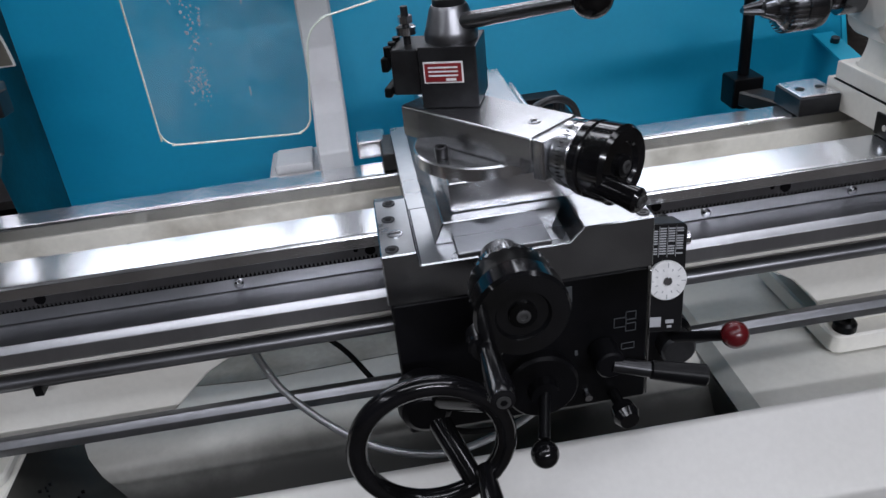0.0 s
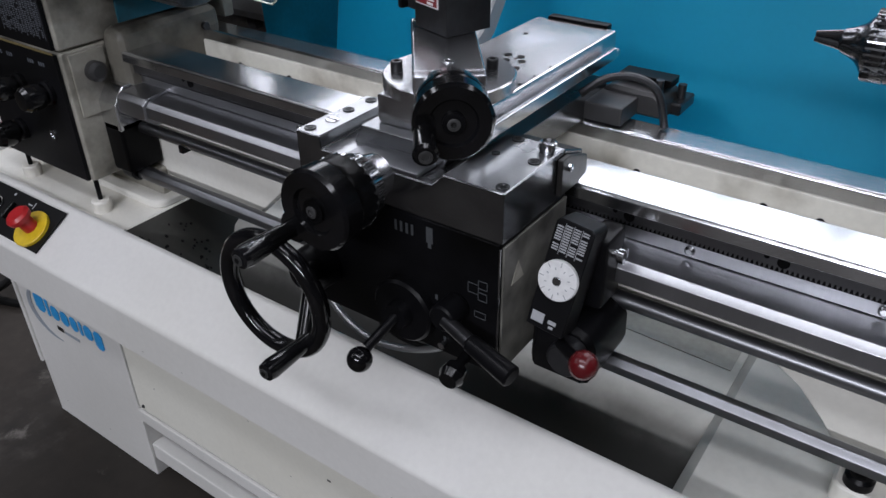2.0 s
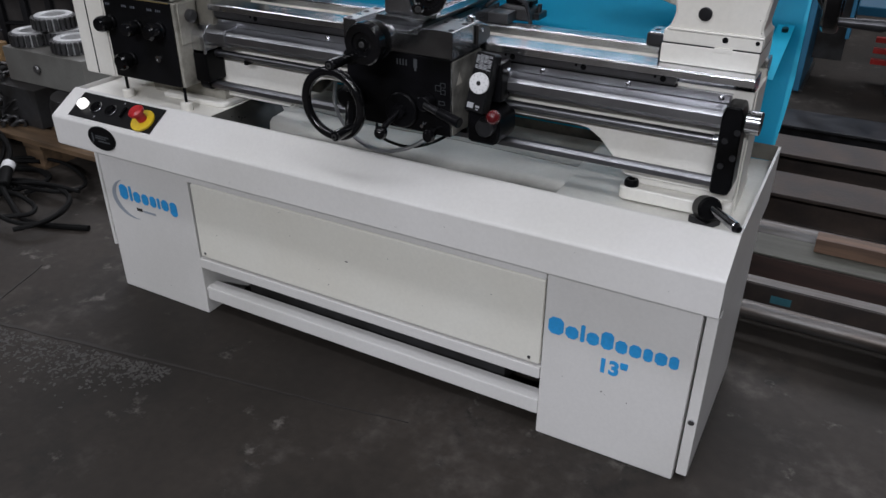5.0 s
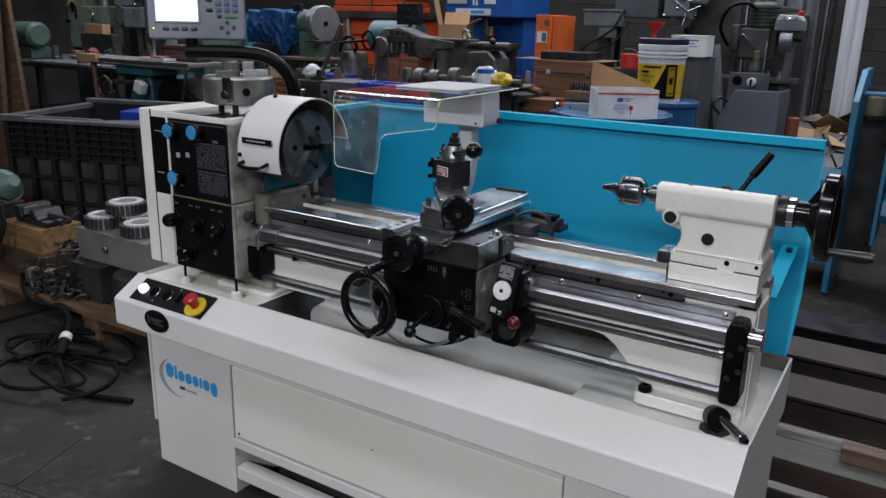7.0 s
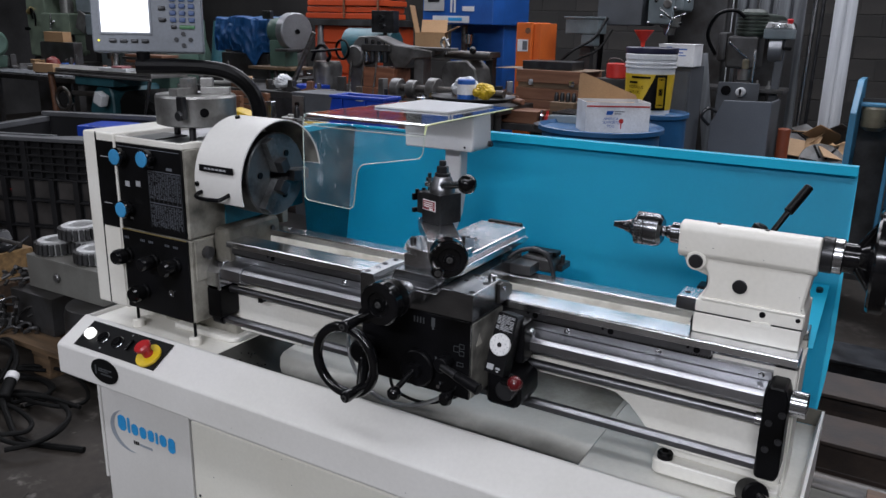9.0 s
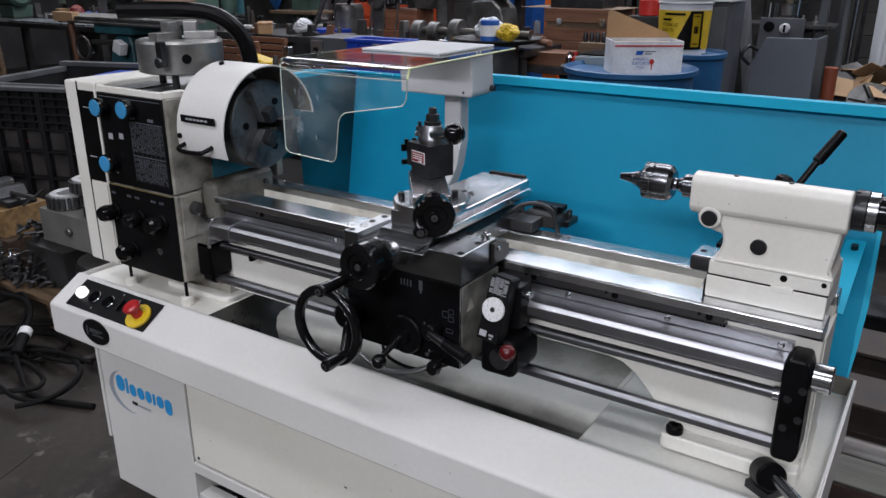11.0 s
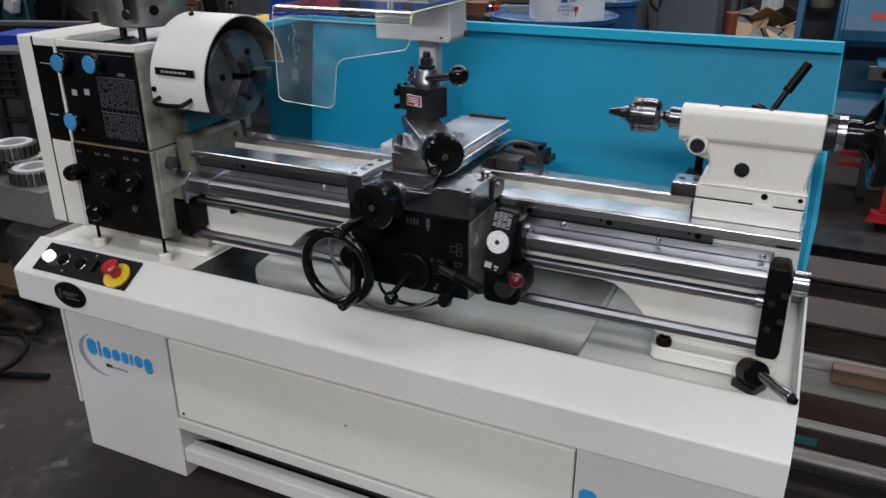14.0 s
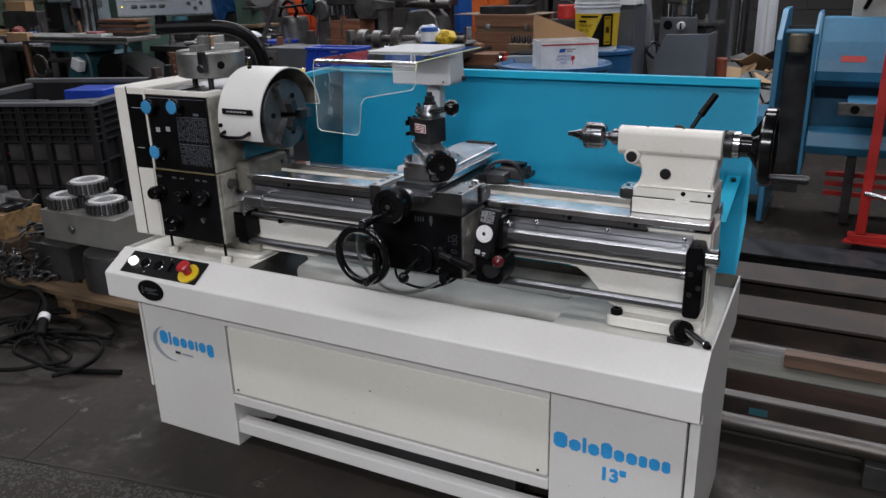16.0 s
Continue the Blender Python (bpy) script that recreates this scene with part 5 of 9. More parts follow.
# cross slide
cs = part("cross_slide", P([(-0.214, 0.9555), (-0.216, 0.958), (-0.216, 0.984), (-0.214, 0.986), (-0.104, 0.986), (-0.102, 0.984), (-0.102, 0.966), (-0.094, 0.964), (-0.094, 0.958), (-0.096, 0.9555)], "y", -0.058, 0.272, 0.0008), SLIDESTEEL, car, "bright steel cross slide with tapped holes")
for x, y, r in ((-0.160, 0.103, 0.0045), (-0.142, 0.108, 0.0045), (-0.151, 0.121, 0.0045), (-0.167, 0.120, 0.0045), (-0.153, 0.112, 0.002), (-0.137, 0.086, 0.0045), (-0.108, 0.045, 0.0018), (-0.107, 0.075, 0.0018), (-0.107, 0.11, 0.0018), (-0.19, 0.20, 0.003)):
    part("tapped_hole", C((x, y, 0.9858), (x, y, 0.9866), r, seg=14), BLACK, cs)
part("slide_end", B(-0.20, -0.115, 0.272, 0.288, 0.958, 0.99, 0.003), BLACK, cs)
part("scale_strip", B(-0.0935, -0.089, -0.05, 0.25, 0.959, 0.973, 0.001), STEEL, cs)
# taper slide, guard for the screw and its hose behind
tb = part("rear_bracket", P([(-0.100, 0.898), (-0.100, 0.922), (-0.088, 0.930), (-0.030, 0.928), (-0.018, 0.918), (-0.014, 0.898)], "y", 0.238, 0.30, 0.004), DARKIRON, car, "black rear bracket")
part("bracket_plate", B(-0.088, -0.020, 0.262, 0.29, 0.9302, 0.940, 0.001), BLACK, tb)
part("bracket_screw", C((-0.030, 0.250, 0.926), (-0.030, 0.250, 0.944), 0.005, seg=14), GUNMETAL, tb)
part("conduit", T([(-0.096, 0.170, 0.938), (-0.076, 0.190, 0.954), (-0.045, 0.205, 0.958), (-0.018, 0.214, 0.942), (-0.006, 0.218, 0.900)], 0.0048, 10), GUNMETAL, tb, "grey flexible conduit")
part("rear_clamp", P([(-0.05, 0.898), (-0.05, 0.906), (-0.016, 0.913), (-0.004, 0.913), (-0.004, 0.898)], "y", 0.262, 0.312, 0.002), GUNMETAL, car)
part("rear_clamp_screw", C((-0.014, 0.288, 0.913), (-0.014, 0.288, 0.930), 0.0055, seg=14), GUNMETAL, car)

# ---- compound rest ----
comp = thing("compound_rest", (-0.165, 0.0, 0.986), "bright steel compound rest set at an angle on the cross slide", "compound slide")
CA = math.atan2(0.61, 0.79)
CM = Matrix.Translation((-0.176, 0.006, 0)) @ Matrix.Rotation(CA, 4, "Z")
def on_comp(bm):
    bmesh.ops.transform(bm, matrix=CM, verts=bm.verts)
    return bm
part("swivel_base", R([(0, 0.070), (0.012, 0.070), (0.0135, 0.0685)], (-0.170, 0.006, 0.9862), (0, 0, 1), 56), SLIDESTEEL, comp)
for s in (-1, 1):
    p = CM @ Vector((s * 0.050, 0.0, 1.0))
    part("clamp_bolt", R([(0, 0.0065), (0.010, 0.0065), (0.011, 0.0058), (0.011, 0.0035), (0.007, 0.003)], p, (0, 0, 1), 18), GUNMETAL, comp)
part("compound_base", on_comp(B(-0.030, 0.030, -0.082, 0.075, 1.0, 1.012, 0.001)), SLIDESTEEL, comp)
part("compound_slide", on_comp(P([(-0.034, 1.0122), (-0.034, 1.0325), (-0.032, 1.0345), (0.032, 1.0345), (0.034, 1.0325), (0.034, 1.0122)], "y", -0.098, 0.07, 0.0008)), SLIDESTEEL, comp)
part("end_bearing", on_comp(B(-0.033, 0.033, -0.112, -0.0982, 0.995, 1.0335, 0.002)), SLIDESTEEL, comp)
socket_screw(CM @ Vector((0.0, -0.075, 1.0345)), 0.006, (0, 0, 1), comp, SLIDESTEEL, 0.0012)
w = CM.to_3x3() @ Vector((0, -1, 0))
c0 = CM @ Vector((0, -0.112, 1.013))
dl = part("graduated_dial", R([(0, 0.026), (0.003, 0.0305), (0.020, 0.0315), (0.022, 0.030)], c0, w, 40), CHROME, comp, "chrome graduated dial")
bm = bmesh.new()
q = w.to_track_quat("Z", "Y").to_matrix().to_4x4()
for k in range(50):
    B(-0.0004, 0.0004, 0.0313, 0.0318, 0.010, 0.017 - 0.003 * (k % 5 != 0), turn=Matrix.Translation(c0) @ q @ Matrix.Rotation(2 * math.pi * k / 50, 4, "Z"), into=bm)
part("graduations", bm, BLACK, dl)
hd = part("ball_crank", R([(0, 0.030), (0.002, 0.0345), (0.010, 0.035), (0.012, 0.033), (0.014, 0.035), (0.034, 0.036), (0.038, 0.033), (0.038, 0.022), (0.035, 0.02)], c0 + w * 0.022, w, 40), KNOB, comp, "black gloss crank disc")
part("crank_centre", R([(0, 0.010), (0.004, 0.010), (0.005, 0.006)], c0 + w * 0.057, w, 20), BLACK, hd)
part("crank_screw", R([(0, 0.0058), (0.0015, 0.0058), (0.002, 0.0048), (0.002, 0.003), (0.0005, 0.0028)], c0 + w * 0.0615, w, 18), NICKEL, hd)
side = w.cross(Vector((0, 0, 1)))
gp = c0 + w * 0.050 + side * 0.025 + Vector((0, 0, -0.008))
part("crank_grip", R([(0, 0.0105), (0.012, 0.010), (0.030, 0.0105), (0.040, 0.0115), (0.043, 0.009)], gp, w + Vector((0, 0, -0.15)), 20), KNOB, hd)
part("grip_screw", R([(0, 0.006), (0.002, 0.006), (0.002, 0.0034), (0.0006, 0.003)], gp + (w + Vector((0, 0, -0.15))).normalized() * 0.0431, w + Vector((0, 0, -0.15)), 16), NICKEL, hd)

# ---- tool post ----
post = thing("tool_post", (-0.185, 0.035, 1.042), "blackened steel quick-change tool post with ball handle", "tool post")
PA = radians(-19)
PM = Matrix.Translation((-0.188, 0.040, -0.0075)) @ Matrix.Rotation(PA, 4, "Z")
def on_post(bm):
    bmesh.ops.transform(bm, matrix=PM, verts=bm.verts)
    return bm
part("block", on_post(B(-0.0285, 0.0285, -0.030, 0.027, 1.0425, 1.103, 0.0012)), GUNMETAL, post)
lb = part("rating_label", on_post(B(-0.024, 0.015, -0.0312, -0.0301, 1.068, 1.089)), LABELWHITE, post, "red and white label")
part("label_field", on_post(B(-0.0225, 0.0135, -0.0318, -0.0313, 1.0695, 1.0875)), REDLABEL, lb)
part("label_print", on_post(bars([(-0.019, 0.010, 1.083 - k * 0.004, 1.0845 - k * 0.004) for k in range(3)] + [(-0.002, 0.008, 1.0705, 1.073)], pose(0, -0.0319, 0, 90))), LABELWHITE, lb)
th = part("tool_holder", on_post(B(-0.060, -0.0315, -0.018, 0.034, 1.052, 1.098, 0.002)), GUNMETAL, post, "blackened tool holder")
part("holder_jaw", on_post(B(-0.068, -0.060, -0.026, 0.030, 1.078, 1.092, 0.002)), BLACK, th)
part("holder_jaw", on_post(B(-0.068, -0.060, -0.026, 0.030, 1.052, 1.062, 0.002)), BLACK, th)
for k in range(3):
    part("holder_screw", on_post(C((-0.062, -0.016 + k * 0.018, 1.092), (-0.062, -0.016 + k * 0.018, 1.101), 0.0042, seg=8)), BLACK, th)
nt = part("height_stud", on_post(C((-0.046, 0.004, 1.098), (-0.046, 0.004, 1.135), 0.0038, seg=14)), GUNMETAL, post)
part("height_nut", on_post(R([(0, 0.010), (0.007, 0.010), (0.008, 0.0085)], (-0.046, 0.004, 1.108), (0, 0, 1), 16)), CHROME, nt)
part("height_nut", on_post(C((-0.046, 0.004, 1.119), (-0.046, 0.004, 1.126), 0.0075, seg=6)), CHROME, nt)
part("cone", on_post(R([(0, 0.026), (0.006, 0.0265), (0.010, 0.025), (0.030, 0.019), (0.033, 0.017)], (0, 0, 1.1032), (0, 0, 1), 36)), RODSTEEL, post, "turned steel cone")
part("collar", on_post(R([(0, 0.016), (0.006, 0.016), (0.007, 0.014)], (0, 0, 1.1362), (0, 0, 1), 32)), GUNMETAL, post)
part("top_nut", on_post(R([(0, 0.0125), (0.012, 0.0125), (0.014, 0.010)], (0, 0, 1.1432), (0, 0, 1), 6)), GUNMETAL, post)
part("top_stud", on_post(C((0, 0, 1.157), (0, 0, 1.168), 0.0075, chamfer=0.0015, seg=16)), GUNMETAL, post)
e0, e1 = Vector((-0.180, 0.028, 1.113)), Vector((-0.084, -0.053, 1.138))
lv = part("handle_arm", C(e0, e1, 0.0085, 0.0065, seg=20), SADDLE, post, "steel handle arm")
part("handle_ball", ball((-0.077, -0.060, 1.141), 0.0185), KNOB, lv, "black ball knob")

# ---- clear shield on its post ----
sh = thing("tool_shield", (-0.33, 0.34, 0.88), "clear acrylic tool shield on a pale grey post", "safety shield")
part("post_foot", B(-0.42, -0.3525, 0.245, 0.33, 0.862, 0.892, 0.004), PALEGREY, sh)
part("foot_clamp", B(-0.41, -0.36, 0.240, 0.30, 0.892, 0.906, 0.004), PALEGREY, sh)
part("foot_clamp", B(-0.30, -0.262, 0.240, 0.285, 0.898, 0.922, 0.003), SLIDESTEEL, sh)
part("post", P([(0.330, 1.15), (0.330, 1.03), (0.318, 0.985), (0.290, 0.950), (0.255, 0.930), (0.238, 0.915), (0.234, 0.864), (0.262, 0.864), (0.275, 0.905), (0.320, 0.935), (0.350, 0.975), (0.366, 1.03), (0.366, 1.15)], "x", -0.352, -0.308, 0.003), PALEGREY, sh)
bx = part("hinge_box", P([(-0.435, 1.140), (-0.435, 1.228), (-0.252, 1.238), (-0.248, 1.150), (-0.252, 1.140)], "y", 0.28, 0.372, 0.003), PALEGREY, sh)
part("hinge_pin", C((-0.2485, 0.36, 1.152), (-0.240, 0.36, 1.152), 0.007, seg=14), GUNMETAL, bx)
part("box_screw", C((-0.27, 0.2798, 1.15), (-0.27, 0.2785, 1.15), 0.003, seg=10), GUNMETAL, bx)
yF, zT = -0.071, 1.243
def filleted(pts, radii):
    """An outline with its corners rounded."""
    out_ = []
    n = len(pts)
    for k, r in enumerate(radii):
        p, a, b = Vector(pts[k]), Vector(pts[k - 1]), Vector(pts[(k + 1) % n])
        if not r:
            out_.append(tuple(p))
            continue
        ua, ub = (a - p).normalized(), (b - p).normalized()
        for s_ in range(7):
            t_ = s_ / 6
            out_.append(tuple((p + ua * r) * (1 - t_) ** 2 + p * 2 * t_ * (1 - t_) + (p + ub * r) * t_ ** 2))
    return out_
front = filleted([(-0.456, 1.225), (-0.456, 1.066), (-0.331, 1.060), (-0.318, 1.153), (-0.168, 1.181), (-0.164, 1.225)], (0, 0.016, 0.016, 0.022, 0.016, 0))
sheet = part("clear_front", P(front, "y", yF - 0.002, yF + 0.002), SCRATCHED, sh, "clear scratched acrylic front")
arc = [radians(a) for a in range(180, 89, -10)]
prof = [(yF + 0.018 + 0.020 * math.cos(a), 1.2245 + 0.020 * math.sin(a)) for a in arc] + [(0.33, 1.2445), (0.33, 1.2405)] + [(yF + 0.018 + 0.016 * math.cos(a), 1.2245 + 0.016 * math.sin(a)) for a in arc[::-1]]
bm = bmesh.new()
lows, highs = [], []
for y, z in prof:
    s = max(0.0, min(1.0, (y - yF) / 0.40))
    lows.append(bm.verts.new((-0.456 + 0.012 * s, y, z)))
    highs.append(bm.verts.new((-0.164 - 0.012 * s, y, z)))
bm.faces.new(lows[::-1]), bm.faces.new(highs)
for k in range(len(prof)):
    j = (k + 1) % len(prof)
    bm.faces.new((lows[k], lows[j], highs[j], highs[k]))
top = part("clear_top", bm, ACRYLICTOP, sh, "clear acrylic top with a bend")
edge = [Vector((x, yF, z)) for x, z in front]
part("polished_edge", T(edge, 0.0009, 6, steps=3), EDGEANDGLINT, sh, "bright sawn acrylic edge")
part("polished_edge", T([(-0.164, yF, 1.2255), (-0.164, yF + 0.006, 1.238), (-0.1645, yF + 0.02, 1.2426), (-0.170, 0.12, 1.2427), (-0.176, 0.33, 1.2427)], 0.0018, 6), YELLOWEDGE, sh)
part("polished_edge", T([(-0.456, yF, 1.2255), (-0.456, yF + 0.006, 1.238), (-0.4555, yF + 0.02, 1.2426), (-0.450, 0.12, 1.2427), (-0.444, 0.33, 1.2427)], 0.0010, 6), EDGEANDGLINT, sh)
# pale tube paints in the glint where the sheet bends
part("bend_line", T([(-0.455, yF - 0.0022, 1.2235), (-0.36, yF - 0.0022, 1.2215), (-0.25, yF - 0.0022, 1.2215), (-0.165, yF - 0.0022, 1.2225)], 0.0009, 6), EDGEANDGLINT, sh, "pale strip painted as the glint along the bend")
part("mount_plate", B(-0.410, -0.222, 0.115, 0.325, 1.2452, 1.249, 0.001), PALEGREY, sh, "pale grey mounting plate")
for o in (sheet, top):
    o.visible_shadow = False
random.seed(5)
bm = bmesh.new()
for k in range(64):
    v = 1.210 - 0.068 * (k / 64) ** 0.9
    u = random.gauss(-0.404 - 0.05 * (1.210 - v), 0.0045)
    s = random.uniform(0.0003, 0.0007) * (2.0 if k % 8 == 0 else 1)
    B(u - s, u + s, yF - 0.0028, yF - 0.0021, v - s * random.uniform(0.8, 1.8), v + s * random.uniform(0.8, 1.8), into=bm)
for k in range(150):
    u, v = random.gauss(-0.413, 0.0055), random.gauss(1.117, 0.010)
    s = random.uniform(0.00015, 0.00045) * (2.2 if k % 20 == 0 else 1)
    B(u - s, u + s, yF - 0.0028, yF - 0.0021, v - s * random.uniform(0.8, 2), v + s * random.uniform(0.8, 2), into=bm)
for u, v in ((-0.366, 1.174), (-0.374, 1.100), (-0.421, 1.182)):
    B(u, u + 0.0011, yF - 0.0028, yF - 0.0021, v, v + 0.008, into=bm)
part("splash_haze", bm, DUST, sh, "dried coolant specks")["kind"] = "stuff"

# ---- tailstock ----
ts = thing("tailstock", (0.42, 0.12, ZW), "cream cast tailstock with black handwheel and clamp lever", "tailstock")
tf = 0.066
part("barrel_housing", P([(0.068, 1.038), (0.063, 1.046), (0.062, 1.082), (0.0635, 1.090), (0.068, 1.0955), (0.076, 1.0975), (0.086, 1.0982), (0.098, 1.0960), (0.120, 1.089), (0.150, 1.077), (0.168, 1.066), (0.178, 1.056), (0.178, 1.05), (0.172, 1.038), (0.078, 1.032)], "x", 0.288, 0.516, 0.002), CREAM, ts)
body = [(0.328, 1.045), (0.333, 1.022), (0.341, 1.008), (0.3445, 0.995), (0.3425, 0.981), (0.335, 0.962), (0.3295, 0.947), (0.328, 0.9365), (0.508, 0.9365), (0.510, 0.962), (0.503, 0.974), (0.512, 1.045)]
part("body", P(body, "y", tf + 0.006, 0.172, 0.004), CREAM, ts)
part("boss", R([(0, 0.0176), (0.005, 0.0176), (0.007, 0.0160)], (0.322, 0.069, 1.031), (0, -1, 0), 32), CREAM, ts)
part("boss_neck", C((0.322, 0.10, 1.031), (0.322, 0.0691, 1.031), 0.0180), CREAM, ts)
part("boss_web", P([(0.296, 1.045), (0.297, 1.025), (0.310, 1.010), (0.335, 1.002), (0.356, 1.0), (0.356, 1.05)], "y", 0.082, 0.15, 0.004), CREAM, ts)
part("plug", R([(0, 0.0125), (0.003, 0.0125), (0.004, 0.0105)], (0.322, 0.0618, 1.031), (0, -1, 0), 28), GUNMETAL, ts, "dark round plug")
part("plug", R([(0, 0.0125), (0.003, 0.0125), (0.004, 0.0105)], (0.399, tf + 0.006, 0.9945), (0, -1, 0), 28), GUNMETAL, ts, "dark round plug")
part("screw_hole", C((0.442, tf + 0.0035, 0.952), (0.442, tf + 0.0022, 0.952), 0.0055, seg=16), BLACK, ts)
part("screw_hole", C((0.499, tf + 0.0035, 0.953), (0.499, tf + 0.0022, 0.953), 0.004, seg=16), BLACK, ts)
part("ledge", B(0.336, 0.509, tf + 0.001, 0.175, 0.960, 0.9645, 0.002), CREAM, ts)
part("base_upper", B(0.328, 0.508, tf + 0.003, 0.20, 0.9362, 0.9598, 0.003), CREAM, ts)
part("base", B(0.327, 0.507, tf + 0.001, 0.215, ZW + 0.0006, 0.9352, 0.003), CREAM, ts)
part("seam_line", B(0.3275, 0.5072, tf + 0.0022, 0.20, 0.9350, 0.9364), BLACK, ts)
part("seam_key", B(0.425, 0.458, tf - 0.0002, 0.08, 0.928, 0.9375, 0.001), CREAM, ts)
part("wiper", B(0.3235, 0.3268, tf + 0.004, 0.10, ZW + 0.001, 0.925, 0.0008), BLACK, ts)
part("wiper_screw", C((0.3240, tf + 0.012, 0.912), (0.3205, tf + 0.012, 0.912), 0.004, seg=12), CHROME, ts)
random.seed(52)
bm = bmesh.new()
for k in range(3):
    x, z, s = random.uniform(0.345, 0.505), random.uniform(0.968, 1.03), random.uniform(0.0004, 0.0008)
    B(x - s, x + s * random.uniform(0.6, 2.5), tf + 0.0054, tf + 0.0060, z - s, z + s * 0.6, into=bm)
for k in range(3):
    x, z, s = random.uniform(0.30, 0.51), random.uniform(1.050, 1.080), random.uniform(0.0004, 0.0008)
    B(x - s, x + s * 2, 0.0614, 0.0630, z - s * 0.6, z + s * 0.6, into=bm)
part("paint_chip", bm, DARKIRON, ts, "small dark chips in the paint")["kind"] = "stuff"
part("quill", C((0.262, SY, SZ), (0.29, SY, SZ), 0.0195, chamfer=0.001), CHUCKSTEEL, ts, "polished quill")
for x in (0.30, 0.38, 0.47):
    part("oiler", C((x + 0.05, 0.084, 1.0975), (x + 0.05, 0.084, 1.0995), 0.004, seg=12), GUNMETAL, ts)
part("bearing_collar", C((0.516, SY, SZ), (0.534, SY, SZ), 0.031, chamfer=0.001), GUNMETAL, ts)
part("graduated_dial", R([(0, 0.028), (0.001, 0.0305), (0.014, 0.0305), (0.016, 0.028)], (0.534, SY, SZ), (1, 0, 0), 40), CHROME, ts, "chrome graduated dial")
part("hub", R([(0, 0.026), (0.03, 0.026), (0.034, 0.020), (0.05, 0.020)], (0.550, SY, SZ), (1, 0, 0), 32), KNOB, ts)
tw = part("handwheel", R([(0.002, 0.070), (0, 0.074), (0.001, 0.082), (0.005, 0.086), (0.024, 0.086), (0.028, 0.082), (0.028, 0.072), (0.024, 0.069), (0.002, 0.070)], (0.592, SY, SZ), (1, 0, 0), 56), KNOB, ts, "black gloss handwheel")
part("wheel_hub", R([(0, 0.024), (0.012, 0.024), (0.020, 0.018), (0.030, 0.016)], (0.566, SY, SZ), (1, 0, 0), 28), KNOB, tw)
part("dished_web", R([(0, 0.021), (0.020, 0.034), (0.034, 0.0705), (0.040, 0.0705), (0.027, 0.034), (0.008, 0.021)], (0.566, SY, SZ), (1, 0, 0), 48), KNOB, tw)
for k in range(3):
    a = radians(95 + 120 * k)
    part("spoke", C((0.570, SY + 0.014 * math.cos(a), SZ + 0.014 * math.sin(a)), (0.602, SY + 0.074 * math.cos(a), SZ + 0.074 * math.sin(a)), 0.0085, 0.0065, seg=14), KNOB, tw)
ha = radians(-112)
part("wheel_grip", R([(0, 0.008), (0.01, 0.0075), (0.02, 0.0085), (0.07, 0.0105), (0.078, 0.008)], (0.618, SY + 0.066 * math.cos(ha), SZ + 0.066 * math.sin(ha)), (1, 0, 0), 18), GUNMETAL, tw, "dark turned handle")
lvr = part("clamp_lever", C((0.419, 0.170, 1.060), (0.446, 0.192, 1.111), 0.0055, seg=16), BLACK, ts, "black clamp lever")
part("lever_grip", C((0.446, 0.192, 1.111), (0.473, 0.222, 1.157), 0.009, 0.0085, chamfer=0.002, seg=18), BLACK, lvr)
part("lever_boss", R([(0, 0.016), (0.02, 0.014), (0.024, 0.008)], (0.402, 0.165, 1.066), (0.3, 0.1, 0.9), 20), BLACK, ts)
cb = part("clamp_block", B(0.270, 0.3265, 0.176, 0.240, ZW + 0.0006, 0.922, 0.002), GUNMETAL, ts, "steel clamp block")
part("clamp_top", B(0.272, 0.3255, 0.178, 0.238, 0.9222, 0.9245, 0.001), STEEL, cb)
for x in (0.285, 0.312):
    part("clamp_hole", C((x, 0.205, 0.9246), (x, 0.205, 0.9252), 0.006, seg=14), BLACK, cb)
part("stop_rod", C((0.294, 0.376, 0.84), (0.294, 0.376, 1.008), 0.0085, seg=16), BLACK, ts)
part("rod_clamp", B(0.270, 0.318, 0.354, 0.398, 0.846, 0.893, 0.004), BLACK, ts)
part("rod_arm", P([(0.276, 0.3538), (0.312, 0.3538), (0.380, 0.232), (0.330, 0.232)], "z", 0.852, 0.876, 0.003), DARKIRON, ts)

# ---- drill chuck ----
dc = thing("drill_chuck", (0.2, SY, SZ), "polished steel keyed drill chuck in the tailstock quill", "drill chuck")
part("sleeve", R([(0.045, 0.0235), (0.049, 0.0275), (0.055, 0.0308), (0.062, 0.0312), (0.0635, 0.0295), (0.066, 0.0295), (0.067, 0.0312), (0.084, 0.0312), (0.091, 0.029), (0.097, 0.022), (0.098, 0.012)], (0.148, SY, SZ), (1, 0, 0), 48), CHUCKSTEEL, dc)
part("nose", R([(0.023, 0.007), (0.026, 0.0105), (0.034, 0.0135), (0.040, 0.0170), (0.0455, 0.0235)], (0.148, SY, SZ), (1, 0, 0), 40), CHUCKSTEEL, dc)
bm = bmesh.new()
for k in range(36):
    a = 2 * math.pi * k / 36
    B(0.196, 0.2135, -0.0009, 0.0009, 0.0302, 0.0312, turn=Matrix.Translation((0, SY, SZ)) @ Matrix.Rotation(a, 4, "X"), into=bm)
part("knurl", bm, SADDLE, dc)["kind"] = "stuff"
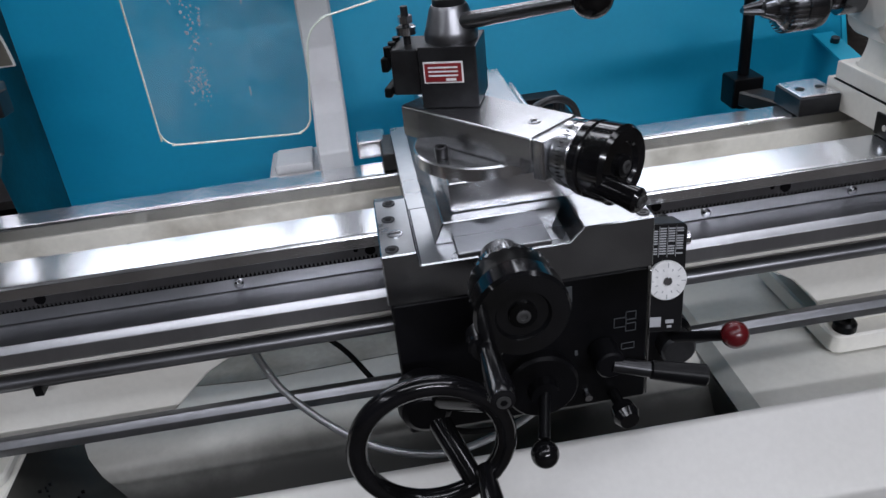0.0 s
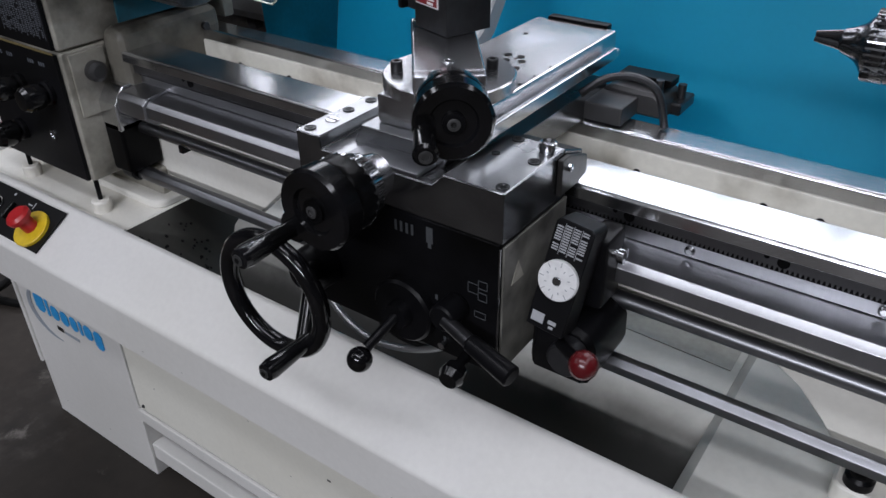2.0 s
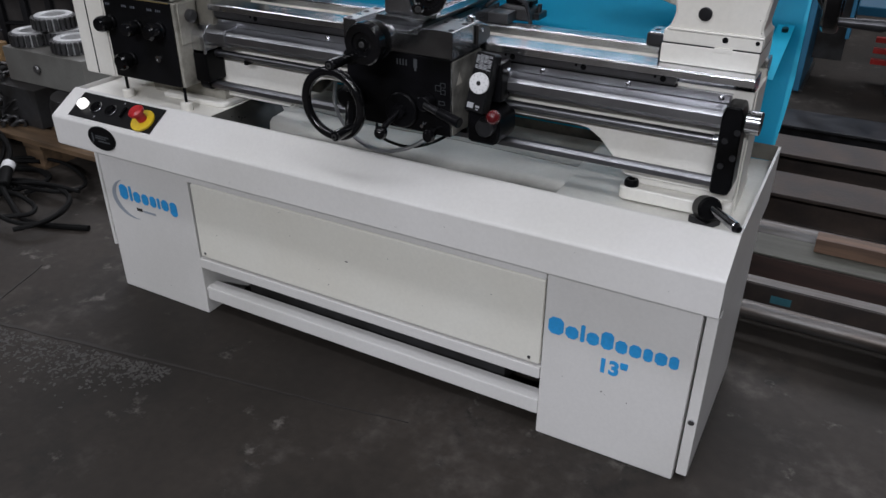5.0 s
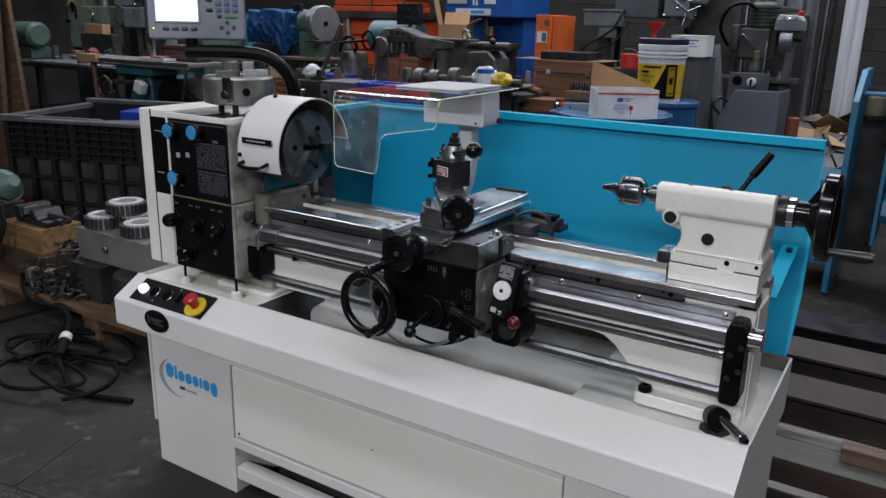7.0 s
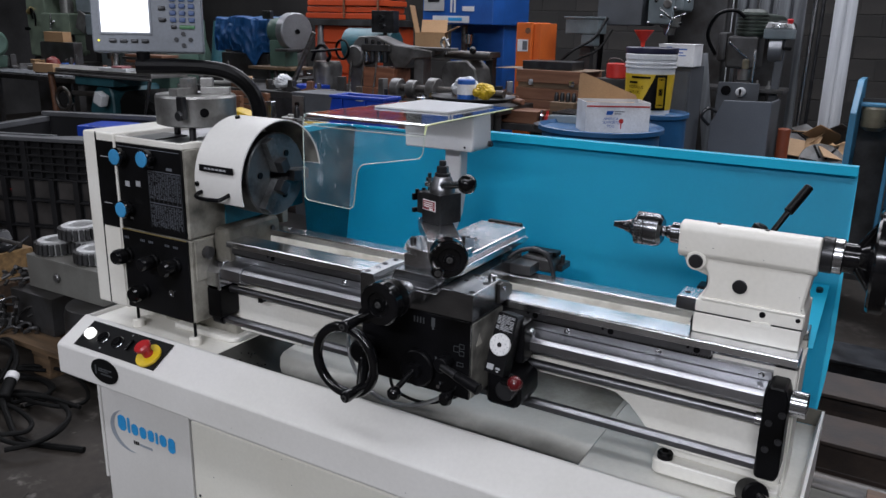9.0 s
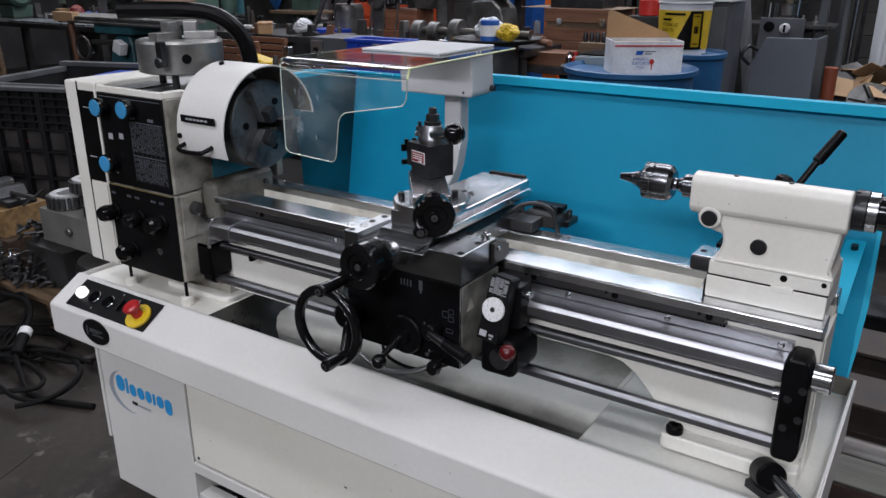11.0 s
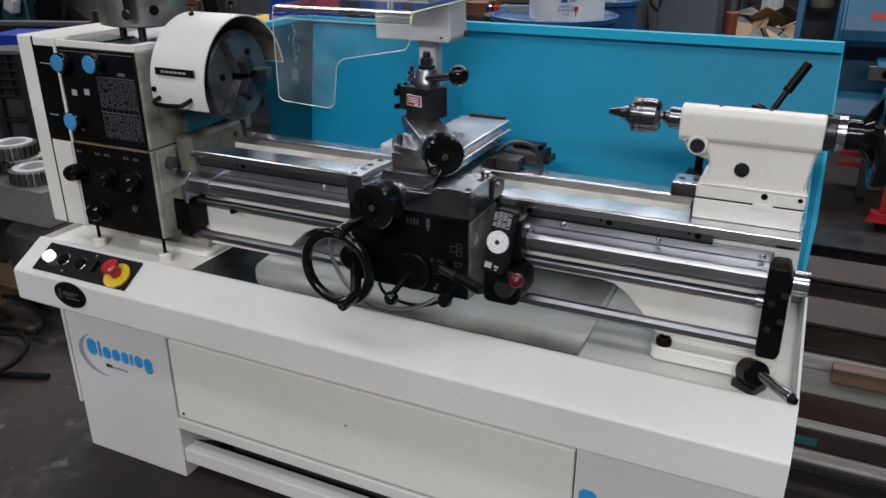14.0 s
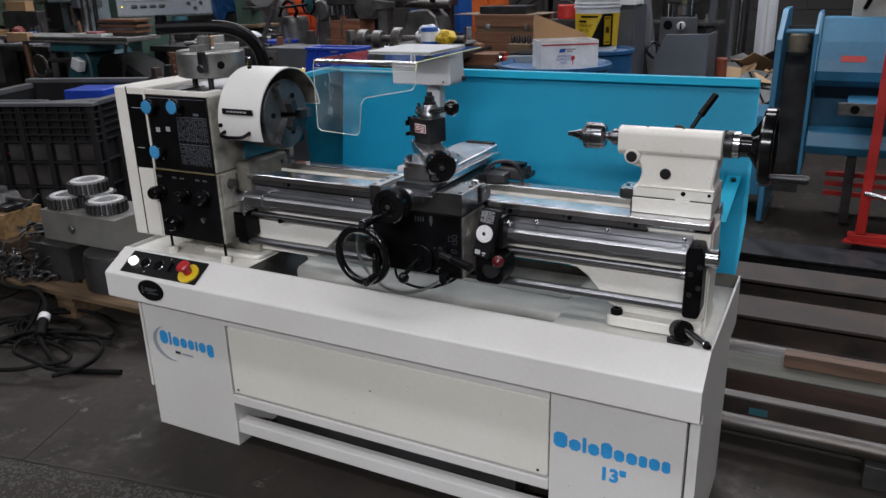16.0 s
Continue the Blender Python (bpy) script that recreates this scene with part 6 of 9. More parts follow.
for k in range(3):
    a = radians(100 + 120 * k)
    part("jaw", C((0.174, SY + 0.0055 * math.cos(a), SZ + 0.0055 * math.sin(a)), (0.151, SY + 0.0025 * math.cos(a), SZ + 0.0025 * math.sin(a)), 0.0044, 0.0027, seg=12), CHUCKSTEEL, dc)
    part("key_hole", C((0.200, SY + 0.0285 * math.cos(a), SZ + 0.0285 * math.sin(a)), (0.200, SY + 0.0312 * math.cos(a), SZ + 0.0312 * math.sin(a)), 0.0042, seg=14), BLACK, dc)
part("arbor", R([(0, 0.011), (0.006, 0.009), (0.010, 0.012), (0.018, 0.013)], (0.2445, SY, SZ), (1, 0, 0), 28), CHUCKSTEEL, dc)

# ---- digital readout on its arm ----
dro = thing("digital_readout", (-0.89, 0.262, 1.133), "grey digital readout with lit screen on a black curved arm", "digital readout")
part("arm", T([(-0.890, 0.262, 1.135), (-0.890, 0.262, 1.19), (-0.905, 0.252, 1.245), (-0.945, 0.222, 1.288), (-1.005, 0.172, 1.303), (-1.125, 0.070, 1.304)], 0.020, 12), BLACK, dro, "black cast curved arm")
part("arm_foot", B(-0.924, -0.858, 0.228, 0.292, 1.1332, 1.146, 0.004), BLACK, dro)
part("swivel", C((-1.115, 0.085, 1.300), (-1.115, 0.085, 1.342), 0.017, chamfer=0.003), BLACK, dro)
DM = Matrix.Translation((-1.116, 0.108, 1.340)) @ Matrix.Rotation(radians(44), 4, "Z") @ Matrix.Rotation(radians(-5), 4, "X") @ Matrix.Scale(0.803, 4)
def on_dro(bm):
    bmesh.ops.transform(bm, matrix=DM, verts=bm.verts)
    return bm
case = part("case", on_dro(B(-0.166, 0.170, -0.03, 0.03, -0.004, 0.230, 0.008, 3)), paint("readout_grey", (0.20, 0.22, 0.25), 0.45, bump=0.04), dro, "slate grey housing")
part("bezel", on_dro(B(-0.143, 0.014, -0.0335, -0.0295, 0.051, 0.190, 0.002)), paint("readout_bezel", (0.24, 0.26, 0.30), 0.4), dro)
part("screen", on_dro(B(-0.136, 0.007, -0.0355, -0.0336, 0.058, 0.183)), SCREEN, dro, "lit white screen")
for r in range(4):
    for c in range(3):
        part("key", on_dro(B(0.070 + c * 0.0285, 0.089 + c * 0.0285, -0.034, -0.0302, 0.156 - r * 0.0215, 0.171 - r * 0.0215, 0.003)), KEYBLUE, dro, "blue key")
part("key", on_dro(B(0.072, 0.089, -0.034, -0.0302, 0.071, 0.083, 0.003)), GUNMETAL, dro)
part("key", on_dro(B(0.098, 0.145, -0.034, -0.0302, 0.071, 0.083, 0.003)), KEYGREEN, dro, "green wide key")
for z in (0.128, 0.092):
    part("key", on_dro(B(0.036, 0.058, -0.034, -0.0302, z, z + 0.013, 0.003)), GUNMETAL, dro)
for c in range(4):
    part("key", on_dro(B(-0.116 + c * 0.032, -0.094 + c * 0.032, -0.034, -0.0302, 0.026, 0.038, 0.003)), GUNMETAL, dro)
for dx, dz in ((0, 0.018), (0, -0.018), (0.022, 0), (-0.022, 0)):
    part("key", on_dro(C((0.108 + dx, -0.0302, 0.038 + dz), (0.108 + dx, -0.034, 0.038 + dz), 0.007, seg=14)), GUNMETAL, dro)
part("status_light", on_dro(C((-0.147, -0.0302, 0.032), (-0.147, -0.033, 0.032), 0.003, seg=10)), shine("lit_indicator", (0.9, 0.8, 0.05), 1.2), dro)

# ---- floor behind the headstock: pallet, blocks, cutters, cables ----
pal = thing("pallet", (-2.3, 0.8, 0), "weathered pine pallet on the concrete floor", "pallet")
for k in range(7):
    part("board", B(-3.15, -1.52, 0.40 + k * 0.15, 0.515 + k * 0.15, 0.108, 0.130, 0.002), WOOD, pal)
for x in (-3.1, -2.34, -1.66):
    for y in (0.41, 0.86, 1.28):
        part("block", B(x, x + 0.11, y, y + 0.13, 0.022, 0.0865, 0.003), WOOD, pal)
    part("stringer", B(x, x + 0.11, 0.405, 1.41, 0.087, 0.1078, 0.002), WOOD, pal)
    part("foot_board", B(x, x + 0.11, 0.405, 1.41, 0.0, 0.0218, 0.002), WOOD, pal)

BLOCKGREY = paint("grey_painted_block", (0.17, 0.17, 0.155), 0.5, second=(0.12, 0.115, 0.105), scale=6, bump=0.08, grit=0.2)
box_ = thing("toolmakers_block", (-2.33, 0.68, 0.30), "grey steel block with a round knob on one face", "steel block")
part("body", B(-2.552, -2.06, 0.56, 0.83, 0.30, 0.445, 0.005), BLOCKGREY, box_)
part("knob", C((-2.34, 0.56, 0.375), (-2.34, 0.545, 0.375), 0.018, chamfer=0.004), MIDIRON, box_)
for x0, x1, y0, y1, z0, z1 in ((-2.60, -2.32, 0.50, 0.76, 0.1305, 0.2995),):
    solo("iron_block", B(x0, x1, y0, y1, z0, z1, 0.004), DARKIRON, "dark oily cast-iron block on the pallet", "iron block")
fp = thing("faceplate", (-2.12, 0.60, 0.13), "dark grey round lathe faceplate lying on the pallet", "faceplate")
part("disc", R([(0, 0.15), (0.13, 0.15), (0.165, 0.14), (0.169, 0.05)], (-2.12, 0.60, 0.1305), (0, 0, 1), 40), DARKIRON, fp)
def cutter(x, y, z, r, name="milling_cutter"):
    t_ = thing(name, (x, y, z), "grey toothed milling cutter ring lying flat on a steel block", "milling cutter", "cutters on the block")
    bm = bmesh.new()
    n = 22
    for k in range(n):
        a = 2 * math.pi * k / n
        B(r - 0.02, r + 0.004, -0.009, 0.007, 0.004, 0.052, 0.002, 1, turn=Matrix.Translation((x, y, z)) @ Matrix.Rotation(a, 4, "Z"), into=bm)
    part("teeth", bm, DARKIRON, t_)
    part("ring", R([(0, r * 0.55), (0, r - 0.012), (0.058, r - 0.012), (0.06, r - 0.016), (0.06, r * 0.6), (0.056, r * 0.55), (0.001, r * 0.55)], (x, y, z), (0, 0, 1), 40), PALECUT, t_, "pale ground cutter face")
    return t_
cut = cutter(-2.21, 0.66, 0.4455, 0.088)
copy_thing(cut, Matrix.Translation((-2.465, 0.655, 0.4455)))
copy_thing(cut, Matrix.Translation((-2.372, 0.742, 0.4455)))
copy_thing(cut, Matrix.Translation((-2.392, 0.722, 0.506)))
OLDPINE = paint("yellowed_pine", (0.27, 0.165, 0.07), 0.6, second=(0.14, 0.085, 0.036), scale=5, fine=60, stretch=(1, 8, 8), bump=0.25)
DARKWOOD = paint("dark_timber", (0.075, 0.046, 0.028), 0.65, second=(0.035, 0.022, 0.014), scale=5, fine=60, stretch=(1, 8, 8), bump=0.3)
for x0, x1, y0, y1, z0, z1, m_, lab in ((-3.18, -2.74, 0.50, 0.78, 0.1305, 0.27, DARKWOOD, "dark timber block on the pallet"), (-3.14, -2.79, 0.52, 0.74, 0.271, 0.395, OLDPINE, "sawn pine block stacked on another")):
    solo("timber_block", B(x0, x1, y0, y1, z0, z1, 0.004), m_, lab, "wood block", "timber blocks")
vs_ = thing("machine_vise", (-2.92, 0.63, 0.395), "black low machine vise sitting on a pine block", "vise")
part("base", B(-3.06, -2.80, 0.56, 0.70, 0.3955, 0.425, 0.008), GUNMETAL, vs_)
part("jaw", P([(-3.05, 0.425), (-3.04, 0.482), (-2.99, 0.482), (-2.98, 0.425)], "y", 0.55, 0.71, 0.006), GUNMETAL, vs_)
part("jaw", P([(-2.94, 0.425), (-2.93, 0.470), (-2.89, 0.470), (-2.86, 0.425)], "y", 0.56, 0.70, 0.006), GUNMETAL, vs_)
part("jaw_plate", B(-2.979, -2.973, 0.56, 0.70, 0.44, 0.476, 0.001), SATIN, vs_, "bright ground jaw plate")
part("screw", C((-2.88, 0.63, 0.445), (-2.70, 0.63, 0.445), 0.010), BARSTEEL, vs_)
part("handle", C((-2.71, 0.58, 0.42), (-2.71, 0.68, 0.47), 0.006), GUNMETAL, vs_)
mt = thing("motor_unit", (-3.15, 0.85, 0.13), "dark round electric motor standing by the blocks", "motor")
ax_ = Vector((1, 0.1, 0.5)).normalized()
part("body", R([(0, 0.05), (0.02, 0.080), (0.17, 0.080), (0.20, 0.06), (0.23, 0.03)], (-3.38, 0.62, 0.47), ax_, 28), MACHGREEN, mt)
for k in range(6):
    part("cooling_fin", R([(0, 0.080), (0.002, 0.093), (0.009, 0.093), (0.011, 0.080)], Vector((-3.38, 0.62, 0.47)) + ax_ * (0.035 + 0.021 * k), ax_, 28), MACHGREEN, mt)
part("foot", B(-3.36, -3.20, 0.55, 0.70, 0.1305, 0.46, 0.01), DARKIRON, mt)
cl = thing("toggle_clamp", (-2.72, 0.47, 0.13), "bright zinc-plated clamp on the pallet edge", "clamp")
part("base", B(-2.82, -2.62, 0.42, 0.50, 0.1305, 0.150, 0.004), CHROME, cl)
part("upright", B(-2.68, -2.63, 0.43, 0.49, 0.150, 0.245, 0.004), CHROME, cl)
part("upright", P([(-2.81, 0.150), (-2.80, 0.225), (-2.77, 0.235), (-2.755, 0.150)], "y", 0.43, 0.49, 0.003), SATIN, cl)
part("yoke", B(-2.79, -2.66, 0.445, 0.475, 0.205, 0.222, 0.003), GUNMETAL, cl)
for x in (-2.79, -2.73, -2.66):
    part("stud", C((x, 0.46, 0.15), (x + 0.01, 0.46, 0.27), 0.008, seg=10), CHROME, cl)
    part("nut", C((x + 0.006, 0.46, 0.228), (x + 0.0075, 0.46, 0.242), 0.015, seg=6), CHROME, cl)
# swarf and chain on the pallet
random.seed(11)
bm = bmesh.new()
for k in range(60):
    c = Vector((random.uniform(-2.68, -2.55), random.uniform(0.52, 0.7), random.uniform(0.30, 0.36)))
    C(c, c + Vector((random.uniform(-0.04, 0.04), random.uniform(-0.04, 0.04), random.uniform(-0.02, 0.02))), 0.008, seg=8, into=bm)
for k in range(34):
    c = Vector((random.uniform(-2.80, -2.44), random.uniform(0.42, 0.50), random.uniform(0.135, 0.145) + 0.13 * random.random() ** 2))
    turn_ = random.uniform(0, 6.28)
    loop_ = [c + Vector((0.034 * math.cos(a_ + turn_), 0.020 * math.sin(a_), 0.022 * math.sin(a_ * 1.3 + turn_))) for a_ in (0, 0.9, 1.8, 2.7, 3.6, 4.5)]
    joined(T(loop_, random.uniform(0.004, 0.008), 7, steps=3), bm)
solo("scrap_fittings", bm, DARKIRON, "heap of small dark steel fittings and chain by an iron block", "scrap", kind="stuff")
# cables
random.seed(3)
def cable(name, pts, r, lab):
    return solo(name, T(pts, r, 8, steps=8), RUBBER, lab, "cable", "cables on the floor")
for n in range(5):
    cx, cy = -2.25 + 0.085 * n, 0.20 + 0.09 * (n % 3) - 0.055 * n
    pts = []
    for k in range(18 - 2 * (n % 3)):
        a = k * 0.55 + n * 1.9
        rr = 0.17 + 0.10 * math.sin(k * 0.37 + 2.1 * n) + 0.025 * math.sin(k * 1.3 + n) + 0.02 * n
        pts.append((cx + rr * math.cos(a), cy + 0.62 * rr * math.sin(a), 0.014 + 0.007 * n + 0.012 * abs(math.sin(k * 0.7 + n))))
    cable("power_cable", pts, 0.008 + 0.001 * (n % 2), "black rubber cable coiled loosely on the floor")
cable("power_cable", [(-2.95, 0.50, 0.15), (-2.70, 0.36, 0.17), (-2.52, 0.30, 0.16), (-2.36, 0.33, 0.15), (-2.22, 0.27, 0.13), (-2.12, 0.15, 0.08), (-2.02, 0.10, 0.03), (-1.85, 0.05, 0.012), (-1.62, 0.12, 0.012)], 0.011, "thick black cable looping off the pallet edge")
cable("power_cable", [(-3.5, 0.05, 0.012), (-3.1, -0.02, 0.012), (-2.8, 0.14, 0.02), (-2.55, 0.30, 0.10), (-2.42, 0.36, 0.15), (-2.30, 0.30, 0.12), (-2.26, 0.16, 0.03), (-2.36, 0.02, 0.012)], 0.009, "black cable running over the concrete floor")
for n in range(4):
    pts = []
    for k in range(12):
        a = k * 0.62 + 1.3 * n
        pts.append((-3.32 + 0.05 * n + (0.15 + 0.02 * n) * math.cos(a), 0.50 - 0.02 * n + 0.05 * math.sin(a), 0.30 + 0.03 * n + 0.15 * math.sin(a)))
    cable("rubber_hose", pts, 0.013 - 0.001 * n, "black rubber hose looped over the motor")
plug = thing("cable_plug", (-2.13, 0.16, 0.03), "black and white cable connector on the floor cables", "plug")
part("shell", C((-2.15, 0.20, 0.10), (-2.09, 0.13, 0.07), 0.022, chamfer=0.004), RUBBER, plug)
part("ring", C((-2.17, 0.225, 0.11), (-2.15, 0.20, 0.10), 0.024, chamfer=0.003), LABELWHITE, plug)
solo("red_tub", R([(0, 0.16), (0.25, 0.185), (0.26, 0.19), (0.255, 0.175), (0.05, 0.15)], (-3.55, 0.72, 0.1305), (0, 0, 1), 28), DEEPRED, "dark red round tub at the pallet end", "tub")

# ---- black folding crate ----
RIMGREY = paint("scuffed_grey_rim", (0.10, 0.103, 0.11), 0.4, bump=0.05)
cr = thing("bulk_crate", (0, 0, 0), "black ribbed plastic bulk crate with grey rim", "crate")
cw, cd, cz0, cz1 = 0.88, 0.78, 0.12, 0.815
part("front_wall", B(0.02, cw - 0.02, 0.025, 0.04, cz0, cz1, 0.002), BLACKPLASTIC, cr)
part("back_wall", B(0.02, cw - 0.02, cd - 0.04, cd - 0.025, cz0, cz1 + 0.03, 0.002), BLACKPLASTIC, cr)
part("end_wall", B(cw - 0.04, cw - 0.025, 0.04, cd - 0.04, cz0, cz1, 0.002), BLACKPLASTIC, cr)
part("end_wall", B(0.025, 0.04, 0.04, cd - 0.04, cz0, cz1, 0.002), BLACKPLASTIC, cr)
part("base", B(0, cw, 0, cd, 0.10, cz0, 0.002), BLACKPLASTIC, cr)
for x in (0, cw / 2 - 0.07, cw - 0.14):
    for y in (0, cd - 0.12):
        part("foot", B(x, x + 0.14, y, y + 0.12, 0.0, 0.10, 0.004), BLACKPLASTIC, cr)
for z in (0.22, 0.36, 0.50, 0.615, 0.655, 0.695, 0.735, 0.775):
    part("rib", B(0.004, cw - 0.004, 0.0, 0.0245, z, z + 0.010, 0.002), BLACKPLASTIC, cr)
    part("rib", B(cw - 0.0245, cw, 0.004, cd - 0.004, z, z + 0.010, 0.002), BLACKPLASTIC, cr)
for k in range(7):
    x = 0.006 + k * (cw - 0.042) / 6
    part("post", B(x, x + 0.030, -0.004, 0.0245, cz0, cz1 if k % 3 == 0 else 0.625, 0.003), BLACKPLASTIC, cr)
for k in range(5):
    y = 0.05 + k * 0.155
    part("post", B(cw - 0.0245, cw + 0.004, y, y + 0.03, cz0, cz1 if k in (0, 4) else 0.625, 0.003), BLACKPLASTIC, cr)
for k in range(12):
    x = 0.05 + k * 0.068
    part("web", B(x, x + 0.007, 0.002, 0.0245, 0.622, cz1, 0.001), BLACKPLASTIC, cr)
CRATEPANEL = paint("pale_crate_panel", (0.060, 0.055, 0.053), 0.35, second=(0.030, 0.028, 0.027), scale=9, bump=0.04)
for k in range(6):
    x = 0.040 + k * (cw - 0.042) / 6
    for z0, z1 in ((0.235, 0.352), (0.376, 0.492), (0.516, 0.608)):
        part("recess_panel", B(x + 0.006, x + 0.094, 0.0205, 0.0247, z0, z1, 0.001), CRATEPANEL, cr, "paler recessed panel")
part("corner_flange", P([(0.52, 0.0455), (cw - 0.046, 0.0455), (cw - 0.046, 0.19)], "z", cz1 + 0.006, cz1 + 0.019, 0.002), RIMGREY, cr)
part("rim", B(-0.012, 0.16, -0.015, 0.045, cz1, cz1 + 0.034, 0.004), RIMGREY, cr)
part("rim", B(0.1605, cw + 0.012, -0.015, 0.045, cz1, cz1 + 0.020, 0.004), RIMGREY, cr)
part("rim", B(-0.012, cw + 0.012, cd - 0.045, cd + 0.015, cz1 + 0.03, cz1 + 0.055, 0.004), RIMGREY, cr)
part("rim", B(-0.012, 0.045, 0.0455, cd - 0.0455, cz1, cz1 + 0.030, 0.004), RIMGREY, cr)
part("rim", B(cw - 0.045, cw + 0.012, 0.0455, cd - 0.0455, cz1, cz1 + 0.024, 0.004), RIMGREY, cr)
part("folded_panel", B(0.06, 0.55, 0.10, 0.13, cz1 - 0.1, cz1 + 0.018, 0.003), RIMGREY, cr)
part("label_field", B(0.30, 0.35, 0.0225, 0.0247, 0.55, 0.556), REDPAINT, cr)
cr.location = (-3.66, 0.885, 0)
cr.rotation_euler = (0, 0, radians(19))
cm_ = Matrix.Translation((-3.66, 0.885, 0)) @ Matrix.Rotation(radians(19), 4, "Z")
solo("blue_tote", B(0.42, 0.68, 0.46, 0.70, 0.4205, 0.838, 0.01, turn=cm_), BLUEPLASTIC, "bright blue plastic tote inside the crate", "tote")
solo("stacked_crate_base", B(0.30, 0.74, 0.38, 0.72, 0.1205, 0.4195, 0.01, turn=cm_), BLACKPLASTIC, "black plastic box inside the crate", "box")

# ---- machines along the far left ----
sg = thing("surface_grinder", (-4.2, 2.3, 0), "teal and grey surface grinder with a long flat table", "grinding machine")
part("table", B(-4.86, -3.56, 2.12, 2.42, 1.055, 1.085, 0.004), SATIN, sg)
part("table_slot", B(-4.60, -3.57, 2.1165, 2.1195, 1.064, 1.070), DARKIRON, sg)
part("drip_edge", B(-4.60, -3.55, 2.10, 2.1195, 1.040, 1.0545, 0.003), MIDIRON, sg)
part("wheel_column", C((-4.40, 2.52, 1.086), (-4.385, 2.52, 1.62), 0.030, seg=20), CHROME, sg, "bright round column")
part("wheel_guide", C((-4.33, 2.55, 1.086), (-4.315, 2.55, 1.62), 0.016, seg=16), GUNMETAL, sg)
part("table_end", B(-4.77, -4.54, 2.105, 2.16, 1.046, 1.108, 0.003), TANCARD, sg, "tan painted table end")
part("saddle", B(-4.35, -3.95, 2.13, 2.45, 0.98, 1.05, 0.01), TEALGREEN, sg)
part("knee", P([(-4.28, 0.45), (-4.28, 0.82), (-4.24, 0.92), (-4.18, 0.98), (-4.06, 0.98), (-4.03, 0.92), (-4.02, 0.45)], "y", 2.18, 2.6, 0.01), TEALGREEN, sg)
# black sloped form added in place of a dark cloth bag
part("belt_cover", P([(-4.015, 0.45), (-4.015, 0.90), (-3.94, 0.965), (-3.72, 0.90), (-3.52, 0.80), (-3.48, 0.45)], "y", 2.20, 2.55, 0.03), RUBBER, sg, "black rounded form in place of a dark bag")
part("base", B(-4.5, -3.7, 2.15, 2.8, 0.0, 0.449, 0.02), DARKIRON, sg)
part("handwheel", T([(-4.42 + 0.075 * math.cos(2 * math.pi * k / 12), 2.08, 0.88 + 0.075 * math.sin(2 * math.pi * k / 12)) for k in range(12)], 0.012, 8, True, 2), BARSTEEL, sg)
part("wheel_disc", C((-4.42, 2.08, 0.88), (-4.42, 2.13, 0.88), 0.05), CHROME, sg)
part("feed_shaft", C((-4.36, 2.12, 0.92), (-4.08, 2.12, 0.93), 0.018), BARSTEEL, sg)
part("switch", B(-4.10, -4.02, 2.08, 2.14, 0.86, 0.94, 0.006, turn=Matrix.Translation((-4.06, 2.1, 0.9)) @ Matrix.Rotation(0.4, 4, "Y") @ Matrix.Translation((4.06, -2.1, -0.9))), CARTONWHITE, sg)
part("stay_rod", C((-3.62, 2.16, 1.05), (-3.70, 2.16, 0.78), 0.012), CHROME, sg)
part("leg_rod", C((-4.62, 2.14, 1.04), (-4.58, 2.14, 0.45), 0.022), BROWNWOOD, sg)
part("column", B(-4.25, -3.95, 2.6, 2.9, 0.45, 1.75, 0.03), MACHGREEN, sg)
part("red_plaque", B(-4.10, -3.82, 2.14, 2.24, 1.086, 1.105, 0.003), PAILWHITE, sg)
for k, (x, m_) in enumerate(((-3.80, DARKIRON), (-3.78, BROWNWOOD), (-3.79, MIDIRON), (-3.76, BROWNWOOD), (-3.80, DARKIRON), (-3.77, BROWNWOOD))):
    solo("stacked_board", B(x - 0.19, x + 0.17, 2.25, 2.39, 1.0856 + 0.0185 * k, 1.1025 + 0.0185 * k, 0.002), m_, "thin dark board stacked on the grinder table", "board", "boards on the grinder")
solo("pink_box", B(-3.97, -3.86, 2.14, 2.22, 1.1056, 1.119, 0.003), PINK, "small faded pink box on the grinder table", "box")

gp_ = thing("drill_press", (-7.1, 3.9, 0), "pale green drill press with chromed quill and levers", "drill press")
part("column", B(-7.44, -7.12, 3.8, 4.25, 1.02, 2.2, 0.025), PALEGREEN, gp_)
part("pedestal", B(-7.42, -7.14, 3.82, 4.23, 0.30, 1.019, 0.02), DARKIRON, gp_)
part("base", B(-7.6, -6.6, 3.6, 4.4, 0, 0.30, 0.02), DARKIRON, gp_)
part("feed_case", B(-7.118, -6.66, 3.74, 4.1, 1.25, 1.46, 0.02), PALEGREEN, gp_)
part("motor_hood", B(-7.118, -6.80, 3.8, 4.2, 1.72, 2.2, 0.03), PALEGREEN, gp_)
part("spindle_sleeve", C((-6.90, 3.90, 1.46), (-6.90, 3.90, 1.72), 0.062, seg=20), SATIN, gp_, "bright spindle sleeve")
for x, r in ((-6.92, 0.036), (-6.79, 0.034)):
    part("guide_column", C((x, 3.84, 0.99), (x, 3.84, 1.25), r, seg=18), BARSTEEL, gp_)
part("work_table", B(-7.15, -6.55, 3.62, 4.0, 0.93, 0.99, 0.01), MIDIRON, gp_)
part("table_arm", B(-7.10, -6.7, 3.70, 3.98, 1.06, 1.10, 0.01), PALEGREEN, gp_)
part("table_knee", B(-7.0, -6.75, 3.75, 4.1, 0.30, 0.93, 0.02), DARKIRON, gp_)
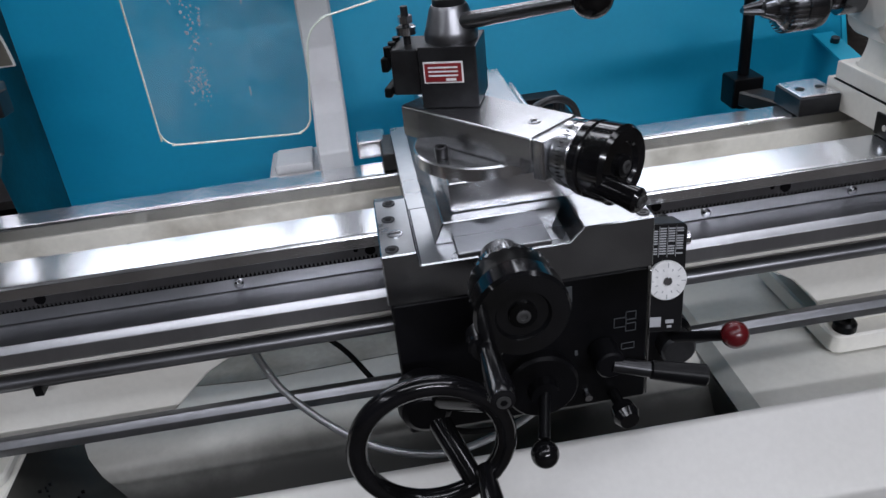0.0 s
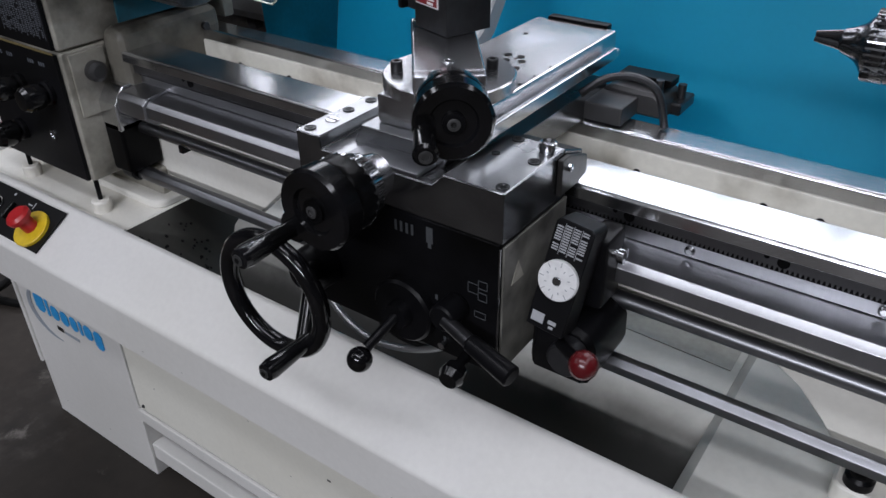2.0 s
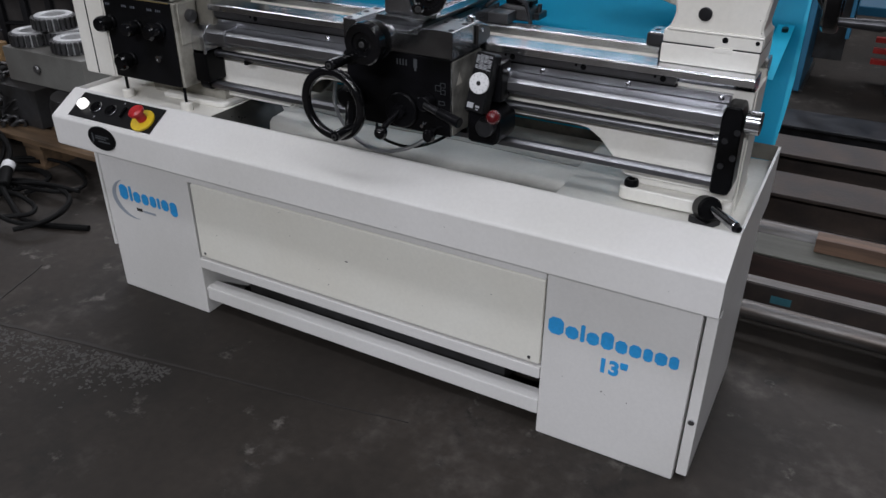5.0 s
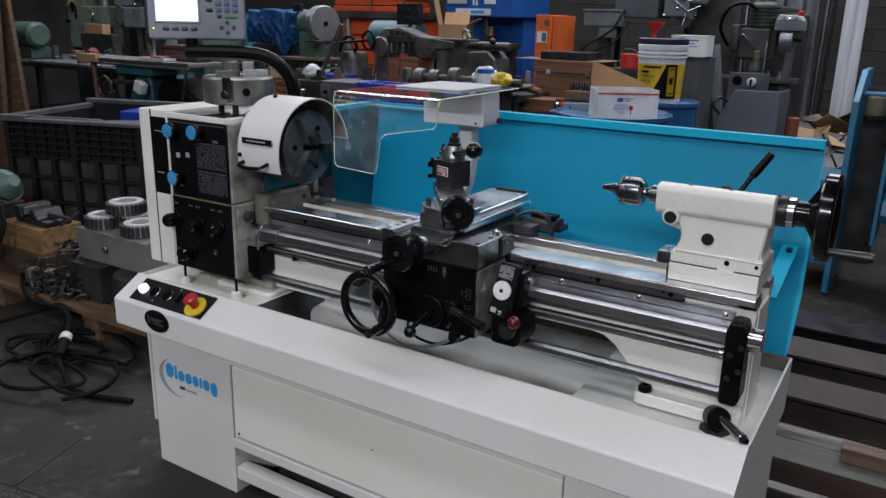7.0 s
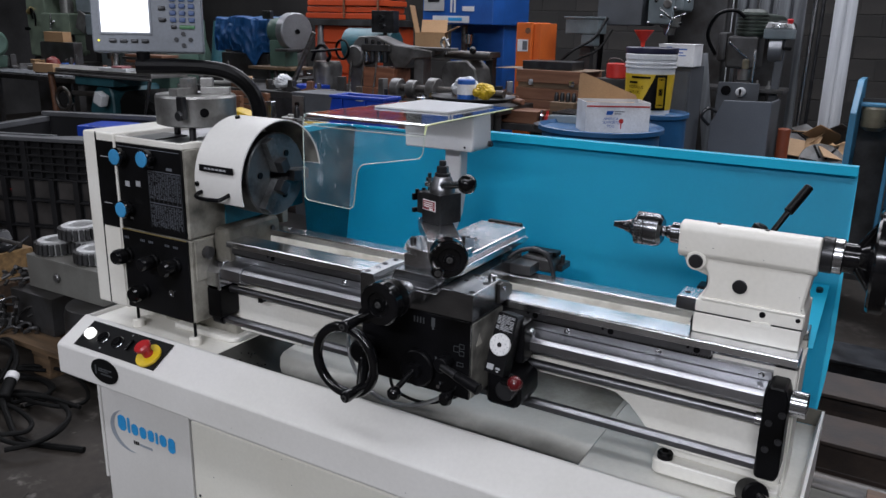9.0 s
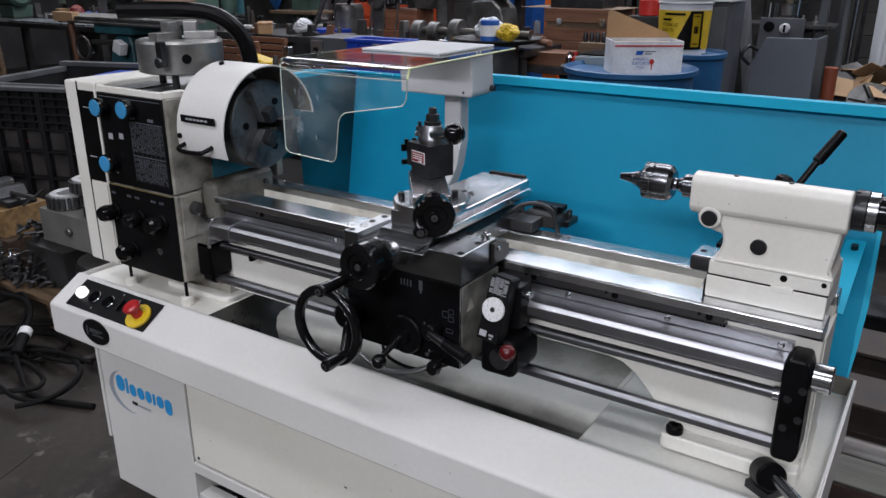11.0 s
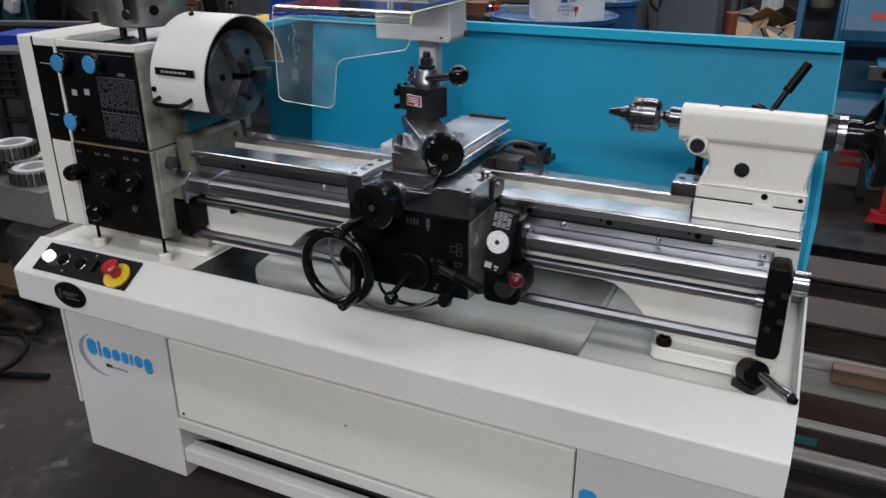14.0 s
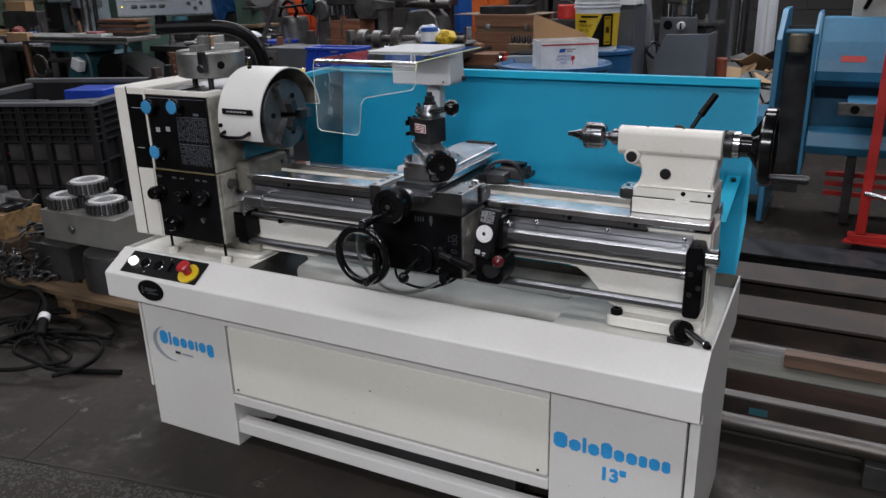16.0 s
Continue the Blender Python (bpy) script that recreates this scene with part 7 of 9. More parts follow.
part("feed_lever", T([(-7.30, 3.78, 1.40), (-7.26, 3.74, 1.50), (-7.20, 3.74, 1.44), (-7.22, 3.75, 1.33)], 0.010, 8), BLACK, gp_)
for dx, dz in ((0.06, 0.09), (0.10, 0.02), (0.04, -0.05)):
    part("gear_lever", C((-6.94, 3.735, 1.36), (-6.94 + dx, 3.70, 1.36 + dz), 0.008, seg=10), CHROME, gp_)
part("oil_cup", C((-7.37, 3.78, 1.46), (-7.30, 3.78, 1.50), 0.026, chamfer=0.004), BRASSY, gp_)
part("clamp_knob", R([(0, 0.012), (0.03, 0.02), (0.05, 0.018)], (-7.38, 3.79, 1.30), (0, -1, 0), 14), BLACK, gp_)
gq = thing("milling_drill", (-6.3, 3.9, 0), "blue-grey upright milling machine with bright levers", "milling machine")
part("column", B(-6.50, -6.10, 3.95, 4.4, 0, 2.2, 0.02), MILLGREY, gq)
part("upper_head", B(-6.55, -6.12, 3.75, 4.1, 1.46, 1.80, 0.025), MILLGREY, gq)
part("motor", C((-6.34, 3.92, 1.80), (-6.34, 3.92, 2.15), 0.13, chamfer=0.02), MILLGREY, gq)
part("lower_head", B(-6.36, -6.05, 3.70, 4.0, 1.255, 1.455, 0.02), MILLGREY, gq)
part("side_cover", B(-6.048, -5.95, 3.72, 4.02, 1.20, 1.80, 0.015), GREYSHEET, gq)
part("quill", C((-6.20, 3.85, 1.04), (-6.20, 3.85, 1.254), 0.045, seg=20), BARSTEEL, gq)
for k, (x, z0, z1) in enumerate(((-6.20, 1.46, 1.75), (-6.15, 1.50, 1.80), (-6.10, 1.42, 1.66))):
    part("feed_rod", C((x, 3.735, z0), (x + 0.01, 3.735, z1), 0.010, seg=10), CHROME, gq)
for k in range(5):
    part("knob", ball((-6.17 + 0.035 * (k % 3), 3.69, 1.43 + 0.055 * k), 0.013), (KNOB, CHROME)[k % 2], gq)
part("tilted_plate", B(-0.07, 0.07, -0.01, 0.01, -0.09, 0.09, 0.004, turn=pose(-6.44, 3.73, 1.38, 0, 24, 0)), SATIN, gq)
solo("casting_block", B(-6.50, -6.00, 3.30, 3.395, 0.9605, 1.20, 0.01), DARKIRON, "dark iron casting block on the bench", "casting")
solo("tan_carton", B(-6.42, -6.14, 3.30, 3.39, 1.2005, 1.290, 0.003), CARD, "small tan cardboard carton on a casting", "carton")
DULLRED = paint("dull_dark_red_enamel", (0.16, 0.022, 0.018), 0.45, bump=0.05)
solo("red_cover", R([(0, 0.07), (0.04, 0.068), (0.09, 0.05), (0.11, 0.025), (0.115, 0.01)], (-5.95, 3.05, 0.9722), (0, 0, 1), 28), DULLRED, "dull red domed machine cover on the bench", "cover")
mo = thing("bench_motor", (-6.7, 3.0, 0.9), "dark green round motor on a steel bench", "motor")
part("body", C((-7.1, 3.0, 1.18), (-6.62, 2.96, 1.18), 0.12, chamfer=0.03), MACHGREEN, mo)
part("foot", B(-7.0, -6.7, 2.9, 3.1, 0.9605, 1.07, 0.01), MACHGREEN, mo)
def bench(x0, x1, y0, y1, z, lab, top=DARKIRON):
    t_ = thing("workbench", ((x0 + x1) / 2, (y0 + y1) / 2, 0), lab, "workbench", "benches")
    part("top", B(x0, x1, y0, y1, z - 0.04, z, 0.004), top, t_)
    for x in (x0 + 0.05, x1 - 0.05):
        for y in (y0 + 0.05, y1 - 0.05):
            part("leg", B(x - 0.03, x + 0.03, y - 0.03, y + 0.03, 0, z - 0.0405, 0.003), DARKIRON, t_)
    part("shelf", B(x0 + 0.08, x1 - 0.08, y0 + 0.03, y1 - 0.03, 0.25, 0.28, 0.003), DARKIRON, t_)
    return t_
bench(-7.4, -5.0, 2.6, 3.4, 0.96, "dark steel workbench with a bright sheet on it")
solo("bright_sheet", B(-6.3, -5.2, 2.62, 3.0, 0.9605, 0.972, 0.002), GALV, "bright sheet of steel on the bench", "steel sheet")
for k, (x, y, w_, h_, ln) in enumerate(((-5.42, 1.80, 0.16, 2.3, 0.10), (-5.22, 1.92, 0.13, 2.1, -0.06), (-5.60, 1.95, 0.14, 2.5, 0.05))):
    tb_ = B(-w_ / 2, w_ / 2, -0.02, 0.02, 0, h_, 0.003, turn=pose(x, y, 0.006, 0, math.degrees(ln), 14 * k))
    solo("timber_plank", tb_, WOOD, "long pale pine plank standing on end", "plank", "upright planks")
bench(-6.4, -4.2, 4.4, 5.1, 0.92, "long dark bench against the wall")
for k in range(9):
    random.seed(40 + k)
    x = -6.3 + k * 0.25
    solo("stacked_part", R([(0, 0.07), (0.1 + 0.1 * random.random(), 0.08), (0.3 + 0.2 * random.random(), 0.04), (0.5, 0.03)], (x, 4.6 + 0.2 * random.random(), 0.9205), (0, 0, 1), 14), random.choice((DARKIRON, MACHGREEN, MIDIRON, TEALGREEN)), "dull machine part standing on the far bench", "machine part", "parts on the far bench")

# ---- the middle bench and what is on it ----
def crumple(at, r, seed, into=None, z=0.8):
    bm = bmesh.new()
    bmesh.ops.create_icosphere(bm, subdivisions=5 if r > 0.2 else 4, radius=r, matrix=Matrix.Translation(at))
    for v in bm.verts:
        d = v.co - Vector(at)
        n1 = noise.noise(d * (1.4 / r) + Vector((seed, 0, 0)))
        n2 = 1 - 2 * abs(noise.noise(d * (3.4 / r) + Vector((0, seed, 0))))
        n3 = 1 - 2 * abs(noise.noise(d * (8.0 / r) + Vector((0, 0, seed))))
        v.co = Vector(at) + d * (0.80 + 0.30 * n1 + 0.10 * n2 + 0.05 * n3)
        v.co.z = at[2] + (v.co.z - at[2]) * z
    return joined(bm, into)
bench(-3.9, -1.34, 2.62, 3.45, 0.985, "cluttered dark steel workbench", DARKIRON)
cab = thing("control_cabinet", (-2.43, 2.42, 0), "grey electrical cabinet with push buttons", "electrical cabinet")
part("case", B(-2.60, -2.25, 2.35, 2.60, 0, 1.02, 0.006), GREYSHEET, cab)
part("front", B(-2.59, -2.50, 2.338, 2.349, 0.60, 1.0, 0.003), MIDIRON, cab)
for k, m_ in enumerate((KNOB, RED, KNOB, CHROME)):
    part("button", C((-2.545, 2.338, 0.95 - 0.05 * k), (-2.545, 2.325, 0.95 - 0.05 * k), 0.014), m_, cab)
bb = thing("blue_bin", (-1.69, 1.95, 0.856), "bright blue plastic parts bin with a ribbed front", "storage bin")
part("front_wall", P([(-1.905, 0.857), (-1.530, 0.857), (-1.548, 1.066), (-1.860, 1.066)], "y", 1.800, 1.806), BLUEPLASTIC, bb)
part("back_wall", P([(-1.905, 0.857), (-1.530, 0.857), (-1.548, 1.066), (-1.860, 1.066)], "y", 1.924, 1.930), BLUEPLASTIC, bb)
part("end_wall", P([(-1.905, 0.857), (-1.860, 1.066), (-1.854, 1.066), (-1.899, 0.857)], "y", 1.8062, 1.9238), BLUEPLASTIC, bb)
part("end_wall", P([(-1.536, 0.857), (-1.554, 1.066), (-1.548, 1.066), (-1.530, 0.857)], "y", 1.8062, 1.9238), BLUEPLASTIC, bb)
part("bottom", B(-1.898, -1.540, 1.8062, 1.9238, 0.8572, 0.862), BLUEPLASTIC, bb)
for b_ in ((-1.868, -1.540, 1.788, 1.812), (-1.868, -1.540, 1.918, 1.942), (-1.868, -1.846, 1.8125, 1.9175), (-1.562, -1.540, 1.8125, 1.9175)):
    part("rim", B(*b_, 1.0665, 1.0835, 0.004), BLUEPLASTIC, bb)
for x in (-1.80, -1.66):
    part("rib", B(x, x + 0.012, 1.788, 1.7995, 0.86, 1.066, 0.003), BLUEPLASTIC, bb)
part("wrapped_part", B(-1.83, -1.58, 1.82, 1.915, 0.8625, 1.055, 0.02), DARKIRON, bb)
part("bag_film", crumple((-1.70, 1.865, 1.066), 0.075, 17, z=0.16), PAILWHITE, bb, "crumpled pale plastic bag on top")
yb2 = thing("yellow_bin", (-1.99, 1.92, 0.856), "small yellow plastic parts bin beside the blue bin", "storage bin")
part("tub", P([(-2.06, 0.857), (-1.93, 0.857), (-1.92, 0.925), (-2.07, 0.945)], "y", 1.84, 2.0, 0.004), BINYELLOW, yb2)
part("lip", B(-2.075, -1.915, 1.825, 1.8395, 0.90, 0.925, 0.003), BINYELLOW, yb2)
wcr = thing("slatted_crate", (-2.85, 2.1, 0.856), "brown wooden slatted crate on the low bench", "wooden crate")
for z in (0.865, 0.905, 0.945, 0.985):
    part("slat", B(-3.06, -2.66, 1.98, 1.99, z, z + 0.030, 0.002), BROWNWOOD, wcr)
    part("slat", B(-3.06, -2.66, 2.22, 2.23, z, z + 0.030, 0.002), BROWNWOOD, wcr)
for x in (-3.06, -2.68):
    for y in (1.9905, 2.2):
        part("corner_post", B(x, x + 0.02, y, y + 0.0195, 0.857, 1.015, 0.002), BROWNWOOD, wcr)
part("bottom", B(-3.06, -2.66, 1.9905, 2.2195, 0.8565, 0.864), BROWNWOOD, wcr)
yb = thing("yellow_bin", (-2.52, 1.95, 0.85), "yellow plastic parts bin on the low bench", "storage bin")
part("tub", P([(-2.62, 0.857), (-2.49, 0.857), (-2.48, 0.925), (-2.64, 0.955)], "y", 1.87, 1.97, 0.004), BINYELLOW, yb)
part("lip", B(-2.645, -2.475, 1.855, 1.8695, 0.90, 0.925, 0.004), BINYELLOW, yb)
bench(-3.12, -1.40, 1.77, 2.34, 0.855, "low dark steel bench behind the splash guard")
arm = thing("fixture_casting", (-2.35, 3.0, 0.985), "grey cast machine arm lying on wood blocks", "casting")
part("arm", P([(-2.62, 1.18), (-2.62, 1.30), (-2.57, 1.345), (-2.45, 1.35), (-2.30, 1.30), (-2.02, 1.27), (-2.02, 1.23), (-2.16, 1.22), (-2.22, 1.16), (-2.30, 1.16), (-2.34, 1.23), (-2.50, 1.26), (-2.53, 1.18)], "y", 2.90, 3.06, 0.006), MIDIRON, arm)
part("head", C((-2.60, 2.88, 1.22), (-2.60, 3.08, 1.22), 0.07, chamfer=0.01), MIDIRON, arm)
part("leg", B(-2.66, -2.54, 2.92, 3.04, 0.9855, 1.17, 0.01), MIDIRON, arm)
part("end_grip", C((-2.03, 2.95, 1.255), (-1.95, 2.95, 1.285), 0.012, seg=12), BARSTEEL, arm)
for k in range(4):
    part("hanging_tube", R([(0, 0.013), (0.006, 0.017), (0.065, 0.017), (0.070, 0.012)], (-2.50 + 0.048 * k, 2.885, 1.185), (0, 0, 1), 16), GUNMETAL if k % 2 else CHROME, arm)
    part("tube_nut", C((-2.50 + 0.048 * k, 2.885, 1.300 - 0.008 * k), (-2.50 + 0.048 * k, 2.885, 1.335 - 0.008 * k), 0.012, seg=6), CHROME, arm)
part("tube_rail", B(-2.53, -2.32, 2.868, 2.8995, 1.256, 1.298, 0.004), DARKIRON, arm)
part("upper_bar", B(-2.30, -1.90, 2.92, 3.02, 1.272, 1.290, 0.004), MIDIRON, arm)
for x, r in ((-2.62, 0.008), (-2.52, 0.006), (-2.42, 0.007)):
    part("stay_rod", C((x, 2.84, 0.9857), (x + 0.01, 2.87, 1.19), r, seg=10), BARSTEEL, arm)
part("crank_ring", T([(-2.66 + 0.05 * math.cos(2 * math.pi * k / 12), 2.84, 1.26 + 0.06 * math.sin(2 * math.pi * k / 12)) for k in range(12)], 0.008, 8, True, 2), BLACK, arm)
part("crank_arm", C((-2.66, 2.83, 1.26), (-2.88, 2.80, 1.24), 0.009, seg=10), BLACK, arm)
part("prop", B(-2.17, -2.10, 2.93, 3.03, 0.9855, 1.23, 0.005), MIDIRON, arm)
for x0, x1, y0, y1, z0, z1 in ((-2.50, -2.26, 2.86, 3.05, 1.035, 1.155), (-2.36, -2.14, 2.80, 2.92, 0.9855, 1.034), (-2.50, -2.38, 2.84, 3.06, 0.9855, 1.0345)):
    solo("hardwood_block", B(x0 + 0.06, x1 + 0.06, y0, y1, z0, z1, 0.004), REDBLOCK, "red-brown hardwood block on the bench", "wood block", "hardwood blocks")
arm.location.x += 0.07
def carton(x0, x1, y0, y1, z0, z1, m_, lab, flap=0.12, cat="carton", name="carton"):
    t_ = thing(name, ((x0 + x1) / 2, (y0 + y1) / 2, z0), lab, cat)
    part("side", B(x0, x1, y0, y0 + 0.004, z0, z1), m_, t_)
    part("side", B(x0, x1, y1 - 0.004, y1, z0, z1), m_, t_)
    part("side", B(x0, x0 + 0.004, y0 + 0.004, y1 - 0.004, z0, z1), m_, t_)
    part("side", B(x1 - 0.004, x1, y0 + 0.004, y1 - 0.004, z0, z1), m_, t_)
    part("bottom", B(x0, x1, y0, y1, z0 + 0.0005, z0 + 0.004), m_, t_)
    if flap:
        part("flap", B(x0, x1, -0.002, 0.002, 0, flap, turn=pose(0, y1, z1, -25)), CARD, t_)
        part("flap", B(-0.002, 0.002, y0, y1, 0, flap, turn=pose(x0, 0, z1, 0, -35)), CARD, t_)
    return t_
bench(-2.75, -2.0, 3.50, 3.95, 1.245, "tall dark steel stand behind the bench")
cbx = carton(-2.53, -2.32, 3.56, 3.80, 1.2455, 1.37, CARD, "open brown cardboard carton with raised flaps", 0)
part("flap", B(-0.002, 0.002, 3.56, 3.80, 0, 0.19, turn=pose(-2.53, 0, 1.37, 0, -12)), CARD, cbx)
part("flap", B(-0.002, 0.002, 3.56, 3.80, 0, 0.10, turn=pose(-2.32, 0, 1.37, 0, 62)), TANCARD, cbx)
part("flap", B(-2.52, -2.33, -0.002, 0.002, 0, 0.11, turn=pose(0, 3.80, 1.37, -35)), CARD, cbx)
cbx.rotation_euler = (0, 0, radians(24))
sft = thing("cam_shaft", (-1.8, 2.72, 0.985), "grey steel shaft with eccentric collars on the bench", "shaft")
part("shaft", C((-2.12, 2.72, 1.055), (-1.36, 2.72, 1.055), 0.022), BARSTEEL, sft)
for k, (x, r) in enumerate(((-2.08, 0.06), (-1.97, 0.055), (-1.82, 0.069), (-1.64, 0.06), (-1.53, 0.05))):
    part("collar", C((x - 0.03, 2.72, 1.0555 if r > 0.06 else 1.05), (x + 0.03, 2.72, 1.0555 if r > 0.06 else 1.05), r, chamfer=0.006), MIDIRON, sft)
tl = thing("dividing_head", (-1.8, 3.1, 0.985), "grey cast dividing head with handles on the bench", "machine tool accessory")
part("body", P([(-1.94, 0.986), (-1.94, 1.16), (-1.90, 1.21), (-1.76, 1.22), (-1.70, 1.17), (-1.66, 0.986)], "y", 3.0, 3.2, 0.01), MIDIRON, tl)
part("spindle", C((-1.96, 3.08, 1.25), (-1.62, 3.05, 1.25), 0.025, chamfer=0.006), BARSTEEL, tl)
part("plate", B(-1.92, -1.66, 3.02, 3.16, 1.2205, 1.2245), BARSTEEL, tl)
part("grip", T([(-1.93, 3.02, 1.27), (-1.95, 3.01, 1.32), (-1.92, 3.0, 1.345), (-1.89, 3.0, 1.30)], 0.009, 8), SATIN, tl)
part("grip", C((-1.92, 3.02, 1.25), (-1.90, 3.0, 1.34), 0.009), CHROME, tl)
part("knob", ball((-1.72, 3.0, 1.28), 0.022), KNOB, tl)
dm_ = thing("oil_drum_stand", (-1.45, 2.72, 0), "black steel drum stand with a round tray", "stand")
part("barrel", C((-1.47, 2.56, 0), (-1.47, 2.56, 1.02), 0.115, chamfer=0.01), DARKIRON, dm_)
part("tray", R([(0, 0.16), (0.008, 0.21), (0.03, 0.235), (0.026, 0.235), (0.012, 0.2), (0.010, 0.0)], (-1.47, 2.56, 1.0205), (0, 0, 1), 32), DARKIRON, dm_)
sm = thing("paint_can", (-1.50, 2.56, 1.03), "small blue and white can with a crumpled bag", "can")
part("can", C((-1.50, 2.53, 1.0325), (-1.50, 2.53, 1.14), 0.05, chamfer=0.004), DEEPBLUE, sm)
part("band", C((-1.50, 2.53, 1.06), (-1.50, 2.53, 1.115), 0.0508), CARTONWHITE, sm)
random.seed(8)
solo("yellow_rag", crumple((-1.385, 2.52, 1.085), 0.065, 2), BINYELLOW, "crumpled yellow rag on the tray", "rag")
solo("plastic_bag", crumple((-1.555, 2.62, 1.095), 0.075, 5), PAILWHITE, "crumpled pale plastic bag on the tray", "bag")
solo("blue_tote", B(-2.92, -2.70, 2.70, 2.85, 0.9855, 1.03, 0.006), BLUEPLASTIC, "flat blue tray on the bench", "tray")
solo("dust_bag", crumple((-2.98, 2.72, 1.04), 0.07, 9), PAILWHITE, "crumpled pale bag on the bench", "bag")
lev = thing("pry_lever", (-3.0, 2.9, 0.985), "leaning steel lever bar in a grey pot", "lever")
part("bar", C((-3.03, 2.86, 1.02), (-2.87, 2.90, 1.36), 0.016), BARSTEEL, lev)
part("pot", R([(0, 0.09), (0.15, 0.10), (0.19, 0.085)], (-2.80, 2.95, 0.9855), (0, 0, 1), 24), MIDIRON, lev)
part("bend", T([(-2.85, 2.85, 1.18), (-2.80, 2.84, 1.26), (-2.74, 2.84, 1.28), (-2.70, 2.85, 1.22), (-2.72, 2.85, 1.18)], 0.012, 8), BLACK, lev)
gr_ = thing("disc_grinder", (-3.4, 3.3, 0.985), "green pedestal disc sander with a large grey disc", "disc sander")
part("motor", C((-3.66, 3.40, 1.355), (-3.42, 3.36, 1.355), 0.10, chamfer=0.02), MACHGREEN, gr_)
part("disc", C((-3.43, 3.31, 1.355), (-3.345, 3.285, 1.355), 0.135, chamfer=0.006, seg=48), DISCSTEEL, gr_)
part("disc_nut", C((-3.345, 3.285, 1.355), (-3.335, 3.282, 1.355), 0.018, seg=12), BLACK, gr_)
part("work_rest", B(-3.40, -3.28, 3.10, 3.24, 1.215, 1.235, 0.003), DARKIRON, gr_)
part("switch", B(-3.66, -3.58, 3.26, 3.30, 1.44, 1.50, 0.006), GUNMETAL, gr_)
part("stand", B(-3.62, -3.46, 3.28, 3.42, 0.9855, 1.29, 0.01), MACHGREEN, gr_)
part("shelf", B(-3.72, -3.30, 3.15, 3.42, 1.08, 1.10, 0.003), WOOD, gr_)
tp = thing("covered_machine", (-3.95, 3.5, 0.0), "machine wrapped in a crumpled blue tarpaulin", "covered machine")
bm = bmesh.new()
nu, nv = 46, 40
sheet_ = []
for i in range(nu + 1):
    u = i / nu
    drop = 0.23 + 0.10 * math.exp(-((u - 0.68) / 0.10) ** 2) + 0.03 * noise.noise(Vector((u * 7, 3, 0)))
    col_ = []
    for j in range(nv + 1):
        v = j / nv
        if v < 0.45:
            y, z = 3.82 - 0.42 * v / 0.45, 1.445 - 0.02 * (v / 0.45) ** 2
        else:
            w_ = (v - 0.45) / 0.55
            y, z = 3.40 - 0.03 * math.sin(w_ * 2.6), 1.425 - drop * w_
        x = -4.26 + 0.60 * u
        d = Vector((x * 6, y * 6, z * 5))
        fold = 1 - 2 * abs(noise.noise(Vector((x * 9 + 1.3 * z, y * 4, z * 2.2))))
        fine_ = 1 - 2 * abs(noise.noise(Vector((x * 21, y * 12, z * 13))))
        sag = 0.04 * noise.noise(d * 0.7)
        col_.append(bm.verts.new((x + 0.012 * fine_, y - (0.035 * fold + 0.014 * fine_ if v >= 0.4 else 0), z + (0.022 * fold + sag if v < 0.5 else 0))))
    sheet_.append(col_)
for a, b in zip(sheet_, sheet_[1:]):
    for j in range(nv):
        bm.faces.new((a[j], b[j], b[j + 1], a[j + 1]))
bmesh.ops.solidify(bm, geom=bm.faces[:], thickness=0.004)
part("tarpaulin", bm, TARP, tp, "crumpled blue tarpaulin")
part("covered_body", B(-4.22, -3.70, 3.45, 3.78, 1.1805, 1.40, 0.03), DARKIRON, tp)
part("plinth", B(-4.25, -3.75, 3.4, 3.75, 0, 1.18, 0.01), DARKIRON, tp)
oc = thing("tool_cabinet", (-4.0, 4.8, 0), "orange steel tool cabinet with drawers", "cabinet")
part("case", B(-4.38, -3.55, 4.75, 5.2, 0, 1.40, 0.006), ORANGE, oc)
for r in range(6):
    for c in range(2):
        part("drawer", B(-4.36 + c * 0.41, -3.975 + c * 0.41, 4.735, 4.749, 0.55 + r * 0.14, 0.665 + r * 0.14, 0.004), ORANGE, oc)
oc2 = thing("crate_stack", (-4.0, 4.75, 1.4), "stack of orange slatted crates on the cabinet", "crates")
for k in range(9):
    part("crate", B(-4.45 + 0.012 * (k % 3), -3.56 - 0.014 * ((k + 1) % 3), 4.70 + 0.01 * (k % 2), 5.1, 1.462 + k * 0.058, 1.512 + k * 0.058, 0.008), ORANGE, oc2)
for x in (-4.0, -3.62):
    part("corner_strap", B(x, x + 0.02, 4.688, 4.6995, 1.47, 1.97, 0.002), BROWNWOOD, oc2)
part("shelf", B(-4.5, -3.5, 4.7, 5.2, 1.4005, 1.4595, 0.004), DARKIRON, oc2)
gm = thing("bench_grinder", (-3.1, 3.9, 0), "teal bench grinder on a dark stand", "grinder")
part("stand", B(-3.2, -2.95, 3.8, 4.05, 0, 1.1, 0.01), DARKIRON, gm)
part("body", C((-3.3, 3.85, 1.26), (-2.85, 3.85, 1.26), 0.13, chamfer=0.02), TEALGREEN, gm)
part("switch_box", B(-2.96, -2.76, 3.68, 3.76, 1.36, 1.52, 0.006), GUNMETAL, gm)
for z in (1.41, 1.47):
    part("button", C((-2.86, 3.68, z), (-2.86, 3.66, z), 0.02), CHROME, gm)
part("switch_post", C((-2.86, 3.72, 1.1), (-2.86, 3.72, 1.36), 0.016), DARKIRON, gm)

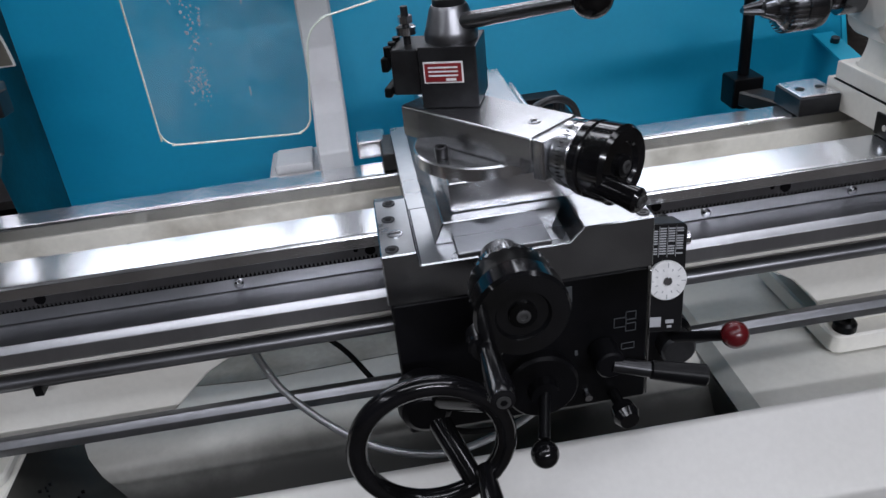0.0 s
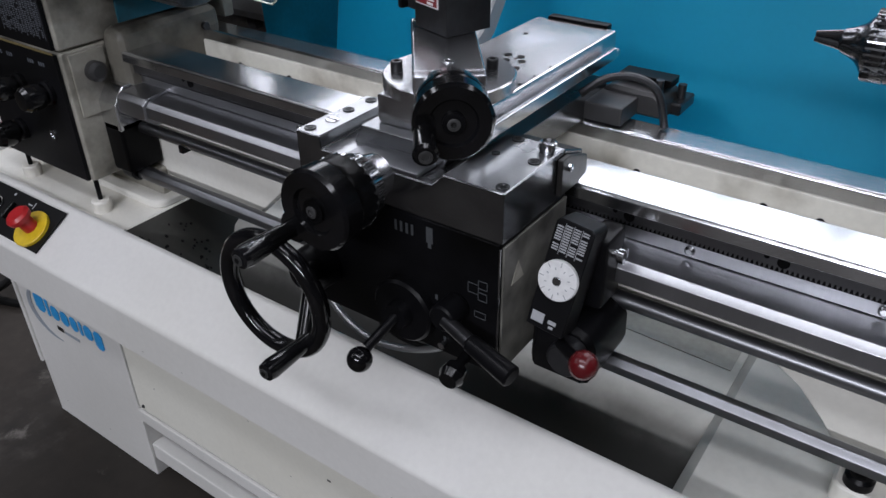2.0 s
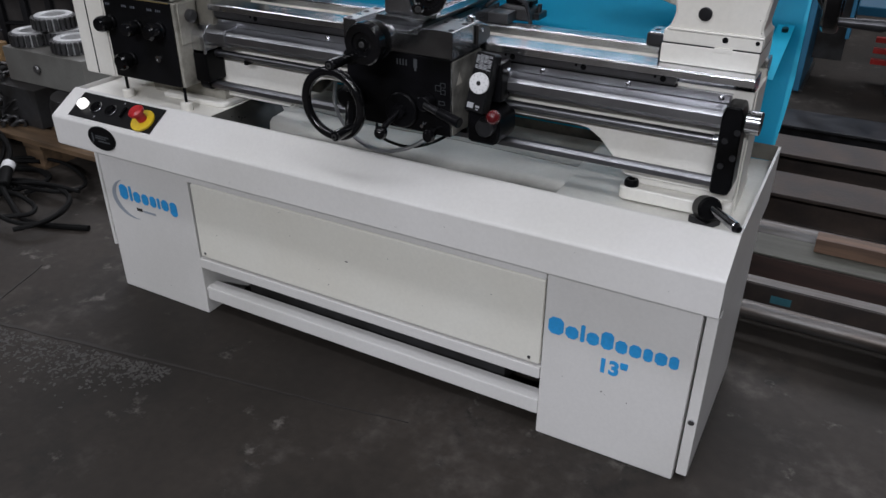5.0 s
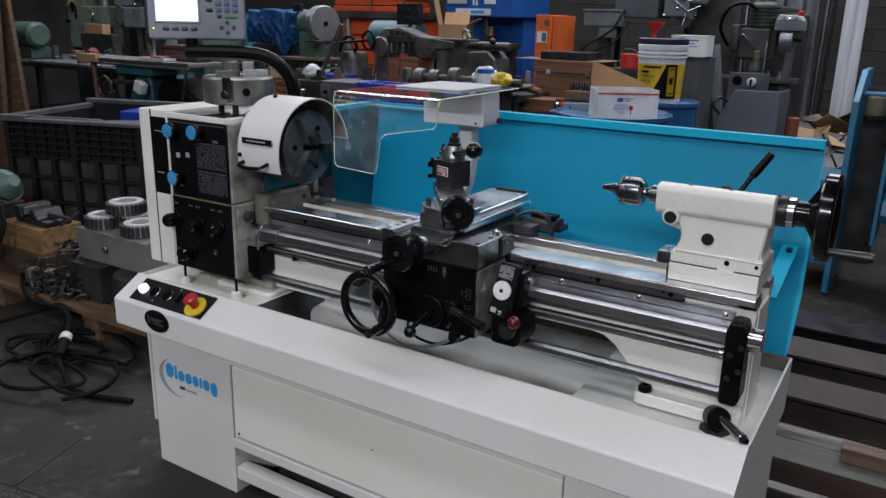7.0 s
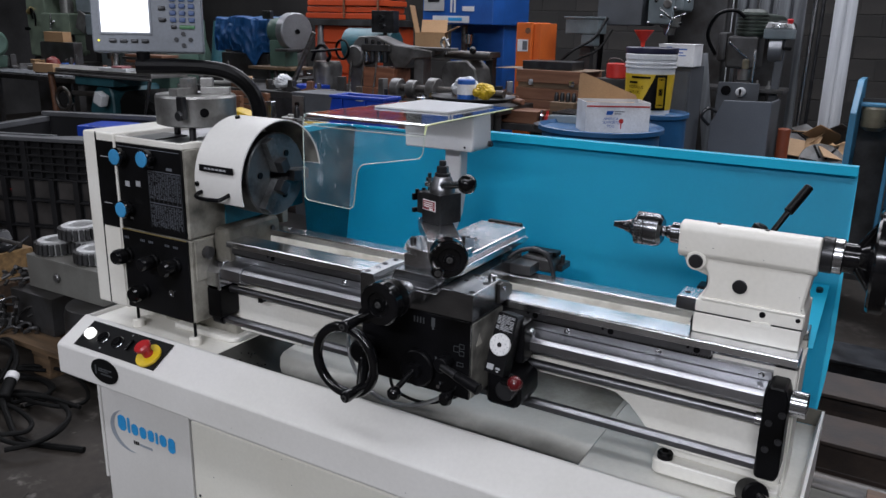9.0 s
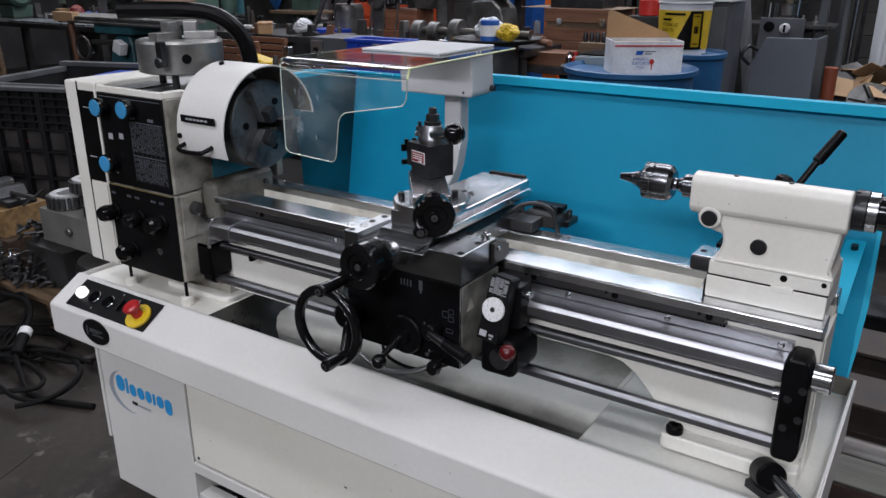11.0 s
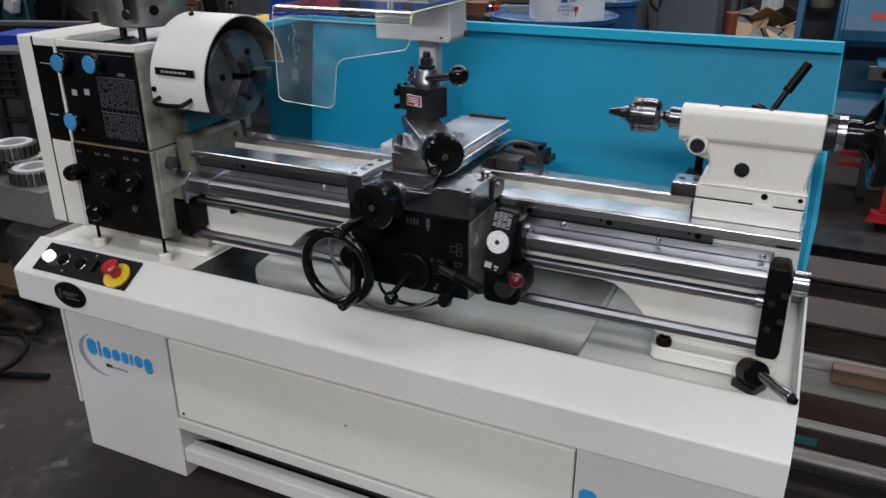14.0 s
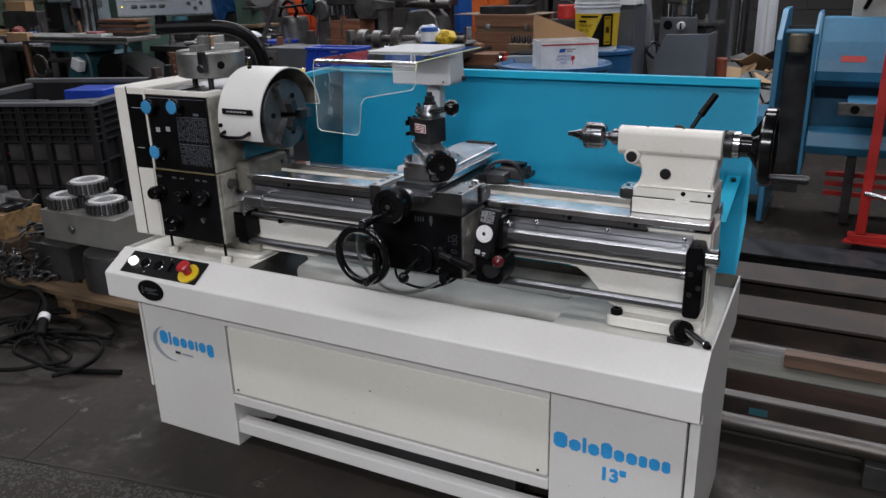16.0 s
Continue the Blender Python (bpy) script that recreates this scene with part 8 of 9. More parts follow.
# ---- blue drilling machine, orange box and wooden chest ----
bd = thing("column_drill", (-2.2, 4.4, 0), "deep blue column drilling machine with white name strip", "drilling machine")
part("column", B(-2.50, -2.02, 4.38, 4.75, 0, 1.45, 0.01), DEEPBLUE, bd)
part("head", B(-2.60, -1.98, 4.10, 4.75, 1.43, 2.35, 0.015), DEEPBLUE, bd)
part("name_strip", B(-2.50, -2.18, 4.092, 4.0995, 1.445, 1.495), CARTONWHITE, bd)
part("strip_print", B(-2.36, -2.24, 4.0895, 4.0915, 1.458, 1.482), BLUEPRINT, bd)
part("meter", B(-2.58, -2.40, 4.088, 4.0995, 1.53, 1.66, 0.003), PALEGREY, bd)
part("meter_window", B(-2.54, -2.44, 4.085, 4.0878, 1.595, 1.625), GUNMETAL, bd)
part("white_line", B(-2.345, -2.33, 4.093, 4.0995, 1.52, 2.3), CARTONWHITE, bd)
part("white_line", B(-2.315, -2.30, 4.093, 4.0995, 1.52, 2.3), CARTONWHITE, bd)
part("small_plate", B(-2.24, -2.14, 4.093, 4.0995, 1.53, 1.565), CARTONWHITE, bd)
part("gauge", C((-2.17, 4.0995, 1.72), (-2.17, 4.085, 1.72), 0.045), CHROME, bd)
part("spindle", C((-2.30, 4.25, 1.20), (-2.30, 4.25, 1.43), 0.025), BARSTEEL, bd)
part("drill_chuck", R([(0, 0.015), (0.03, 0.035), (0.10, 0.035), (0.11, 0.02)], (-2.24, 4.22, 1.26), (0, 0, 1), 20), CHROME, bd)
bd.location.x -= 0.17
ob = thing("orange_cabinet", (-1.7, 4.0, 0), "orange steel cabinet with a white label", "cabinet")
AMBER = paint("amber_orange_enamel", (0.60, 0.125, 0.018), 0.45, second=(0.44, 0.085, 0.014), scale=4, bump=0.05)
part("case", B(-1.84, -1.725, 3.86, 4.2, 0.0, 1.455, 0.006), AMBER, ob)
part("side_door", B(-1.724, -1.675, 3.90, 4.2, 0.0, 1.45, 0.004), AMBER, ob)
part("label", B(-1.825, -1.745, 3.855, 3.8595, 1.26, 1.34), CARTONWHITE, ob)
part("label_print", B(-1.785, -1.75, 3.852, 3.8545, 1.27, 1.33), DIMPRINT, ob)
part("dark_mark", C((-1.75, 3.8595, 1.40), (-1.75, 3.855, 1.40), 0.02), BROWNWOOD, ob)
wc = thing("machinist_chest", (-1.24, 3.2, 0.9), "brown wooden machinist chest with brass catches", "wooden chest")
part("lower_case", B(-1.46, -1.04, 3.08, 3.42, 1.005, 1.075, 0.004), BROWNWOOD, wc)
part("light_band", B(-1.45, -1.05, 3.09, 3.42, 1.0755, 1.105, 0.002), WOOD, wc)
part("lid", B(-1.46, -1.04, 3.08, 3.42, 1.1055, 1.18, 0.004), BROWNWOOD, wc)
for x in (-1.36, -1.10):
    part("catch", B(x - 0.015, x + 0.015, 3.074, 3.0795, 1.09, 1.125, 0.001), CHROME, wc)
solo("case_book", B(-1.44, -1.12, 3.12, 3.32, 1.1815, 1.23, 0.004), GUNMETAL, "dark grey flat case lying on the chest", "case")
solo("flat_board", B(-1.62, -1.00, 3.10, 3.38, 1.1802, 1.1812), WOOD, "thin pine board under a dark case", "board")
bench(-1.52, -0.98, 2.75, 3.5, 0.895, "small dark bench with wooden boxes")
solo("drawer_box", B(-1.45, -1.05, 3.08, 3.42, 0.8955, 1.0045, 0.004), BROWNWOOD, "red-brown wooden box under the chest", "wooden box")
solo("cigar_box", B(-1.47, -1.18, 2.78, 2.98, 0.8955, 0.965, 0.003), BROWNWOOD, "low brown wooden box on the bench", "wooden box")
col = thing("collet_rack", (-1.12, 2.9, 0.895), "wooden rack of dark steel collets", "tool rack")
part("rack", B(-1.14, -1.00, 2.86, 3.0, 0.8955, 1.02, 0.003), WOOD, col)
for k in range(4):
    part("collet", R([(0, 0.014), (0.03, 0.014), (0.05, 0.009)], (-1.125 + 0.035 * k, 2.92, 1.0205), (0, 0, 1), 12), GUNMETAL, col)
for k in range(3):
    solo("small_bottle", R([(0, 0.016), (0.05, 0.016), (0.06, 0.008), (0.08, 0.008)], (-1.16 + 0.035 * k, 2.80, 0.8955), (0, 0, 1), 14), (CHROME, REDPAINT, DARKIRON)[k], "small bottle standing on the bench", "bottle", "bottles")

# ---- drums, carton, pail ----
def drum(x, y, top, w=1.0):
    t_ = thing("plastic_drum", (x, y, 0), "blue plastic drum with a shallow recessed lid", "drum", "drums")
    prof = [(0, 0.27), (0.02, 0.285), (top * 0.32, 0.285), (top * 0.34, 0.295), (top * 0.36, 0.285), (top * 0.66, 0.285), (top * 0.68, 0.295), (top * 0.70, 0.285), (top - 0.03, 0.28), (top - 0.02, 0.30), (top, 0.30), (top + 0.004, 0.292), (top - 0.014, 0.28), (top - 0.016, 0.0)]
    part("shell", R([(d_, r_ * w) for d_, r_ in prof], (x, y, 0), (0, 0, 1), 48), DRUMBLUE, t_)
    part("bung", C((x + 0.17 * w, y - 0.05, top - 0.0155), (x + 0.17 * w, y - 0.05, top), 0.03 * w, chamfer=0.004), DRUMBLUE, t_)
    return t_
drum(-0.66, 2.36, 0.972)
drum(-0.60, 2.95, 0.995, 0.72)
mc = carton(-0.775, -0.41, 2.20, 2.44, 0.9395, 1.098, CARTONWHITE, "open white mailing carton with red stripe and blue mark", 0.0, "carton", "mailing_carton")
part("red_stripe", B(-0.772, -0.413, 2.1975, 2.1997, 1.074, 1.081), REDPAINT, mc)
part("blue_mark", P([(-0.66, 1.035), (-0.625, 1.035), (-0.617, 1.055), (-0.655, 1.055)], "y", 2.1975, 2.1997), DEEPBLUE, mc)
part("small_print", bars([(-0.612, -0.555, 1.049, 1.054), (-0.612, -0.575, 1.038, 1.043)], pose(0, 2.1998, 0, 90)), DIMPRINT, mc)
for k, wd in enumerate(("AMERICA", "SUPPORTS", "YOU")):
    part("slogan", letters(wd, 0.020, pose(-0.630, 2.1997, 1.008 - 0.019 * k, 90), 0.0004, "CENTER"), DEEPBLUE, mc)
part("red_mark", C((-0.572, 2.1997, 1.003), (-0.572, 2.1975, 1.003), 0.013, seg=18), REDPAINT, mc)
part("red_tail", P([(-0.576, 0.992), (-0.568, 0.992), (-0.570, 0.964), (-0.574, 0.964)], "y", 2.1975, 2.1997), REDPAINT, mc)
bm = P([(-0.77, 0), (-0.42, 0), (-0.43, 0.022), (-0.74, 0.135), (-0.765, 0.13)], "y", -0.002, 0.002)
bmesh.ops.transform(bm, matrix=pose(0, 2.44, 1.098, -12), verts=bm.verts)
part("flap", bm, CARD, mc, "torn brown flap standing up")
bm = bmesh.new()
vs = [bm.verts.new(c) for c in ((-0.775, 2.44, 1.098), (-0.415, 2.44, 1.098), (-0.52, 2.50, 1.115), (-0.76, 2.50, 1.20))]
bm.faces.new(vs)
bmesh.ops.solidify(bm, geom=bm.faces[:], thickness=0.003)
part("flap", bm, CARD, mc, "brown inner flap")
part("contents", B(-0.76, -0.43, 2.22, 2.42, 1.03, 1.085, 0.02), CARD, mc)
mc.rotation_euler = (0, 0, radians(33))
mc.scale = (0.82, 0.82, 0.90)
mc.location.z += 0.0165
pl = thing("oil_pail", (-0.60, 2.92, 1.0), "white plastic oil pail with yellow and black label", "pail")
part("body", R([(0, 0.132), (0.30, 0.148), (0.302, 0.152), (0.325, 0.153), (0.33, 0.149)], (-0.60, 2.92, 1.0005), (0, 0, 1), 48), PAILWHITE, pl)
part("lid", R([(0, 0.150), (0.012, 0.155), (0.030, 0.155), (0.034, 0.148), (0.026, 0.142), (0.026, 0.0)], (-0.60, 2.92, 1.331), (0, 0, 1), 48), paint("dark_pail_lid", (0.02, 0.02, 0.05), 0.4), pl)
part("label", R([(0.035, 0.1352), (0.225, 0.1455)], (-0.60, 2.92, 1.0005), (0, 0, 1), 48), BINYELLOW, pl, "yellow pail label")
for z in (0.255, 0.275):
    part("hoop", R([(z, 0.1465), (z + 0.003, 0.153), (z + 0.009, 0.153), (z + 0.012, 0.147)], (-0.60, 2.92, 1.0005), (0, 0, 1), 40), PAILWHITE, pl)
def on_pail(u, v, r=0.1462):
    a = radians(-90) + u / r
    return Vector((-0.60 + (r + 0.001) * math.cos(a), 2.92 + (r + 0.001) * math.sin(a), 1.0 + v))
def pail_patch(name, pts, m_, lab=""):
    bm = bmesh.new()
    n = 8
    rows_ = []
    for (u0, u1, v) in pts:
        rows_.append([bm.verts.new(on_pail(u0 + (u1 - u0) * k / n, v)) for k in range(n + 1)])
    for a, b in zip(rows_, rows_[1:]):
        for k in range(n):
            bm.faces.new((a[k], a[k + 1], b[k + 1], b[k]))
    bmesh.ops.solidify(bm, geom=bm.faces[:], thickness=0.0008)
    return part(name, bm, m_, pl, lab)
pail_patch("black_wedge", [(-0.02, 0.15, 0.037), (0.03, 0.15, 0.13), (0.075, 0.15, 0.224)], PANELBLACK, "black slanted label field")
pail_patch("warning_panel", [(0.088, 0.135, 0.05), (0.088, 0.135, 0.21)], BINYELLOW)
pail_patch("warning_line", [(0.092, 0.131, 0.195), (0.092, 0.131, 0.203)], PANELBLACK)
pail_patch("warning_line", [(0.092, 0.131, 0.06), (0.092, 0.131, 0.068)], PANELBLACK)
pail_patch("warning_sign", [(0.098, 0.125, 0.115), (0.098, 0.125, 0.150)], PANELBLACK)
pail_patch("maker_bars", [(-0.075, 0.045, 0.203), (-0.075, 0.045, 0.214)], PANELBLACK)
for k in range(3):
    bmw = letters(("", "HYDRAULIC", "GEAR OIL")[k], 0.030, Matrix(), 0.0003, "LEFT") if k else None
    if bmw is None:
        pail_patch("label_print", [(-0.09, -0.03, 0.176), (-0.09, -0.03, 0.187)], PANELBLACK)
    else:
        for v in bmw.verts:
            v.co = on_pail(-0.092 + v.co.x * 0.62, 0.176 - 0.026 * k + v.co.y * 0.75)
        part("label_word", bmw, PANELBLACK, pl)
fn = solo("funnel", R([(0, 0.010), (0.026, 0.012), (0.082, 0.050), (0.086, 0.050), (0.086, 0.047), (0.029, 0.009)], (-0.648, 2.90, 1.354), (0, 0, 1), 28), paint("bright_red_plastic", (0.80, 0.045, 0.025), 0.4, bump=0.02), "red plastic funnel standing on the pail lid", "funnel")
pl.location.z -= 0.018
pl.scale = (0.88, 0.88, 0.97)
fn.location.z -= 0.018
gc = thing("grey_cabinet", (-0.5, 3.4, 0), "dark grey steel cabinet behind the pail", "cabinet")
part("case", B(-0.66, -0.47, 3.28, 3.6, 0, 1.225, 0.006), GREYSHEET, gc)
part("door", B(-0.65, -0.48, 3.268, 3.2795, 0.05, 1.2, 0.003), GREYSHEET, gc)
pb = carton(-0.66, -0.46, 3.26, 3.46, 1.2255, 1.345, CARTONWHITE, "small closed white carton with blue marks", 0.0, "carton", "small_carton")
part("lid", B(-0.662, -0.458, 3.258, 3.462, 1.345, 1.349), CARTONWHITE, pb)
part("blue_mark", B(-0.615, -0.585, 3.2575, 3.2597, 1.31, 1.335), DEEPBLUE, pb)
part("blue_text", bars([(-0.575, -0.50, 1.318, 1.326), (-0.575, -0.52, 1.300, 1.306), (-0.575, -0.505, 1.285, 1.290)], pose(0, 3.2598, 0, 90)), DEEPBLUE, pb)
tr_ = thing("insert_tray", (-0.87, 2.45, 0.9), "grey tray of black carbide tool boxes", "tray")
part("tray", P([(-0.98, 0.94), (-0.98, 0.99), (-0.80, 1.0), (-0.80, 0.94)], "y", 2.46, 2.72, 0.004), paint("pale_blue_grey", (0.22, 0.27, 0.30), 0.5), tr_)
for k in range(5):
    part("box", B(-0.965, -0.81, 2.475 + 0.048 * k, 2.508 + 0.048 * k, 0.997, 1.006, 0.002), BLACK, tr_)
solo("round_stool", R([(0, 0.14), (0.90, 0.14), (0.905, 0.20), (0.935, 0.20), (0.938, 0.19)], (-0.90, 2.60, 0), (0, 0, 1), 28), DARKIRON, "dark round steel stool under a tray", "stool")

# ---- mill, column, sheets and scrap on the right ----
ml = thing("milling_machine", (-0.3, 4.3, 0), "dark green milling machine with a finned motor and grey control head", "milling machine")
part("column", B(-0.46, -0.14, 4.42, 4.85, 0, 1.50, 0.03), DARKIRON, ml)
part("ram", B(-0.39, -0.21, 4.05, 4.85, 1.42, 1.54, 0.03), DARKGREEN, ml)
part("motor", C((-0.305, 4.05, 1.385), (-0.305, 4.05, 1.56), 0.086, chamfer=0.02), DARKGREEN, ml)
for k_ in range(6):
    part("cooling_fin", R([(0, 0.086), (0.004, 0.094), (0.010, 0.094), (0.014, 0.086)], (-0.305, 4.05, 1.410 + 0.022 * k_), (0, 0, 1), 24), DARKGREEN, ml)
part("head", B(-0.43, -0.24, 3.96, 4.2, 1.20, 1.40, 0.02), DARKIRON, ml)
part("gear_cover", B(-0.49, -0.4305, 3.98, 4.18, 1.24, 1.42, 0.02), DARKIRON, ml)
part("quill", R([(0, 0.025), (0.05, 0.03), (0.055, 0.045), (0.13, 0.05)], (-0.31, 4.03, 1.075), (0, 0, 1), 20), SATIN, ml)
part("quill_stop", C((-0.25, 3.95, 1.10), (-0.25, 3.95, 1.32), 0.008, seg=10), CHROME, ml)
part("oil_sight", R([(0, 0.02), (0.05, 0.022), (0.06, 0.016)], (-0.30, 3.95, 1.20), (0, 0, 1), 14), OILGLASS, ml)
part("coolant_hose", T([(-0.50, 4.0, 1.28), (-0.55, 3.95, 1.40), (-0.50, 3.93, 1.52), (-0.40, 3.95, 1.55), (-0.33, 3.98, 1.50)], 0.012, 8), BLACK, ml)
part("feed_lever", C((-0.30, 3.95, 1.27), (-0.40, 3.88, 1.36), 0.008), CHROME, ml)
part("pulley", C((-0.18, 4.02, 1.33), (-0.10, 4.02, 1.33), 0.085, chamfer=0.004), DISCSTEEL, ml, "dull steel pulley disc")
part("table", B(-0.66, -0.06, 3.92, 4.22, 1.060, 1.085, 0.004), DARKIRON, ml)
part("vise", B(-0.36, -0.26, 3.94, 4.06, 1.0855, 1.125, 0.004), DARKIRON, ml)
for x in (-0.60, -0.22, -0.15):
    part("table_clamp", R([(0, 0.016), (0.02, 0.016), (0.022, 0.008), (0.05, 0.007)], (x, 3.96, 1.0855), (0, 0, 1), 12), SATIN, ml)
part("knee", B(-0.42, -0.16, 4.0, 4.4, 0.3, 1.0595, 0.02), DARKIRON, ml)
part("base", B(-0.50, -0.10, 3.98, 4.5, 0.0, 0.30, 0.02), DARKIRON, ml)
part("control_head", B(-0.215, -0.045, 3.93, 4.06, 1.385, 1.445, 0.008), MILLGREY, ml)
part("control_top", P([(-0.212, 1.4455), (-0.195, 1.485), (-0.065, 1.475), (-0.048, 1.4455)], "y", 3.935, 4.05, 0.004), PALEGREY, ml)
for k in range(3):
    part("switch_knob", C((-0.165 + 0.035 * k, 3.934, 1.462), (-0.165 + 0.035 * k, 3.918, 1.465), 0.010, seg=12), (KNOB, CHROME, KNOB)[k], ml)
part("control_stop", C((-0.075, 3.96, 1.478), (-0.075, 3.955, 1.502), 0.017), RED, ml)
part("control_stem", P([(-0.13, 0.30), (-0.085, 1.3845), (-0.13, 1.3845), (-0.19, 0.30)], "y", 3.98, 4.02, 0.004), GREYSHEET, ml)
part("lever", C((-0.12, 3.97, 1.335), (-0.05, 3.94, 1.33), 0.010), BLACK, ml)
solo("pale_strip", B(-0.033, 0.033, -0.006, 0.006, 0, 1.30, 0.002, turn=pose(-0.345, 3.86, 0.004, 0, -9, 0)), GALV, "pale grey sheet-metal strip leaning on the mill", "metal strip")
m2 = thing("turret_mill", (-0.85, 4.8, 0), "grey-blue turret mill in the shadows", "milling machine")
part("head", B(-1.10, -0.84, 4.45, 4.75, 1.55, 1.95, 0.03), MILLGREY, m2)
part("motor", C((-0.97, 4.6, 1.95), (-0.97, 4.6, 2.3), 0.12, chamfer=0.03), MILLGREY, m2)
part("feed_box", B(-1.08, -0.90, 4.40, 4.4495, 1.46, 1.66, 0.02), MILLGREY, m2)
part("quill", R([(0, 0.035), (0.05, 0.045), (0.06, 0.07), (0.16, 0.075)], (-0.96, 4.58, 1.39), (0, 0, 1), 24), SATIN, m2)
part("speed_dial", C((-0.94, 4.399, 1.60), (-0.94, 4.385, 1.60), 0.03, chamfer=0.004), MIDIRON, m2)
for k in range(7):
    part("knob", ball((-1.06 + 0.045 * k, 4.37, 1.47 + 0.05 * ((k * 3) % 5)), 0.013), (CHROME, KNOB)[k % 2], m2)
for k in range(3):
    a = radians(20 + 120 * k)
    part("feed_lever", C((-0.90, 4.39, 1.50), (-0.90 + 0.11 * math.cos(a), 4.36, 1.50 + 0.11 * math.sin(a)), 0.007, seg=10), CHROME, m2)
part("column", B(-1.05, -0.62, 4.85, 5.3, 0, 1.9, 0.03), DARKIRON, m2)
part("panel", B(-1.45, -1.12, 4.4, 4.75, 1.45, 2.2, 0.01), GREYSHEET, m2)
part("panel_post", C((-1.5, 4.6, 0), (-1.46, 4.6, 2.2), 0.02), BLACK, m2)
pu = thing("coolant_pump", (-1.5, 4.3, 0), "pale blue-grey pump box on a dark stand", "pump")
part("box", B(-1.62, -1.37, 4.22, 4.40, 1.385, 1.490, 0.008), MILLGREY, pu)
part("lid", B(-1.63, -1.36, 4.21, 4.41, 1.4905, 1.505, 0.004), MILLGREY, pu)
part("outlet", B(-1.50, -1.40, 4.23, 4.36, 1.30, 1.3845, 0.01), MILLGREY, pu)
part("stand", B(-1.52, -1.44, 4.28, 4.36, 0.0, 1.2995, 0.004), DARKIRON, pu)
part("cable", T([(-1.30, 4.20, 1.50), (-1.36, 4.12, 1.36), (-1.50, 4.05, 1.26), (-1.62, 4.02, 1.12), (-1.66, 4.02, 1.00)], 0.010, 8), BLACK, pu)
part("cable", T([(-1.26, 4.20, 1.42), (-1.32, 4.10, 1.28), (-1.46, 4.03, 1.20), (-1.56, 4.0, 1.08)], 0.008, 8), RUBBER, pu)
solo("can_stand", B(-0.94, -0.76, 3.04, 3.22, 0.0, 1.155, 0.006), DARKIRON, "dark steel stand behind the drums", "stand")
rc = thing("red_can", (-0.84, 3.10, 1.1555), "dented red paint can on a dark stand", "can")
part("can", R([(0, 0.056), (0.003, 0.060), (0.078, 0.060), (0.082, 0.057), (0.076, 0.052)], (-0.845, 3.11, 1.1556), (0, 0, 1), 28), REDPAINT, rc)
part("bail", T([(-0.905, 3.11, 1.22), (-0.875, 3.06, 1.262), (-0.815, 3.06, 1.262), (-0.785, 3.11, 1.22)], 0.003, 6), BARSTEEL, rc)
gs = thing("machine_guard", (-0.18, 3.6, 0), "dark grey sheet-metal machine guard", "machine guard")
bm = bmesh.new()
P([(-0.32, 0.30), (-0.31, 0.89), (-0.245, 1.03), (0.02, 1.035), (0.02, 0.30)], "y", 3.60, 3.615, 0.002, into=bm)
GUARDGREY = paint("blue_grey_guard_paint", (0.115, 0.128, 0.15), 0.5, second=(0.09, 0.10, 0.118), scale=3, bump=0.03)
part("front_sheet", bm, GUARDGREY, gs)
part("side_sheet", B(0.005, 0.02, 3.6155, 3.95, 0.30, 1.03, 0.002), GREYSHEET, gs)
part("base", B(-0.32, 0.02, 3.62, 3.95, 0, 0.299, 0.004), GREYSHEET, gs)
part("back_sheet", P([(-0.36, 0.30), (-0.33, 1.125), (-0.09, 1.125), (-0.08, 0.30)], "y", 3.80, 3.81, 0.002), GREYSHEET, gs)
part("dial_hole", C((-0.28, 3.7995, 1.075), (-0.28, 3.795, 1.075), 0.030, seg=20), BLACK, gs)
part("dial_knob", R([(0, 0.028), (0.03, 0.028), (0.036, 0.02)], (-0.19, 3.7995, 1.07), (0, -1, 0), 20), PALEGREY, gs)
part("dial_pointer", B(-0.196, -0.184, 3.760, 3.764, 1.05, 1.09), BLACK, gs)
part("side_handle", T([(-0.28, 3.59, 0.96), (-0.325, 3.56, 0.98), (-0.355, 3.55, 0.93), (-0.315, 3.58, 0.88)], 0.010, 8), GUNMETAL, gs)
gs.location.x -= 0.09
def folded_panel(w_, h_):
    """A tall sheet with both long edges folded to the front."""
    return P([(0, -0.03), (0, 0.0), (w_ * 0.45, 0.0), (w_ * 0.5, -0.006), (w_ * 0.55, 0.0), (w_, 0.0), (w_, -0.03), (w_ - 0.004, -0.03), (w_ - 0.004, -0.004), (w_ * 0.56, -0.004), (w_ * 0.5, -0.010), (w_ * 0.44, -0.004), (0.004, -0.004), (0.004, -0.03)], "z", 0, h_)
for x, w_, y, h_, ln, lab in ((0.100, 0.135, 4.70, 3.2, 0.6, "bright tall galvanised channel standing upright"), (-0.265, 0.19, 4.92, 3.3, 2.2, "grey tall galvanised panel standing upright"), (-0.42, 0.165, 5.02, 3.2, 1.0, "blue-grey tall sheet-metal panel standing upright"), (-0.60, 0.14, 5.10, 3.1, 0.0, "dull tall sheet-metal panel standing upright"), (-0.665, 0.055, 5.00, 3.1, 0.0, "bright narrow galvanised strip standing upright")):
    bm = folded_panel(w_, h_)
    bmesh.ops.transform(bm, matrix=pose(x, y, 0.012, 0, -ln * 0.5, 0), verts=bm.verts)
    solo("galvanised_panel", bm, BRIGHTGALV if "bright" in lab else GALV, lab, "metal panel", "upright panels")
solo("conduit_pipe", C((-0.055, 4.84, 0), (-0.030, 4.88, 3.2), 0.016, seg=14), CHROME, "bright steel conduit pipe standing upright", "pipe")
